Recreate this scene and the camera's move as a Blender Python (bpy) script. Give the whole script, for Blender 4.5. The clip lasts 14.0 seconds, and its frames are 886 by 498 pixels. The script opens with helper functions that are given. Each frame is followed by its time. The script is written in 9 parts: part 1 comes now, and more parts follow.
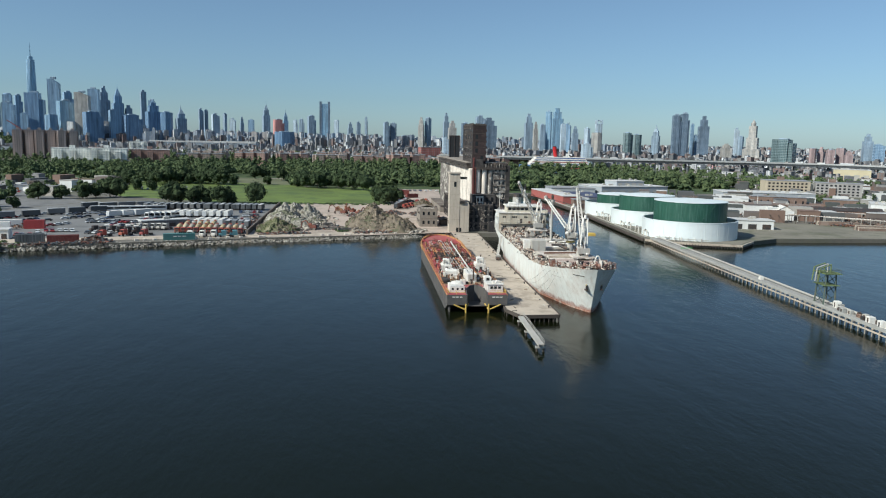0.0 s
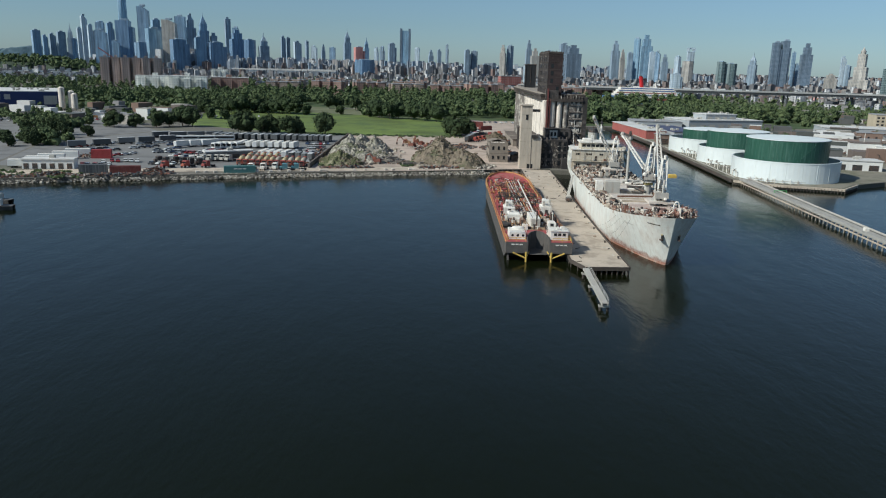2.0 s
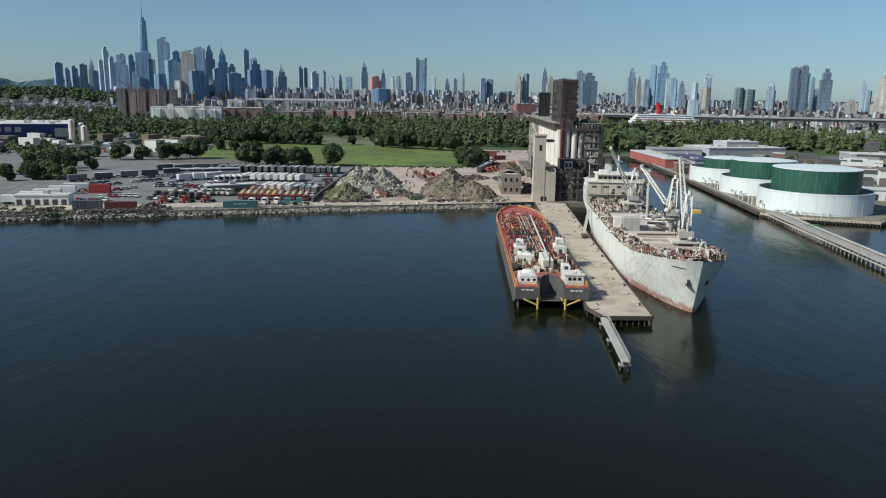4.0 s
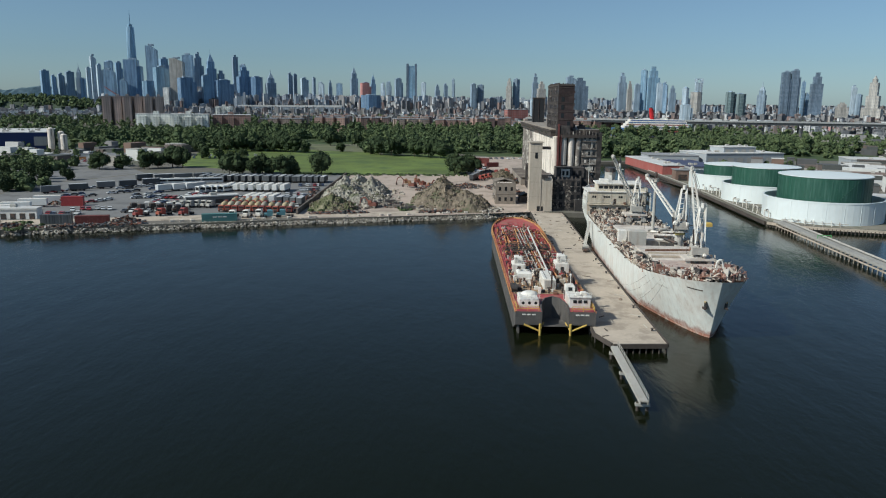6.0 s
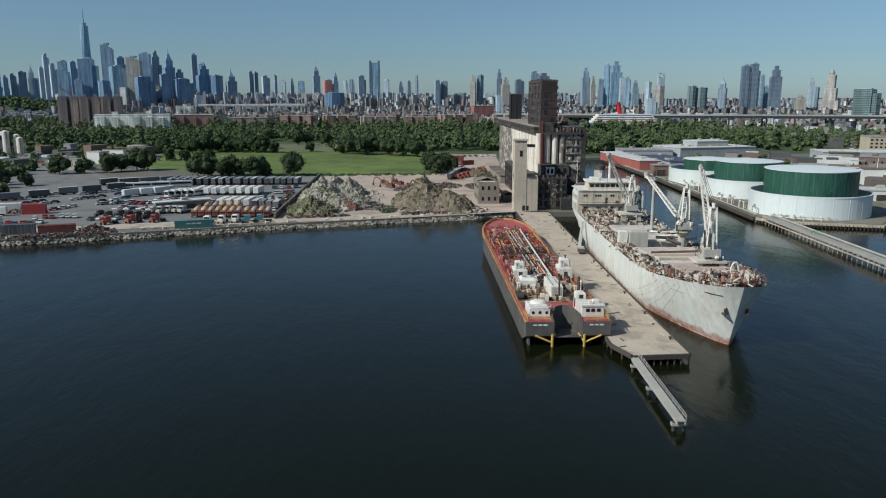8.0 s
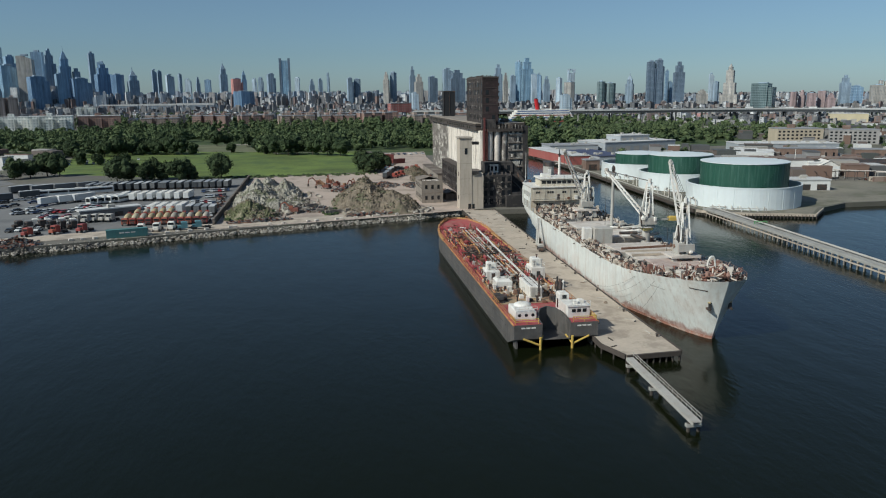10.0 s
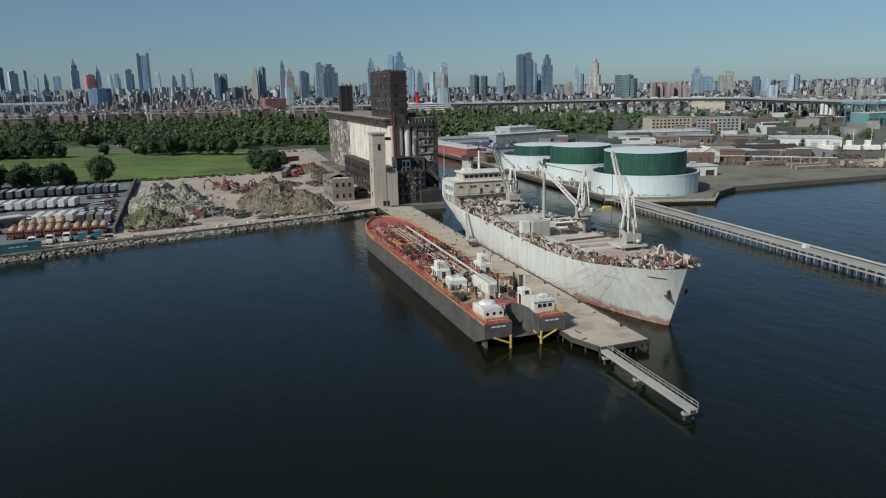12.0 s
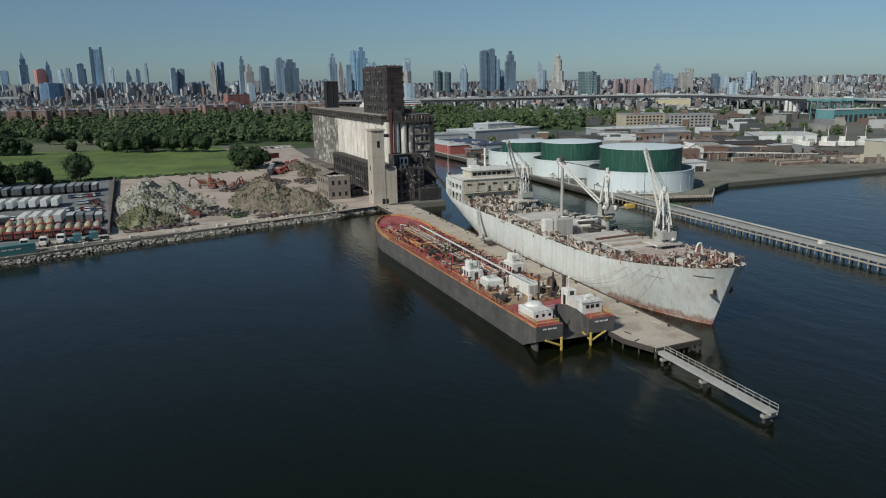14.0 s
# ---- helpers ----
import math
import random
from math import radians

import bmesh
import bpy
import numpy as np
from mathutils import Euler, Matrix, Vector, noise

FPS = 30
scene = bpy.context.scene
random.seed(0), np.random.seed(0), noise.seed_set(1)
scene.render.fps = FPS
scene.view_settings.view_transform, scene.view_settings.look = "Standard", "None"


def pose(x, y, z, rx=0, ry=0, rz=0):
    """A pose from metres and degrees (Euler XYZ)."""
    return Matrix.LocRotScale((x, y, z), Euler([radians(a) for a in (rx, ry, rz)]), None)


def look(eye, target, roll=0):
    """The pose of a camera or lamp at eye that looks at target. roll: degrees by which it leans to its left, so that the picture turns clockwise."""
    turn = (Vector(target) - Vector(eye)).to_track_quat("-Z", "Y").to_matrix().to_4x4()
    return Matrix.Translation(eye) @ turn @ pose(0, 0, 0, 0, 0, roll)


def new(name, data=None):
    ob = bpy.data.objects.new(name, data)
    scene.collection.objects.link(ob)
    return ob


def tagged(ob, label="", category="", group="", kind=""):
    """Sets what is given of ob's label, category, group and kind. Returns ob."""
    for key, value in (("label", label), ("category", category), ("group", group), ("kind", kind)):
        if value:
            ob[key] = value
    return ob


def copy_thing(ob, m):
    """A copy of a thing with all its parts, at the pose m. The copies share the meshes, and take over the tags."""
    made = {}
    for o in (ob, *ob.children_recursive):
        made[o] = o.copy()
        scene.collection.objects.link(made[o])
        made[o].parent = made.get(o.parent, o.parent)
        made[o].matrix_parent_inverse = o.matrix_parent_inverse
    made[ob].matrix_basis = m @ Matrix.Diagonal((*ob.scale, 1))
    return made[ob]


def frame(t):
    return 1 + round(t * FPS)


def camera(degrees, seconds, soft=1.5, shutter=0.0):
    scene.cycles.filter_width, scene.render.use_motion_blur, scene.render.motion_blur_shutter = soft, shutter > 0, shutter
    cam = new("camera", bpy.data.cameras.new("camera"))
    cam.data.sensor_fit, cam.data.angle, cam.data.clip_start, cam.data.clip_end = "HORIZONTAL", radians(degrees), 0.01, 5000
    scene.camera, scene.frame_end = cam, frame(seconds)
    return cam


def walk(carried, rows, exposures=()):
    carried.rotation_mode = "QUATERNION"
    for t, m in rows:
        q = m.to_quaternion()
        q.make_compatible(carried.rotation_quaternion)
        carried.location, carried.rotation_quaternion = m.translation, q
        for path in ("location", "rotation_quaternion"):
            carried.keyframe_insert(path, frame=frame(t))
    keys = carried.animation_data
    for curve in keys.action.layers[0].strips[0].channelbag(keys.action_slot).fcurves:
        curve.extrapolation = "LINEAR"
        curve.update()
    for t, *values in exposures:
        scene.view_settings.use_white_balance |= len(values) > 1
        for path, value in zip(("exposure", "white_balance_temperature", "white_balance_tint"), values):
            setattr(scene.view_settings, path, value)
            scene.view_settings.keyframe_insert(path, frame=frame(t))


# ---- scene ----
cam = camera(61.7, 14.0, 1.1)
EXPOSURES = [(0.0, 0.27, 6000, 2), (0.5, 0.17, 6000, 2), (1.0, 0.0, 6000, 2), (2.0, 0.03, 6000, 2), (3.0, 0.11, 6000, 2), (6.5, -0.05, 6000, 2), (11.0, -0.24, 6000, 2), (14.0, -0.41, 6000, 2)]
PATH = [
    (0, (-37.359, -203.491, 48.734), (-37.06, -201.534, 48.445), 1.3),
    (0.5, (-35.266, -199.944, 48.596), (-34.968, -197.987, 48.314), 1.1),
    (1, (-33.367, -196.393, 47.918), (-33.082, -194.446, 47.558), 1.0),
    (1.5, (-31.757, -191.289, 48.93), (-31.524, -189.36, 48.454), 1.1),
    (2, (-29.622, -186.807, 49.176), (-29.533, -184.867, 48.7), 1.5),
    (2.5, (-28.015, -182.636, 49.28), (-27.971, -180.693, 48.809), 1.4),
    (3, (-27.041, -178.383, 49.439), (-26.998, -176.434, 48.995), 1.3),
    (3.5, (-26.061, -174.006, 49.671), (-26.018, -172.055, 49.232), 1.0),
    (3.7, (-25.74, -172.256, 49.737), (-25.698, -170.3, 49.322), 1.0),
    (5.8, (-25.295, -154.388, 49.725), (-25.251, -152.427, 49.334), 0.4),
    (6, (-25.416, -152.889, 49.698), (-25.352, -150.929, 49.307), 0.7),
    (6.5, (-27.183, -149.299, 49.695), (-27.075, -147.341, 49.304), 0.4),
    (7, (-28.846, -146.539, 49.685), (-28.69, -144.584, 49.293), 0.3),
    (7.5, (-30.814, -144.014, 49.879), (-30.657, -142.06, 49.484), 0.2),
    (7.7, (-31.728, -143.155, 49.979), (-31.572, -141.201, 49.582), 0.1),
    (9.8, (-44.072, -134.848, 50.158), (-43.863, -132.901, 49.75), 0.0),
    (10, (-45.735, -133.931, 50.185), (-45.352, -132.01, 49.778), -0.5),
    (10.5, (-49.051, -131.954, 50.356), (-48.552, -130.061, 49.945), -0.8),
    (11, (-53.023, -129.762, 50.385), (-52.438, -127.895, 49.969), -1.0),
    (11.5, (-56.849, -127.495, 50.488), (-56.179, -125.658, 50.067), -1.2),
    (12, (-61.196, -124.352, 50.688), (-60.495, -122.528, 50.261), -1.2),
    (12.5, (-64.733, -121.453, 50.754), (-64.03, -119.631, 50.323), -1.1),
    (13, (-68.492, -118.388, 50.781), (-67.787, -116.567, 50.347), -1.0),
    (13.5, (-72.196, -115.649, 50.829), (-71.412, -113.862, 50.392), -1.1),
    (14, (-75.365, -113.496, 50.962), (-74.564, -111.717, 50.523), -1.0),
]
walk(cam, [(t, look(eye, to, lean)) for t, eye, to, lean in PATH], EXPOSURES)

# ---- daylight: a clear, slightly hazy afternoon with the sun low to the west ----
SUN_EL, SUN_AZ = 38.0, 247.0      # degrees above the horizon; clockwise from +y
world = bpy.data.worlds.new("sky")
scene.world = world
world.use_nodes = True
wn, wl = world.node_tree.nodes, world.node_tree.links
sky = wn.new("ShaderNodeTexSky")
sky.sky_type = "NISHITA"
sky.sun_disc = False
sky.sun_elevation, sky.sun_rotation = radians(SUN_EL), radians(SUN_AZ)
sky.altitude, sky.air_density, sky.dust_density, sky.ozone_density = 0, 1.0, 0.3, 4.0
soft_sky = wn.new("ShaderNodeHueSaturation")       # summer haze pales the blue
soft_sky.inputs["Saturation"].default_value = 0.7
wl.new(sky.outputs[0], soft_sky.inputs["Color"])
tint = wn.new("ShaderNodeMix")
tint.data_type, tint.blend_type = "RGBA", "MULTIPLY"
tint.inputs[0].default_value, tint.inputs[7].default_value = 1.0, (0.815, 0.980, 1.135, 1)
wl.new(soft_sky.outputs[0], tint.inputs[6])
wl.new(tint.outputs[2], wn["Background"].inputs[0])
wn["Background"].inputs[1].default_value = 0.066
sun = new("sun", bpy.data.lights.new("sun", "SUN"))
sun.data.energy, sun.data.angle, sun.data.color = 4.5, radians(0.6), (1.0, 0.93, 0.83)
az, el = radians(SUN_AZ), radians(SUN_EL)
to_sun = Vector((math.sin(az) * math.cos(el), math.cos(az) * math.cos(el), math.sin(el)))
sun.matrix_world = look(to_sun * 600, (0, 0, 0))

# ---- materials ----
def shader(name):
    m = bpy.data.materials.new(name)
    m.use_nodes = True
    nt = m.node_tree
    return m, nt, nt.nodes["Principled BSDF"]


def math_node(nt, op, a, b=None, c=None):
    n = nt.nodes.new("ShaderNodeMath")
    n.operation = op
    for k, v in enumerate((a, b, c)):
        if v is None:
            continue
        if isinstance(v, (int, float)):
            n.inputs[k].default_value = v
        else:
            nt.links.new(v, n.inputs[k])
    return n.outputs[0]


def mix_node(nt, fac, a, b, blend="MIX"):
    n = nt.nodes.new("ShaderNodeMix")
    n.data_type, n.blend_type = "RGBA", blend
    for sock, v in ((n.inputs[0], fac), (n.inputs[6], a), (n.inputs[7], b)):
        if isinstance(v, (int, float)):
            sock.default_value = v
        elif isinstance(v, tuple):
            sock.default_value = (*v[:3], 1)
        else:
            nt.links.new(v, sock)
    return n.outputs[2]


def noise_node(nt, vec, scale, detail=4.0, rough=0.55):
    n = nt.nodes.new("ShaderNodeTexNoise")
    n.inputs["Scale"].default_value, n.inputs["Detail"].default_value, n.inputs["Roughness"].default_value = scale, detail, rough
    nt.links.new(vec, n.inputs["Vector"])
    return n.outputs[0]


def ramp_node(nt, fac, stops, constant=False):
    n = nt.nodes.new("ShaderNodeValToRGB")
    r = n.color_ramp
    if constant:
        r.interpolation = "CONSTANT"
    while len(r.elements) < len(stops):
        r.elements.new(0.5)
    for e, (p, c) in zip(r.elements, stops):
        e.position, e.color = p, ((*c[:3], 1) if isinstance(c, tuple) else (c, c, c, 1))
    nt.links.new(fac, n.inputs[0])
    return n.outputs[0]


def coords(nt, stretch=(1, 1, 1), spread=True):
    """Object coordinates in metres, shifted by each object's own random number."""
    n = nt.nodes.new("ShaderNodeTexCoord").outputs["Object"]
    if spread:
        info = nt.nodes.new("ShaderNodeObjectInfo")
        add = nt.nodes.new("ShaderNodeVectorMath")
        add.operation = "MULTIPLY_ADD"
        add.inputs[1].default_value = (1, 1, 1)
        nt.links.new(n, add.inputs[0])
        nt.links.new(math_node(nt, "MULTIPLY", info.outputs["Random"], 91.0), add.inputs[2])
        n = add.outputs[0]
    mp = nt.nodes.new("ShaderNodeMapping")
    mp.inputs["Scale"].default_value = stretch
    nt.links.new(n, mp.inputs[0])
    return mp.outputs[0]


def mat(name, col, rough=0.8, metal=0.0, var=0.25, big=0.12, fine=1.6, streak=None, patch=None, bump=0.25, pal=None, island=False):
    """A worn surface. col: base colour; streak=(colour, amount): runs down; patch=(colour, amount, scale): blotches;
    pal: colours of which each object (or each island) takes one."""
    m, nt, b = shader(name)
    vec = coords(nt)
    n1, n2 = noise_node(nt, vec, big, 5), noise_node(nt, vec, fine, 4)
    base = col
    if pal:
        if island:
            rnd = nt.nodes.new("ShaderNodeNewGeometry").outputs["Random Per Island"]
        else:
            rnd = nt.nodes.new("ShaderNodeObjectInfo").outputs["Random"]
        base = ramp_node(nt, rnd, [(k / len(pal), c) for k, c in enumerate(pal)], True)
    f = math_node(nt, "ADD", math_node(nt, "MULTIPLY", n1, 0.6), math_node(nt, "MULTIPLY", n2, 0.4))
    v = ramp_node(nt, f, [(0.32, 1 - var), (0.68, 1 + var * 0.6)])
    out = mix_node(nt, 1.0, base, v, "MULTIPLY")
    if patch:
        p = ramp_node(nt, noise_node(nt, vec, patch[2], 6, 0.65), [(0.5, 0.0), (0.62, 1.0)])
        out = mix_node(nt, math_node(nt, "MULTIPLY", p, patch[1]), out, patch[0])
    if streak:
        sv = coords(nt, (1, 1, 0.07))
        p = ramp_node(nt, noise_node(nt, sv, 0.9, 6, 0.7), [(0.48, 0.0), (0.68, 1.0)])
        out = mix_node(nt, math_node(nt, "MULTIPLY", p, streak[1]), out, streak[0])
    nt.links.new(out, b.inputs["Base Color"])
    nt.links.new(ramp_node(nt, n2, [(0.3, max(0.02, rough - 0.1)), (0.7, min(1, rough + 0.1))]), b.inputs["Roughness"])
    b.inputs["Metallic"].default_value = metal
    if bump:
        bp = nt.nodes.new("ShaderNodeBump")
        bp.inputs["Strength"].default_value, bp.inputs["Distance"].default_value = bump, 0.06
        nt.links.new(n2, bp.inputs["Height"])
        nt.links.new(bp.outputs[0], b.inputs["Normal"])
    return m


def facade(name, wall, glass, wx=3.0, wz=3.6, part_x=0.6, part_z=0.55, gloss=0.25, metal=0.0, pal=None, island=False):
    """A distant front: storeys and window bays at real size, walls mat, panes glossy."""
    m, nt, b = shader(name)
    tc = coords(nt, spread=False)
    sep = nt.nodes.new("ShaderNodeSeparateXYZ")
    nt.links.new(tc, sep.inputs[0])
    geo = nt.nodes.new("ShaderNodeNewGeometry")
    sn = nt.nodes.new("ShaderNodeSeparateXYZ")
    nt.links.new(geo.outputs["Normal"], sn.inputs[0])
    h = math_node(nt, "ADD", sep.outputs[0], math_node(nt, "MULTIPLY", sep.outputs[1], 1.013))
    fx = math_node(nt, "LESS_THAN", math_node(nt, "FRACT", math_node(nt, "DIVIDE", h, wx)), part_x)
    fz = math_node(nt, "LESS_THAN", math_node(nt, "FRACT", math_node(nt, "DIVIDE", sep.outputs[2], wz)), part_z)
    side = math_node(nt, "LESS_THAN", math_node(nt, "ABSOLUTE", sn.outputs[2]), 0.5)
    win = math_node(nt, "MULTIPLY", math_node(nt, "MULTIPLY", fx, fz), side)
    base = wall
    if pal:
        if island:
            rnd = geo.outputs["Random Per Island"]
        else:
            rnd = nt.nodes.new("ShaderNodeObjectInfo").outputs["Random"]
        base = ramp_node(nt, rnd, [(k / len(pal), c) for k, c in enumerate(pal)], True)
    v = ramp_node(nt, noise_node(nt, coords(nt), 0.06, 4), [(0.3, 0.8), (0.7, 1.12)])
    base = mix_node(nt, 1.0, base, v, "MULTIPLY")
    bands = ramp_node(nt, noise_node(nt, coords(nt, (1, 1, 0.06)), 0.14, 3), [(0.3, 0.62), (0.7, 1.3)])
    out = mix_node(nt, 1.0, mix_node(nt, win, base, glass), bands, "MULTIPLY")
    nt.links.new(out, b.inputs["Base Color"])
    nt.links.new(ramp_node(nt, win, [(0.0, 0.75), (1.0, gloss)]), b.inputs["Roughness"])
    b.inputs["Metallic"].default_value = metal
    return m


def water_material():
    m, nt, b = shader("harbour_water")
    vec = nt.nodes.new("ShaderNodeTexCoord").outputs["Object"]
    mp = nt.nodes.new("ShaderNodeMapping")
    mp.inputs["Scale"].default_value, mp.inputs["Rotation"].default_value = (1.0, 0.45, 1), (0, 0, radians(-70))
    nt.links.new(vec, mp.inputs[0])
    a = noise_node(nt, mp.outputs[0], 0.9, 3)
    c = noise_node(nt, mp.outputs[0], 0.16, 3)
    d = noise_node(nt, vec, 0.012, 3)
    f = math_node(nt, "ADD", math_node(nt, "MULTIPLY", a, 0.35), c)
    bp = nt.nodes.new("ShaderNodeBump")
    bp.inputs["Strength"].default_value, bp.inputs["Distance"].default_value = 0.27, 0.5
    nt.links.new(f, bp.inputs["Height"])
    nt.links.new(bp.outputs[0], b.inputs["Normal"])
    nt.links.new(mix_node(nt, d, (0.0046, 0.0066, 0.0022), (0.0076, 0.0096, 0.0036)), b.inputs["Base Color"])
    b.inputs["Roughness"].default_value, b.inputs["IOR"].default_value = 0.15, 1.33
    b.inputs["Specular IOR Level"].default_value = 0.34
    return m


def leaf_material(name, dark, light):
    """Foliage: each clump its own green; noise paints the shade of leaf gaps into it."""
    m, nt, b = shader(name)
    rnd = nt.nodes.new("ShaderNodeNewGeometry").outputs["Random Per Island"]
    vec = coords(nt)
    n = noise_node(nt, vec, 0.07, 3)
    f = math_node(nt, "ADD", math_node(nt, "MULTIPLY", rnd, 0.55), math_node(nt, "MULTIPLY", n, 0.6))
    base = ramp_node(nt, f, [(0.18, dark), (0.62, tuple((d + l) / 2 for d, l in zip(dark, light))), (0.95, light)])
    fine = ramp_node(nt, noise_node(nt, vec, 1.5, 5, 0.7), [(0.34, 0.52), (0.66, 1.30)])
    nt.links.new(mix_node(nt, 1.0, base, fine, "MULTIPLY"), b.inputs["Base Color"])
    b.inputs["Roughness"].default_value = 0.85
    b.inputs["Specular IOR Level"].default_value = 0.2
    bp = nt.nodes.new("ShaderNodeBump")
    bp.inputs["Strength"].default_value, bp.inputs["Distance"].default_value = 0.9, 0.5
    nt.links.new(noise_node(nt, vec, 1.1, 4, 0.65), bp.inputs["Height"])
    nt.links.new(bp.outputs[0], b.inputs["Normal"])
    return m


WATER = water_material()
EARTH = mat("town_earth", (0.16, 0.145, 0.12), 0.95, var=0.3, big=0.01, fine=0.3, patch=((0.09, 0.10, 0.06), 0.6, 0.02), bump=0.1)
GRASS = mat("meadow_grass", (0.135, 0.185, 0.037), 0.95, var=0.6, big=0.03, fine=0.7, patch=((0.075, 0.112, 0.03), 0.85, 0.045), bump=0.6)
ASPHALT = mat("lot_asphalt", (0.20, 0.195, 0.19), 0.92, var=0.2, big=0.03, fine=0.6, patch=((0.09, 0.09, 0.09), 0.5, 0.09), bump=0.1)
DIRT = mat("yard_dirt", (0.47, 0.375, 0.31), 0.95, var=0.2, big=0.05, fine=0.8, patch=((0.24, 0.20, 0.16), 0.6, 0.08), bump=0.4)
QUAY = mat("quay_concrete", (0.50, 0.42, 0.335), 0.9, var=0.22, big=0.08, fine=1.2, patch=((0.27, 0.22, 0.175), 0.6, 0.2), bump=0.3)
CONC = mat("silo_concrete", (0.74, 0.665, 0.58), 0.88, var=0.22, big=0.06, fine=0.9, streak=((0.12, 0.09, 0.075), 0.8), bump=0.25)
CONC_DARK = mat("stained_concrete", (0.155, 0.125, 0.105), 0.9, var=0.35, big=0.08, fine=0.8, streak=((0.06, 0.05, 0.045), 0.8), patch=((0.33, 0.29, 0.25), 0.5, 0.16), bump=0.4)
CONC_TOWER = mat("tower_concrete", (0.50, 0.43, 0.35), 0.88, var=0.15, big=0.06, fine=0.9, streak=((0.30, 0.24, 0.19), 0.5), bump=0.25)
SHIP_WHITE = mat("ship_paint", (0.69, 0.695, 0.65), 0.65, var=0.2, big=0.05, fine=0.6, streak=((0.44, 0.35, 0.28), 0.48), patch=((0.66, 0.60, 0.54), 0.5, 0.12), bump=0.08)


def fouled_hull(m):
    """Rust and scraped primer creeping up from the waterline in an uneven edge."""
    nt = m.node_tree
    b = nt.nodes["Principled BSDF"]
    old = b.inputs["Base Color"].links[0].from_socket
    sep = nt.nodes.new("ShaderNodeSeparateXYZ")
    nt.links.new(nt.nodes.new("ShaderNodeTexCoord").outputs["Object"], sep.inputs[0])
    edge = noise_node(nt, coords(nt, (1, 1, 0.35), False), 0.35, 6, 0.7)
    f = math_node(nt, "SUBTRACT", math_node(nt, "MULTIPLY", edge, 5.2), math_node(nt, "ADD", sep.outputs[2], 0.6))
    f = ramp_node(nt, f, [(0.0, 0.0), (0.9, 1.0)])
    rust = ramp_node(nt, noise_node(nt, coords(nt, (1, 1, 0.4), False), 1.3, 5), [(0.35, (0.24, 0.11, 0.08)), (0.6, (0.46, 0.30, 0.25))])
    nt.links.new(mix_node(nt, math_node(nt, "MULTIPLY", f, 0.85), old, rust), b.inputs["Base Color"])


fouled_hull(SHIP_WHITE)
HULL_BLACK = mat("barge_hull_paint", (0.095, 0.088, 0.083), 0.6, var=0.4, big=0.08, fine=0.8, streak=((0.17, 0.145, 0.125), 0.45), patch=((0.16, 0.14, 0.125), 0.5, 0.25), bump=0.12)
DECK_RED = mat("red_oxide_deck", (0.40, 0.075, 0.08), 0.75, var=0.45, big=0.15, fine=1.0, patch=((0.30, 0.17, 0.13), 0.6, 0.3), bump=0.2)
PAINT_ORANGE = mat("orange_paint", (0.56, 0.27, 0.10), 0.65, var=0.4, fine=1.5, patch=((0.26, 0.10, 0.07), 0.8, 0.35), bump=0.1)
PAINT_YELLOW = mat("yellow_paint", (0.58, 0.40, 0.09), 0.55, var=0.15, patch=((0.4, 0.2, 0.08), 0.4, 0.6), bump=0.1)
PAINT_WHITE = mat("white_paint", (0.78, 0.75, 0.69), 0.55, var=0.16, big=0.3, fine=1.4, streak=((0.42, 0.31, 0.23), 0.42), patch=((0.55, 0.47, 0.40), 0.35, 0.5), bump=0.08)
# soot, darkened further to hold the shade on the workhouse front
SOOT_SHADE = mat("sooty_shaded_ruin", (0.045, 0.04, 0.038), 0.9, var=0.4, big=0.12, fine=1.0, patch=((0.13, 0.11, 0.10), 0.6, 0.25), bump=0.4)
RUIN_GREY = mat("ruin_concrete", (0.28, 0.24, 0.20), 0.9, var=0.3, big=0.15, fine=1.0, streak=((0.15, 0.13, 0.11), 0.6), bump=0.4)
JETTY_GREY = mat("jetty_concrete", (0.36, 0.35, 0.325), 0.9, var=0.2, big=0.08, fine=1.0, patch=((0.24, 0.23, 0.21), 0.5, 0.2), bump=0.2)
STEEL_DARK = mat("dark_machinery", (0.05, 0.047, 0.045), 0.6, var=0.4, patch=((0.16, 0.08, 0.05), 0.6, 0.8), bump=0.3)
STEEL_RUST = mat("rusty_steel", (0.20, 0.10, 0.065), 0.85, var=0.4, patch=((0.34, 0.26, 0.2), 0.6, 0.6), bump=0.4)
STEEL_GREY = mat("weathered_grey_steel", (0.44, 0.42, 0.38), 0.65, var=0.2, streak=((0.3, 0.2, 0.14), 0.4), bump=0.15)
TANK_WHITE = mat("tank_white_paint", (0.70, 0.745, 0.745), 0.5, var=0.06, big=0.04, fine=0.4, streak=((0.62, 0.62, 0.58), 0.25), bump=0.04)
TANK_GREEN = mat("tank_green_paint", (0.03, 0.095, 0.066), 0.4, var=0.15, big=0.05, fine=0.3, streak=((0.11, 0.20, 0.165), 0.55), bump=0.04)
WOOD_PILE = mat("tarred_pile_wood", (0.075, 0.06, 0.05), 0.9, var=0.4, bump=0.5)
WINDOW_DARK = mat("dark_window", (0.02, 0.022, 0.025), 0.15, var=0.2, bump=0.0)
BARK = mat("bark", (0.09, 0.07, 0.05), 0.95, var=0.3, bump=0.6)
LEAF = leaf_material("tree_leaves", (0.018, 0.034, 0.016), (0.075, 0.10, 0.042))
# wood greens are raised and greyed to hold some distance haze
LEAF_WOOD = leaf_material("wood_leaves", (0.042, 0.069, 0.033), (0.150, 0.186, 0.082))


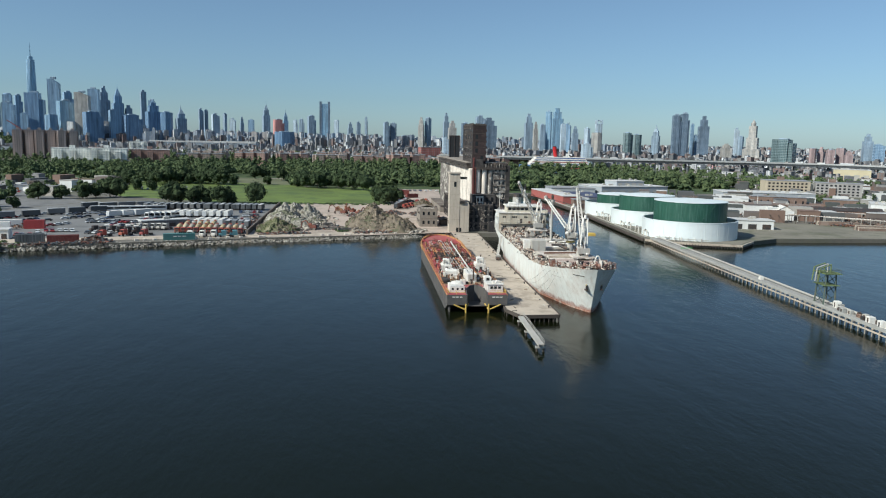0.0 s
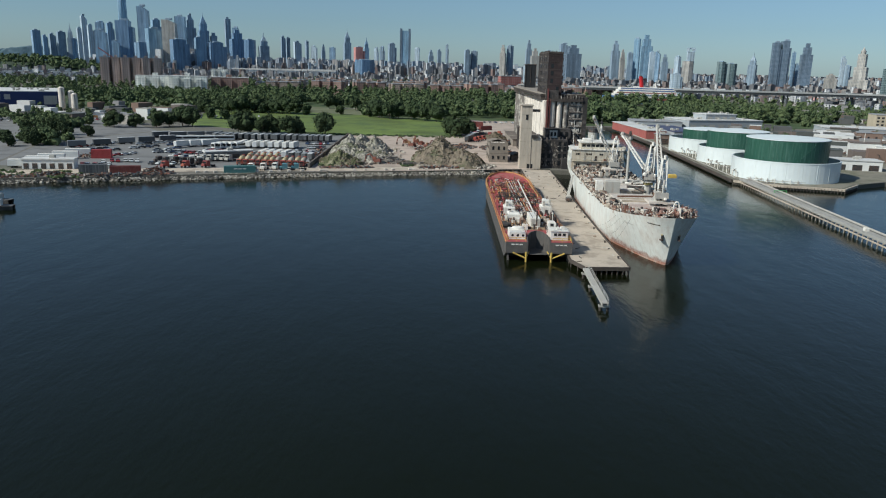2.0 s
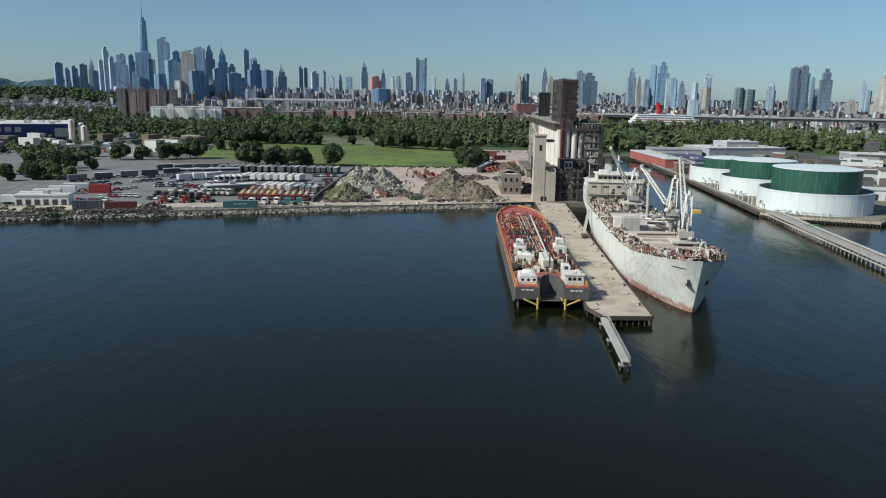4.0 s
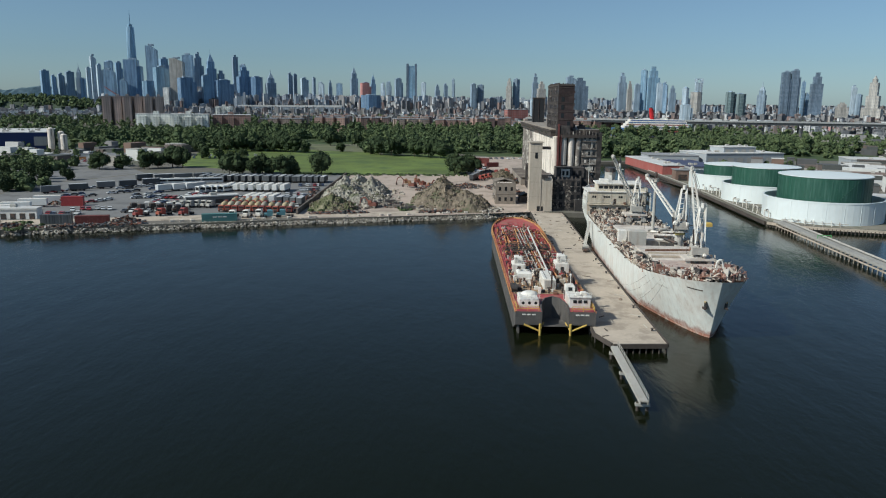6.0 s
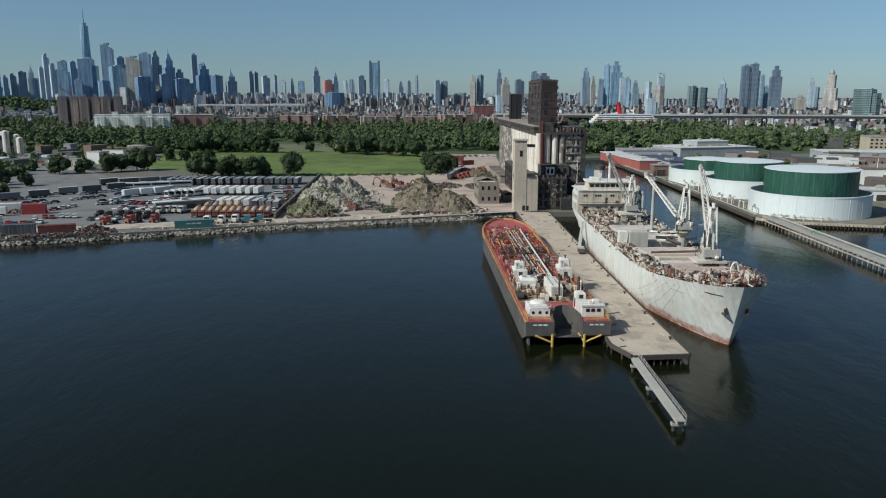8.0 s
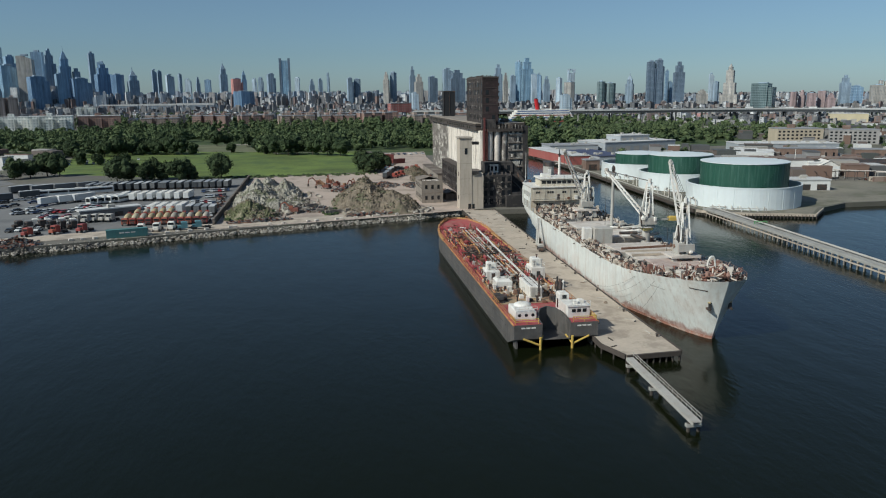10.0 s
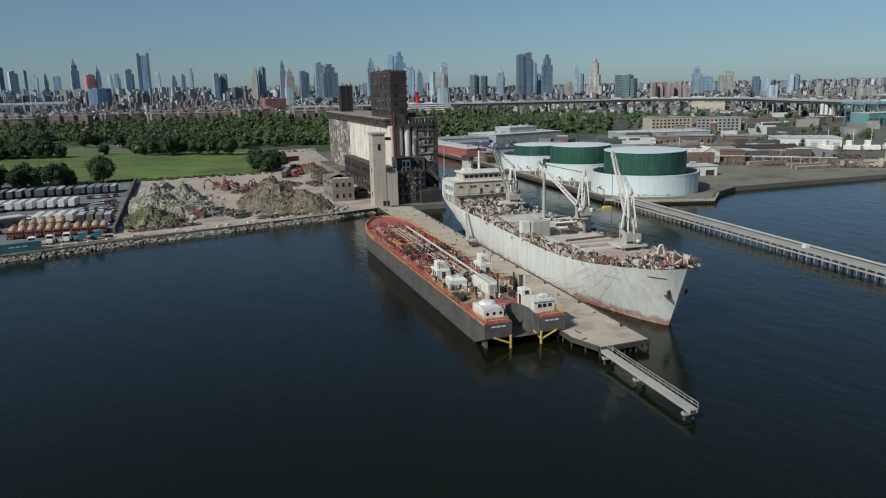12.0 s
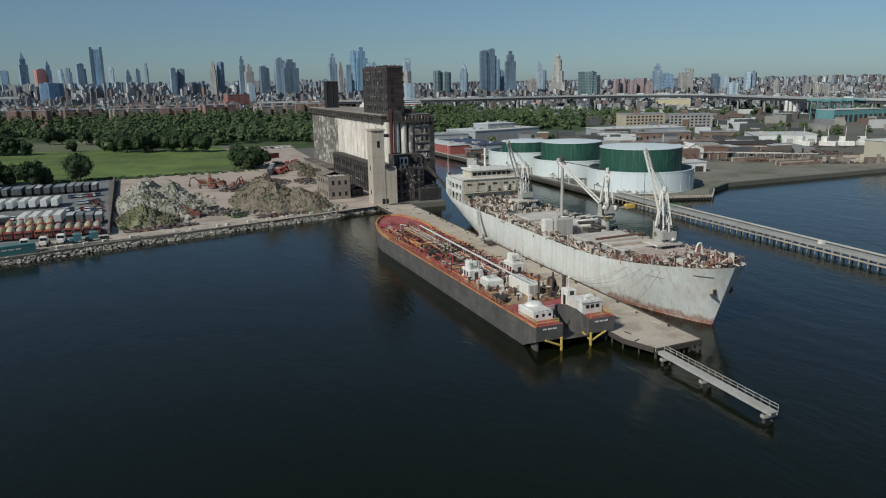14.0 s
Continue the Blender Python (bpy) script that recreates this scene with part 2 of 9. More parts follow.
# ---- mesh building ----
class G:
    """Collects vertices and faces of one mesh."""

    def __init__(self):
        self.v, self.f = [], []

    def add(self, pts, faces):
        k = len(self.v)
        self.v += [tuple(p) for p in pts]
        self.f += [tuple(i + k for i in f) for f in faces]
        return self

    def box(self, x0, y0, z0, x1, y1, z1, m=None):
        p = [Vector((x, y, z)) for z in (z0, z1) for x, y in ((x0, y0), (x1, y0), (x1, y1), (x0, y1))]
        if m:
            p = [m @ q for q in p]
        return self.add(p, [(3, 2, 1, 0), (4, 5, 6, 7), (0, 1, 5, 4), (1, 2, 6, 5), (2, 3, 7, 6), (3, 0, 4, 7)])

    def chamfer(self, x0, y0, z0, x1, y1, z1, c=0.15):
        """A box whose upper edges are taken off."""
        self.prism([(x0, y0), (x1, y0), (x1, y1), (x0, y1)], z0, z1 - c, top=False)
        k = len(self.v)
        lo = [(x0, y0, z1 - c), (x1, y0, z1 - c), (x1, y1, z1 - c), (x0, y1, z1 - c)]
        hi = [(x0 + c, y0 + c, z1), (x1 - c, y0 + c, z1), (x1 - c, y1 - c, z1), (x0 + c, y1 - c, z1)]
        return self.add(lo + hi, [(0, 1, 5, 4), (1, 2, 6, 5), (2, 3, 7, 6), (3, 0, 4, 7), (4, 5, 6, 7)])

    def prism(self, poly, z0, z1, top=True, bottom=True, inset=0.0):
        n = len(poly)
        up = poly
        if inset:
            cx, cy = sum(p[0] for p in poly) / n, sum(p[1] for p in poly) / n
            up = [(cx + (x - cx) * (1 - inset), cy + (y - cy) * (1 - inset)) for x, y in poly]
        f = [(i, (i + 1) % n, n + (i + 1) % n, n + i) for i in range(n)]
        if bottom:
            f.append(tuple(range(n - 1, -1, -1)))
        if top:
            f.append(tuple(range(n, 2 * n)))
        return self.add([(x, y, z0) for x, y in poly] + [(x, y, z1) for x, y in up], f)

    def cyl(self, x, y, z0, z1, r, n=16, r2=None, top=True):
        r2 = r if r2 is None else r2
        a = [2 * math.pi * k / n for k in range(n)]
        f = [(i, (i + 1) % n, n + (i + 1) % n, n + i) for i in range(n)] + [tuple(range(n - 1, -1, -1))]
        if top:
            f.append(tuple(range(n, 2 * n)))
        return self.add([(x + r * math.cos(t), y + r * math.sin(t), z0) for t in a] + [(x + r2 * math.cos(t), y + r2 * math.sin(t), z1) for t in a], f)

    def rod(self, p, q, r, n=5, r2=None):
        p, q = Vector(p), Vector(q)
        w = (q - p).normalized()
        s = w.orthogonal().normalized()
        t = w.cross(s)
        r2 = r if r2 is None else r2
        ring = [s * math.cos(2 * math.pi * k / n) + t * math.sin(2 * math.pi * k / n) for k in range(n)]
        f = [(i, (i + 1) % n, n + (i + 1) % n, n + i) for i in range(n)] + [tuple(range(n - 1, -1, -1)), tuple(range(n, 2 * n))]
        return self.add([p + d * r for d in ring] + [q + d * r2 for d in ring], f)

    def line(self, pts, r, n=5):
        for p, q in zip(pts, pts[1:]):
            self.rod(p, q, r, n)
        return self

    def beam(self, p, q, w, h):
        """A square bar from p to q, w wide and h high."""
        p, q = Vector(p), Vector(q)
        d = (q - p).normalized()
        s = d.cross(Vector((0, 0, 1)))
        s = (s.normalized() if s.length > 1e-4 else Vector((1, 0, 0))) * w / 2
        u = s.cross(d).normalized() * h / 2
        pts = [e + a * s + b * u for e in (p, q) for a, b in ((-1, -1), (1, -1), (1, 1), (-1, 1))]
        return self.add(pts, [(3, 2, 1, 0), (4, 5, 6, 7), (0, 1, 5, 4), (1, 2, 6, 5), (2, 3, 7, 6), (3, 0, 4, 7)])

    def loft(self, rows, close=False, caps=False):
        n = len(rows[0])
        f = []
        for i in range(len(rows) - 1):
            for j in range(n if close else n - 1):
                f.append((i * n + j, i * n + (j + 1) % n, (i + 1) * n + (j + 1) % n, (i + 1) * n + j))
        if caps:
            f += [tuple(range(n - 1, -1, -1)), tuple(range((len(rows) - 1) * n, len(rows) * n))]
        return self.add([p for r in rows for p in r], f)

    def blob(self, c, r, rnd, rough=0.25, seg=7, rings=5):
        """An uneven lump."""
        rows = []
        for i in range(rings + 1):
            th = math.pi * i / rings
            rows.append([(c[0] + r[0] * math.sin(th) * math.cos(a) * k, c[1] + r[1] * math.sin(th) * math.sin(a) * k, c[2] + r[2] * math.cos(th) * k)
                         for a in [2 * math.pi * j / seg for j in range(seg)] for k in [1 + rnd.uniform(-rough, rough)]])
        return self.loft(rows[::-1], close=True)

    def mesh(self, name, m, smooth=False):
        me = bpy.data.meshes.new(name)
        me.from_pydata(self.v, [], self.f)
        me.materials.append(m)
        if smooth:
            me.shade_smooth()
        me.update()
        return me


def part(name, g, material, parent, label="", smooth=False):
    """Links a mesh as one part under a thing or a part."""
    ob = new(name, g.mesh(name, material, smooth) if isinstance(g, G) else g)
    ob.parent = parent
    return tagged(ob, label)


def thing(name, label, category, at=None, group="", kind="", g=None, material=None, smooth=False):
    """A thing: an Empty for parts, or one mesh."""
    ob = new(name, g.mesh(name, material, smooth) if g else None)
    if at is not None:
        ob.matrix_basis = at
    return tagged(ob, label, category, group, kind)

# ---- water, ground and quays ----
def sheet(name, label, category, poly, z, material, kind="structure", skirt=0.0):
    g = G()
    if skirt:
        g.prism(poly, z - skirt, z, bottom=False)
    else:
        g.add([(x, y, z) for x, y in poly], [tuple(range(len(poly)))])
    return thing(name, label, category, kind=kind, g=g, material=material)


sheet("water", "dark blue rippled harbour water with sky reflections", "water", [(-4990, -1500), (4990, -1500), (4990, 4990), (-4990, 4990)], 0.0, WATER)
SHORE = [(-4990, 20), (-420, 55), (-260, 94), (-194, 111), (-176, 117), (-124, 132), (-98, 139), (-76, 146), (-42, 154), (-20, 159.5), (2, 164.5), (10, 169), (22, 171),
         (53, 168), (62, 300), (72, 452), (150, 460), (142, 430), (133, 290), (119.5, 149), (124, 140), (140, 133), (159, 126), (172, 139), (192, 149.5), (302, 149), (420, 140), (700, 120), (4990, -80),
         (4990, 4990), (420, 4990), (330, 2450), (-100, 2350), (-1200, 2300), (-4990, 2000)]
sheet("ground", "flat waterfront town ground of bare earth and weeds", "ground", SHORE, 2.0, EARTH, skirt=5.0)
sheet("far_shore", "far river bank under the skyline", "ground", [(-4990, 3050), (-1300, 3000), (280, 2960), (400, 4990), (-4990, 4990)], 2.0, EARTH, skirt=4.0)
sheet("meadow", "overgrown green sports meadow with worn patches", "grass", [(-205, 420), (-196, 385), (-100, 330), (5, 345), (14, 420), (10, 530), (-60, 520), (-90, 620), (-160, 640), (-230, 560)], 2.03, GRASS)
# dark green below the trees paints their shade into the grass
sheet("park_grass", "grass and scrub under the park trees, shade painted in", "grass", [(-470, 560), (-235, 560), (-165, 645), (-88, 625), (-58, 525), (12, 535), (60, 465), (420, 500), (440, 760), (380, 900), (-560, 960)], 2.02, mat("shade_dark_scrub_grass", (0.055, 0.085, 0.025), 0.95, var=0.5, big=0.04, fine=0.6, patch=((0.10, 0.11, 0.045), 0.7, 0.05), bump=0.5))
sheet("ball_field", "worn olive ball field behind the meadow", "grass", [(-150, 572), (-43, 536), (-41, 630), (-142, 668)], 2.045, mat("worn_field_grass", (0.15, 0.155, 0.085), 0.95, var=0.4, big=0.04, fine=0.6, patch=((0.10, 0.12, 0.05), 0.7, 0.06), bump=0.4))
sheet("asphalt_lot", "large grey asphalt vehicle lot with oil stains", "parking lot", [(-215, 150), (-180, 141), (-120, 143), (-77.5, 152), (-75, 330), (-100, 338), (-200, 330), (-240, 250)], 2.03, ASPHALT)
sheet("dirt_yard", "sandy brown recycling yard ground with tyre tracks", "yard", [(-77, 149), (-20, 159), (4, 166), (30, 172), (32, 190), (48, 340), (58, 452), (66, 506), (12, 500), (14, 400), (5, 340), (-70, 326)], 2.035, DIRT)
sheet("quay_right", "grey gravel quay beside the storage tanks", "quay", [(134, 290), (121, 150), (141, 134.5), (159, 127.5), (171, 140), (192, 151), (302, 150.5), (420, 141.5), (560, 133), (560, 195), (330, 215), (230, 225), (215, 330), (150, 420), (142, 420)], 2.03, mat("quay_gravel", (0.225, 0.205, 0.16), 0.95, var=0.35, big=0.04, fine=0.7, patch=((0.095, 0.10, 0.055), 0.7, 0.05)))
sheet("park_path", "pale grey footpath crossing the meadow", "path", [(-330, 610), (-90, 655), (40, 660), (40, 668), (-92, 664), (-332, 618)], 2.04, QUAY)
sheet("side_road", "grey worn asphalt road and yards beside the lot", "road", [(-470, 60), (-265, 98), (-216, 148), (-241, 250), (-203, 332), (-262, 425), (-500, 430)], 2.025, ASPHALT)
sheet("access_road", "pale concrete shore road beside the rocks", "road", [(-200, 121), (-124, 141), (-76, 150), (-20, 162), (5, 170), (5, 179), (-20, 173), (-76, 162), (-124, 153), (-200, 135)], 2.06, QUAY)

# ---- the finger pier ----
PIER_L = [(13.9, -10.8), (11.9, -3.8), (14.5, 30), (17.8, 80), (22.6, 150), (24.0, 172)]
PIER_R = [(24.9, -10.6), (26.8, 21), (31.2, 86), (36.0, 150), (37.6, 172)]


def build_pier():
    rnd = random.Random(3)
    pier = thing("pier", "weathered concrete finger pier on timber piles", "pier", kind="structure")
    g = G()
    g.prism(PIER_L[::-1] + PIER_R, 1.2, 2.0)
    part("deck", g, QUAY, pier)
    edge = G()
    for line, s in ((PIER_L, -0.25), (PIER_R, 0.25)):
        for (x0, y0), (x1, y1) in zip(line, line[1:]):
            edge.beam((x0 + s, y0, 1.65), (x1 + s, y1, 1.65), 0.4, 0.9)
    edge.beam((13.9, -11.1, 1.6), (24.9, -10.9, 1.6), 0.5, 0.9)
    part("fender_timber", edge, WOOD_PILE, pier, "dark timber fender along the edge")
    pile = G().cyl(0, 0, -2.5, 1.3, 0.2, 8).mesh("pile", WOOD_PILE)
    for line, step in ((PIER_L, 3.6), (PIER_R, 3.6)):
        for (x0, y0), (x1, y1) in zip(line, line[1:]):
            n = int(math.hypot(x1 - x0, y1 - y0) / step)
            for k in range(n):
                u = k / n
                part("pile", pile, WOOD_PILE, pier).matrix_basis = pose(x0 + (x1 - x0) * u, y0 + (y1 - y0) * u, 0, rnd.uniform(-1, 1), rnd.uniform(-1, 1))
    for k in range(9):
        u = k / 8
        part("pile", pile, WOOD_PILE, pier).matrix_basis = pose(14.1 + 10.6 * u, -10.8, 0)
    bol = G()
    bol.cyl(0, 0, 2.0, 2.45, 0.22, 10).cyl(0, 0, 2.45, 2.6, 0.34, 10)
    bm = bol.mesh("bollard", STEEL_DARK)
    for k in range(9):
        y = -2 + 18 * k
        x = np.interp(y, [p[1] for p in PIER_R], [p[0] for p in PIER_R]) - 0.9
        b = thing("bollard", "squat dark iron mooring bollard on the pier", "bollard", pose(x, y, 0), "bollards on the pier")
        part("post", bm, STEEL_DARK, b)
    return pier


build_pier()


def build_catwalk():
    walkway = thing("catwalk", "narrow grey steel mooring catwalk with a handrail", "catwalk")
    a, b = Vector((13.6, -12.6, 2.1)), Vector((11.4, -40.2, 2.0))
    d = (b - a).normalized()
    s = Vector((d.y, -d.x, 0)) * -1
    part("deck", G().beam(a, b, 1.35, 0.2), STEEL_GREY, walkway)
    part("girder", G().beam(a + s * 0.6 - Vector((0, 0, 0.3)), b + s * 0.6 - Vector((0, 0, 0.3)), 0.15, 0.45), STEEL_GREY, walkway)
    part("girder", G().beam(a - s * 0.6 - Vector((0, 0, 0.3)), b - s * 0.6 - Vector((0, 0, 0.3)), 0.15, 0.45), STEEL_GREY, walkway)
    for side in (0.7,):
        rail = G()
        for h in (0.6, 1.1):
            rail.rod(a + s * side + Vector((0, 0, h)), b + s * side + Vector((0, 0, h)), 0.05, 5)
        n = 16
        for k in range(n + 1):
            p = a.lerp(b, k / n) + s * side
            rail.rod(p, p + Vector((0, 0, 1.1)), 0.05, 5)
        part("handrail", rail, STEEL_GREY, walkway)
    for u in (0.06, 0.45, 0.96):
        p = a.lerp(b, u)
        for side in (-0.8, 0.8):
            q = p + s * side
            part("pile", G().cyl(q.x, q.y, -2.5, 1.5, 0.28, 10), WOOD_PILE, walkway)
        part("pile_cap", G().beam(p - s * 1.2 + Vector((0, 0, -0.9)), p + s * 1.2 + Vector((0, 0, -0.9)), 0.7, 0.5), STEEL_GREY, walkway)


build_catwalk()


def pier_litter():
    rnd = random.Random(29)
    g = G()
    for _ in range(80):
        y = rnd.uniform(-6, 165)
        xl = float(np.interp(y, [p[1] for p in PIER_L], [p[0] for p in PIER_L]))
        xr = float(np.interp(y, [p[1] for p in PIER_R], [p[0] for p in PIER_R]))
        x = rnd.choice((rnd.uniform(xl + 0.8, xr - 0.8), xr - rnd.uniform(0.5, 2), xl + rnd.uniform(0.5, 2)))
        m = pose(x, y, 2.0, 0, 0, rnd.uniform(0, 180))
        if rnd.random() < 0.5:
            g.box(-rnd.uniform(0.3, 1.6), -0.12, 0, rnd.uniform(0.3, 1.6), 0.12, 0.15, m)
        else:
            s = rnd.uniform(0.2, 0.6)
            g.blob((x, y, 2.1), (s, s, s * 0.6), rnd, 0.3, 6, 4)
    thing("pier_litter", "scattered timber and rubble on the pier", "debris", kind="stuff", g=g, material=mat("pier_debris", (0.2, 0.17, 0.14), 0.9, var=0.3, pal=[(0.10, 0.085, 0.07), (0.26, 0.2, 0.15), (0.5, 0.46, 0.4), (0.05, 0.045, 0.04)], island=True))
    car = thing("pier_cart", "small dark vehicle wreck parked on the pier", "vehicle", pose(29.2, 84, 2.0, 0, 0, -8))
    part("body", G().chamfer(-1.0, -2.4, 0.4, 1.0, 2.4, 1.2, 0.2), STEEL_DARK, car)
    part("cab", G().chamfer(-0.9, 0.2, 1.2, 0.9, 1.8, 1.9, 0.2), STEEL_GREY, car)
    for y in (-1.5, 1.5):
        part("axle_wheels", G().rod((-1.05, y, 0.4), (1.05, y, 0.4), 0.4, 10), STEEL_DARK, car)


pier_litter()

# ---- the laid-up cargo ship ----
SHIP_L, SHIP_B, RAKE = 147.0, 11.6, 0.41
SHIP_AT = pose(37.6, -0.6, 0, 0, 0, -5.0)


def hull_half(y, z):
    """Half breadth of the ship at y metres behind the stem's foot and z above the water."""
    fore = -RAKE * max(z, 0)                                  # the stem leans forward with height
    u = (y - fore) / (34 - 1.0 * max(z, 0))
    b = SHIP_B * min(1, max(0.0, u)) ** (0.72 - 0.025 * max(z, 0)) if u < 1 else SHIP_B
    low = max(0.0, 1 - max(z, 0) / 9)                         # the counter overhangs aft
    w = (SHIP_L - 16 * low - y) / (20 + 14 * low)
    if w < 1:
        b *= max(0.0, w) ** (0.24 + 0.34 * low)
    return b


def deck_height(y):
    return 9.4 + 4.3 * max(0, 1 - y / 42) ** 1.6 + 1.5 * max(0, (y - 106) / 41)


def deck_at(y):
    """Height of the bulwark's top over a place y, allowing for the leaning bow."""
    k = y
    for _ in range(8):
        k = y + RAKE * deck_height(k) * max(0, 1 - k / 30)
    return deck_height(max(0, k))


def build_ship():
    ship = thing("cargo_ship", "rust-streaked white cargo ship laid up beside the pier", "ship", SHIP_AT)
    levels = [-1.5, 0.0, 0.7, 2.5, 5.0, 8.0]
    ys = [0, 0.8, 2, 4, 7, 11, 16, 22, 28, 34, 45, 60, 80, 100, 108, 116, 122, 127, 132, 136, 139, 141.5, 143.5, 145, 146.2, SHIP_L]
    for side in (-1, 1):
        g, foot = G(), G()
        rows, low = [], []
        for y in ys:
            top = deck_height(y)
            r = []
            for z in levels + [top - 0.9, top]:
                yy = y - RAKE * max(z, 0) * max(0, 1 - y / 30)
                if y > 120:
                    yy = y - 16 * max(0, 1 - max(z, 0) / 9) * (y - 120) / 27
                r.append((side * hull_half(yy, z), yy, z))
            rows.append(r[1:])
            low.append([(p[0] * 1.003, p[1], p[2]) for p in r[:3]])
        if side < 0:
            rows, low = rows[::-1], low[::-1]
        g.loft(rows)
        foot.loft([[(p[0] * 1.004, p[1], p[2]) for p in r] for r in low])
        part("hull_side", g, SHIP_WHITE, ship, smooth=True)
        part("boot_topping", foot, mat("rusty_boot_topping", (0.36, 0.17, 0.12), 0.85, var=0.35, patch=((0.5, 0.42, 0.36), 0.7, 0.4)), ship, "rust-red band at the waterline", smooth=True)
    g = G()
    edge_l, edge_r = [], []
    for y in ys:
        z = deck_height(y) - 0.95
        yy = y - RAKE * z * max(0, 1 - y / 30)
        h = hull_half(yy, z)
        edge_l.append((-h, yy, z))
        edge_r.append((h, yy, z))
    g.loft([[a, b] for a, b in zip(edge_r, edge_l)])
    part("main_deck", g, mat("worn_deck_steel", (0.36, 0.31, 0.26), 0.85, var=0.3, big=0.1, fine=0.8, patch=((0.22, 0.13, 0.09), 0.7, 0.3)), ship)
    return ship


ship = build_ship()


def build_ship_fittings():
    rnd = random.Random(5)
    z0 = 8.45
    # hatch coamings with covers
    hatch_tops = mat("hatch_cover_paint", (0.62, 0.555, 0.49), 0.75, var=0.25, big=0.15, fine=0.8, patch=((0.36, 0.27, 0.21), 0.5, 0.25))
    for y0, y1, w, h in ((23, 34, 6.5, 3.2), (37, 48, 7.2, 2.6), (58, 70, 7.2, 2.4), (73, 84, 7.2, 2.4), (94, 105, 7.2, 2.2)):
        c = G()
        c.box(-w, y0, z0, w, y1, z0 + h - 0.4)
        hatch = part("hatch_coaming", c, STEEL_GREY, ship)
        for k in range(3):
            a = y0 + (y1 - y0) * k / 3
            t = G().chamfer(-w - 0.2, a + 0.06, z0 + h - 0.4, w + 0.2, a + (y1 - y0) / 3 - 0.06, z0 + h, 0.15)
            part("hatch_cover", t, hatch_tops, hatch)
        rb = G().box(-0.08, -0.25, z0, 0.08, -0.003, z0 + h - 0.5).mesh("coaming_rib", STEEL_GREY)
        for k in range(9):
            part("coaming_rib", rb, STEEL_GREY, hatch).matrix_basis = pose(-w + 2 * w * k / 8, y0, 0)
    # cranes: pedestal, house, two jib legs, hook gear
    for (cx, cy), top, tip, lab in (((2.2, 21.5), 16.0, (1.6, 28.8, 34.0), "fore"), ((5.6, 52.0), 17.0, (-0.9, 67.5, 28.4), "mid"), ((2.0, 96.0), 15.5, (-8.0, 87.0, 32.6), "aft")):
        crane = part("deck_crane", G().cyl(cx, cy, z0, top - 2.5, 1.25, 14, 1.1).cyl(cx, cy, top - 2.5, top - 2.1, 2.4, 14), STEEL_GREY, ship, "tall grey deck crane with a lattice jib", smooth=False)
        hs = G()
        hs.chamfer(cx - 1.5, cy - 1.7, top - 2.1, cx + 1.5, cy + 1.7, top + 0.6, 0.3)
        hs.box(cx - 1.9, cy - 2.6, top - 1.5, cx + 1.9, cy - 2.0, top + 0.2)
        part("crane_house", hs, STEEL_GREY, crane)
        if lab != "mid":
            part("crane_platform", G().box(cx - 3.6, cy - 3.0, top - 2.9, cx + 3.4, cy + 3.0, top - 2.4), hatch_tops, crane, "worn crane platform")
            for sx in (-2.6, 2.4):
                part("platform_knee", G().loft([[(cx + sx - 0.9, cy - 2.6, top - 5.0), (cx + sx + 0.9, cy - 2.6, top - 5.0), (cx + sx + 0.4, cy - 2.6, top - 2.9), (cx + sx - 0.4, cy - 2.6, top - 2.9)], [(cx + sx - 0.9, cy - 1.8, top - 5.0), (cx + sx + 0.9, cy - 1.8, top - 5.0), (cx + sx + 0.4, cy - 1.8, top - 2.9), (cx + sx - 0.4, cy - 1.8, top - 2.9)]], close=True, caps=True), STEEL_GREY, crane)
        mast_top = Vector((cx + 1.0, cy + 1.5, top + 9.5)) if lab != "aft" else Vector((cx + 0.6, cy + 1, top + 9))
        fr = G()
        for sx in (-1.1, 1.1):
            fr.beam((cx + sx, cy + 1.3, top + 1.0), mast_top + Vector((sx * 0.6, 0, 0)), 0.45, 0.45)
            fr.beam((cx + sx, cy - 1.6, top + 1.0), mast_top + Vector((sx * 0.6, 0, 0)), 0.3, 0.3)
        for k in range(1, 6):
            p = Vector((cx, cy + 1.3, top + 1.0)).lerp(mast_top, k / 6)
            fr.beam(p + Vector((-1, 0, 0)), p + Vector((1, 0, 0)), 0.22, 0.22)
        fr.cyl(mast_top.x, mast_top.y, mast_top.z - 0.3, mast_top.z + 0.9, 0.5, 8)
        part("crane_mast", fr, PAINT_WHITE, crane)
        base, tipv = Vector((cx, cy - 1.4 if lab == "fore" else cy + 1.8, top + 0.2)), Vector(tip)
        jib = G()
        side = (tipv - base).cross(Vector((0, 0, 1))).normalized() * 0.85
        for s in (-1, 1):
            jib.beam(base + side * s, tipv + side * s * 0.45, 0.34, 0.4)
        for k in range(1, 12):
            u = k / 12
            p, q = base.lerp(tipv, u), base.lerp(tipv, u + 0.08 if u < 0.9 else 0.97)
            w = side * (1 - 0.55 * u)
            jib.rod(p + w, q - w, 0.1, 4).rod(p - w, p + w, 0.1, 4)
        part("jib", jib, PAINT_WHITE, crane)
        head = G().blob(tipv, (0.7, 0.7, 0.8), rnd, 0.2, 6, 4)
        part("sheave_head", head, STEEL_GREY, crane)
        wires = G()
        for s in (-0.4, 0, 0.4):
            wires.rod(mast_top + Vector((s, 0, 0.3)), tipv + Vector((s, 0, 0)), 0.045, 4)
        wires.rod(tipv, (tipv.x + 0.2, tipv.y + 0.2, z0 + 4), 0.06, 4)
        part("wire", wires, STEEL_DARK, crane)
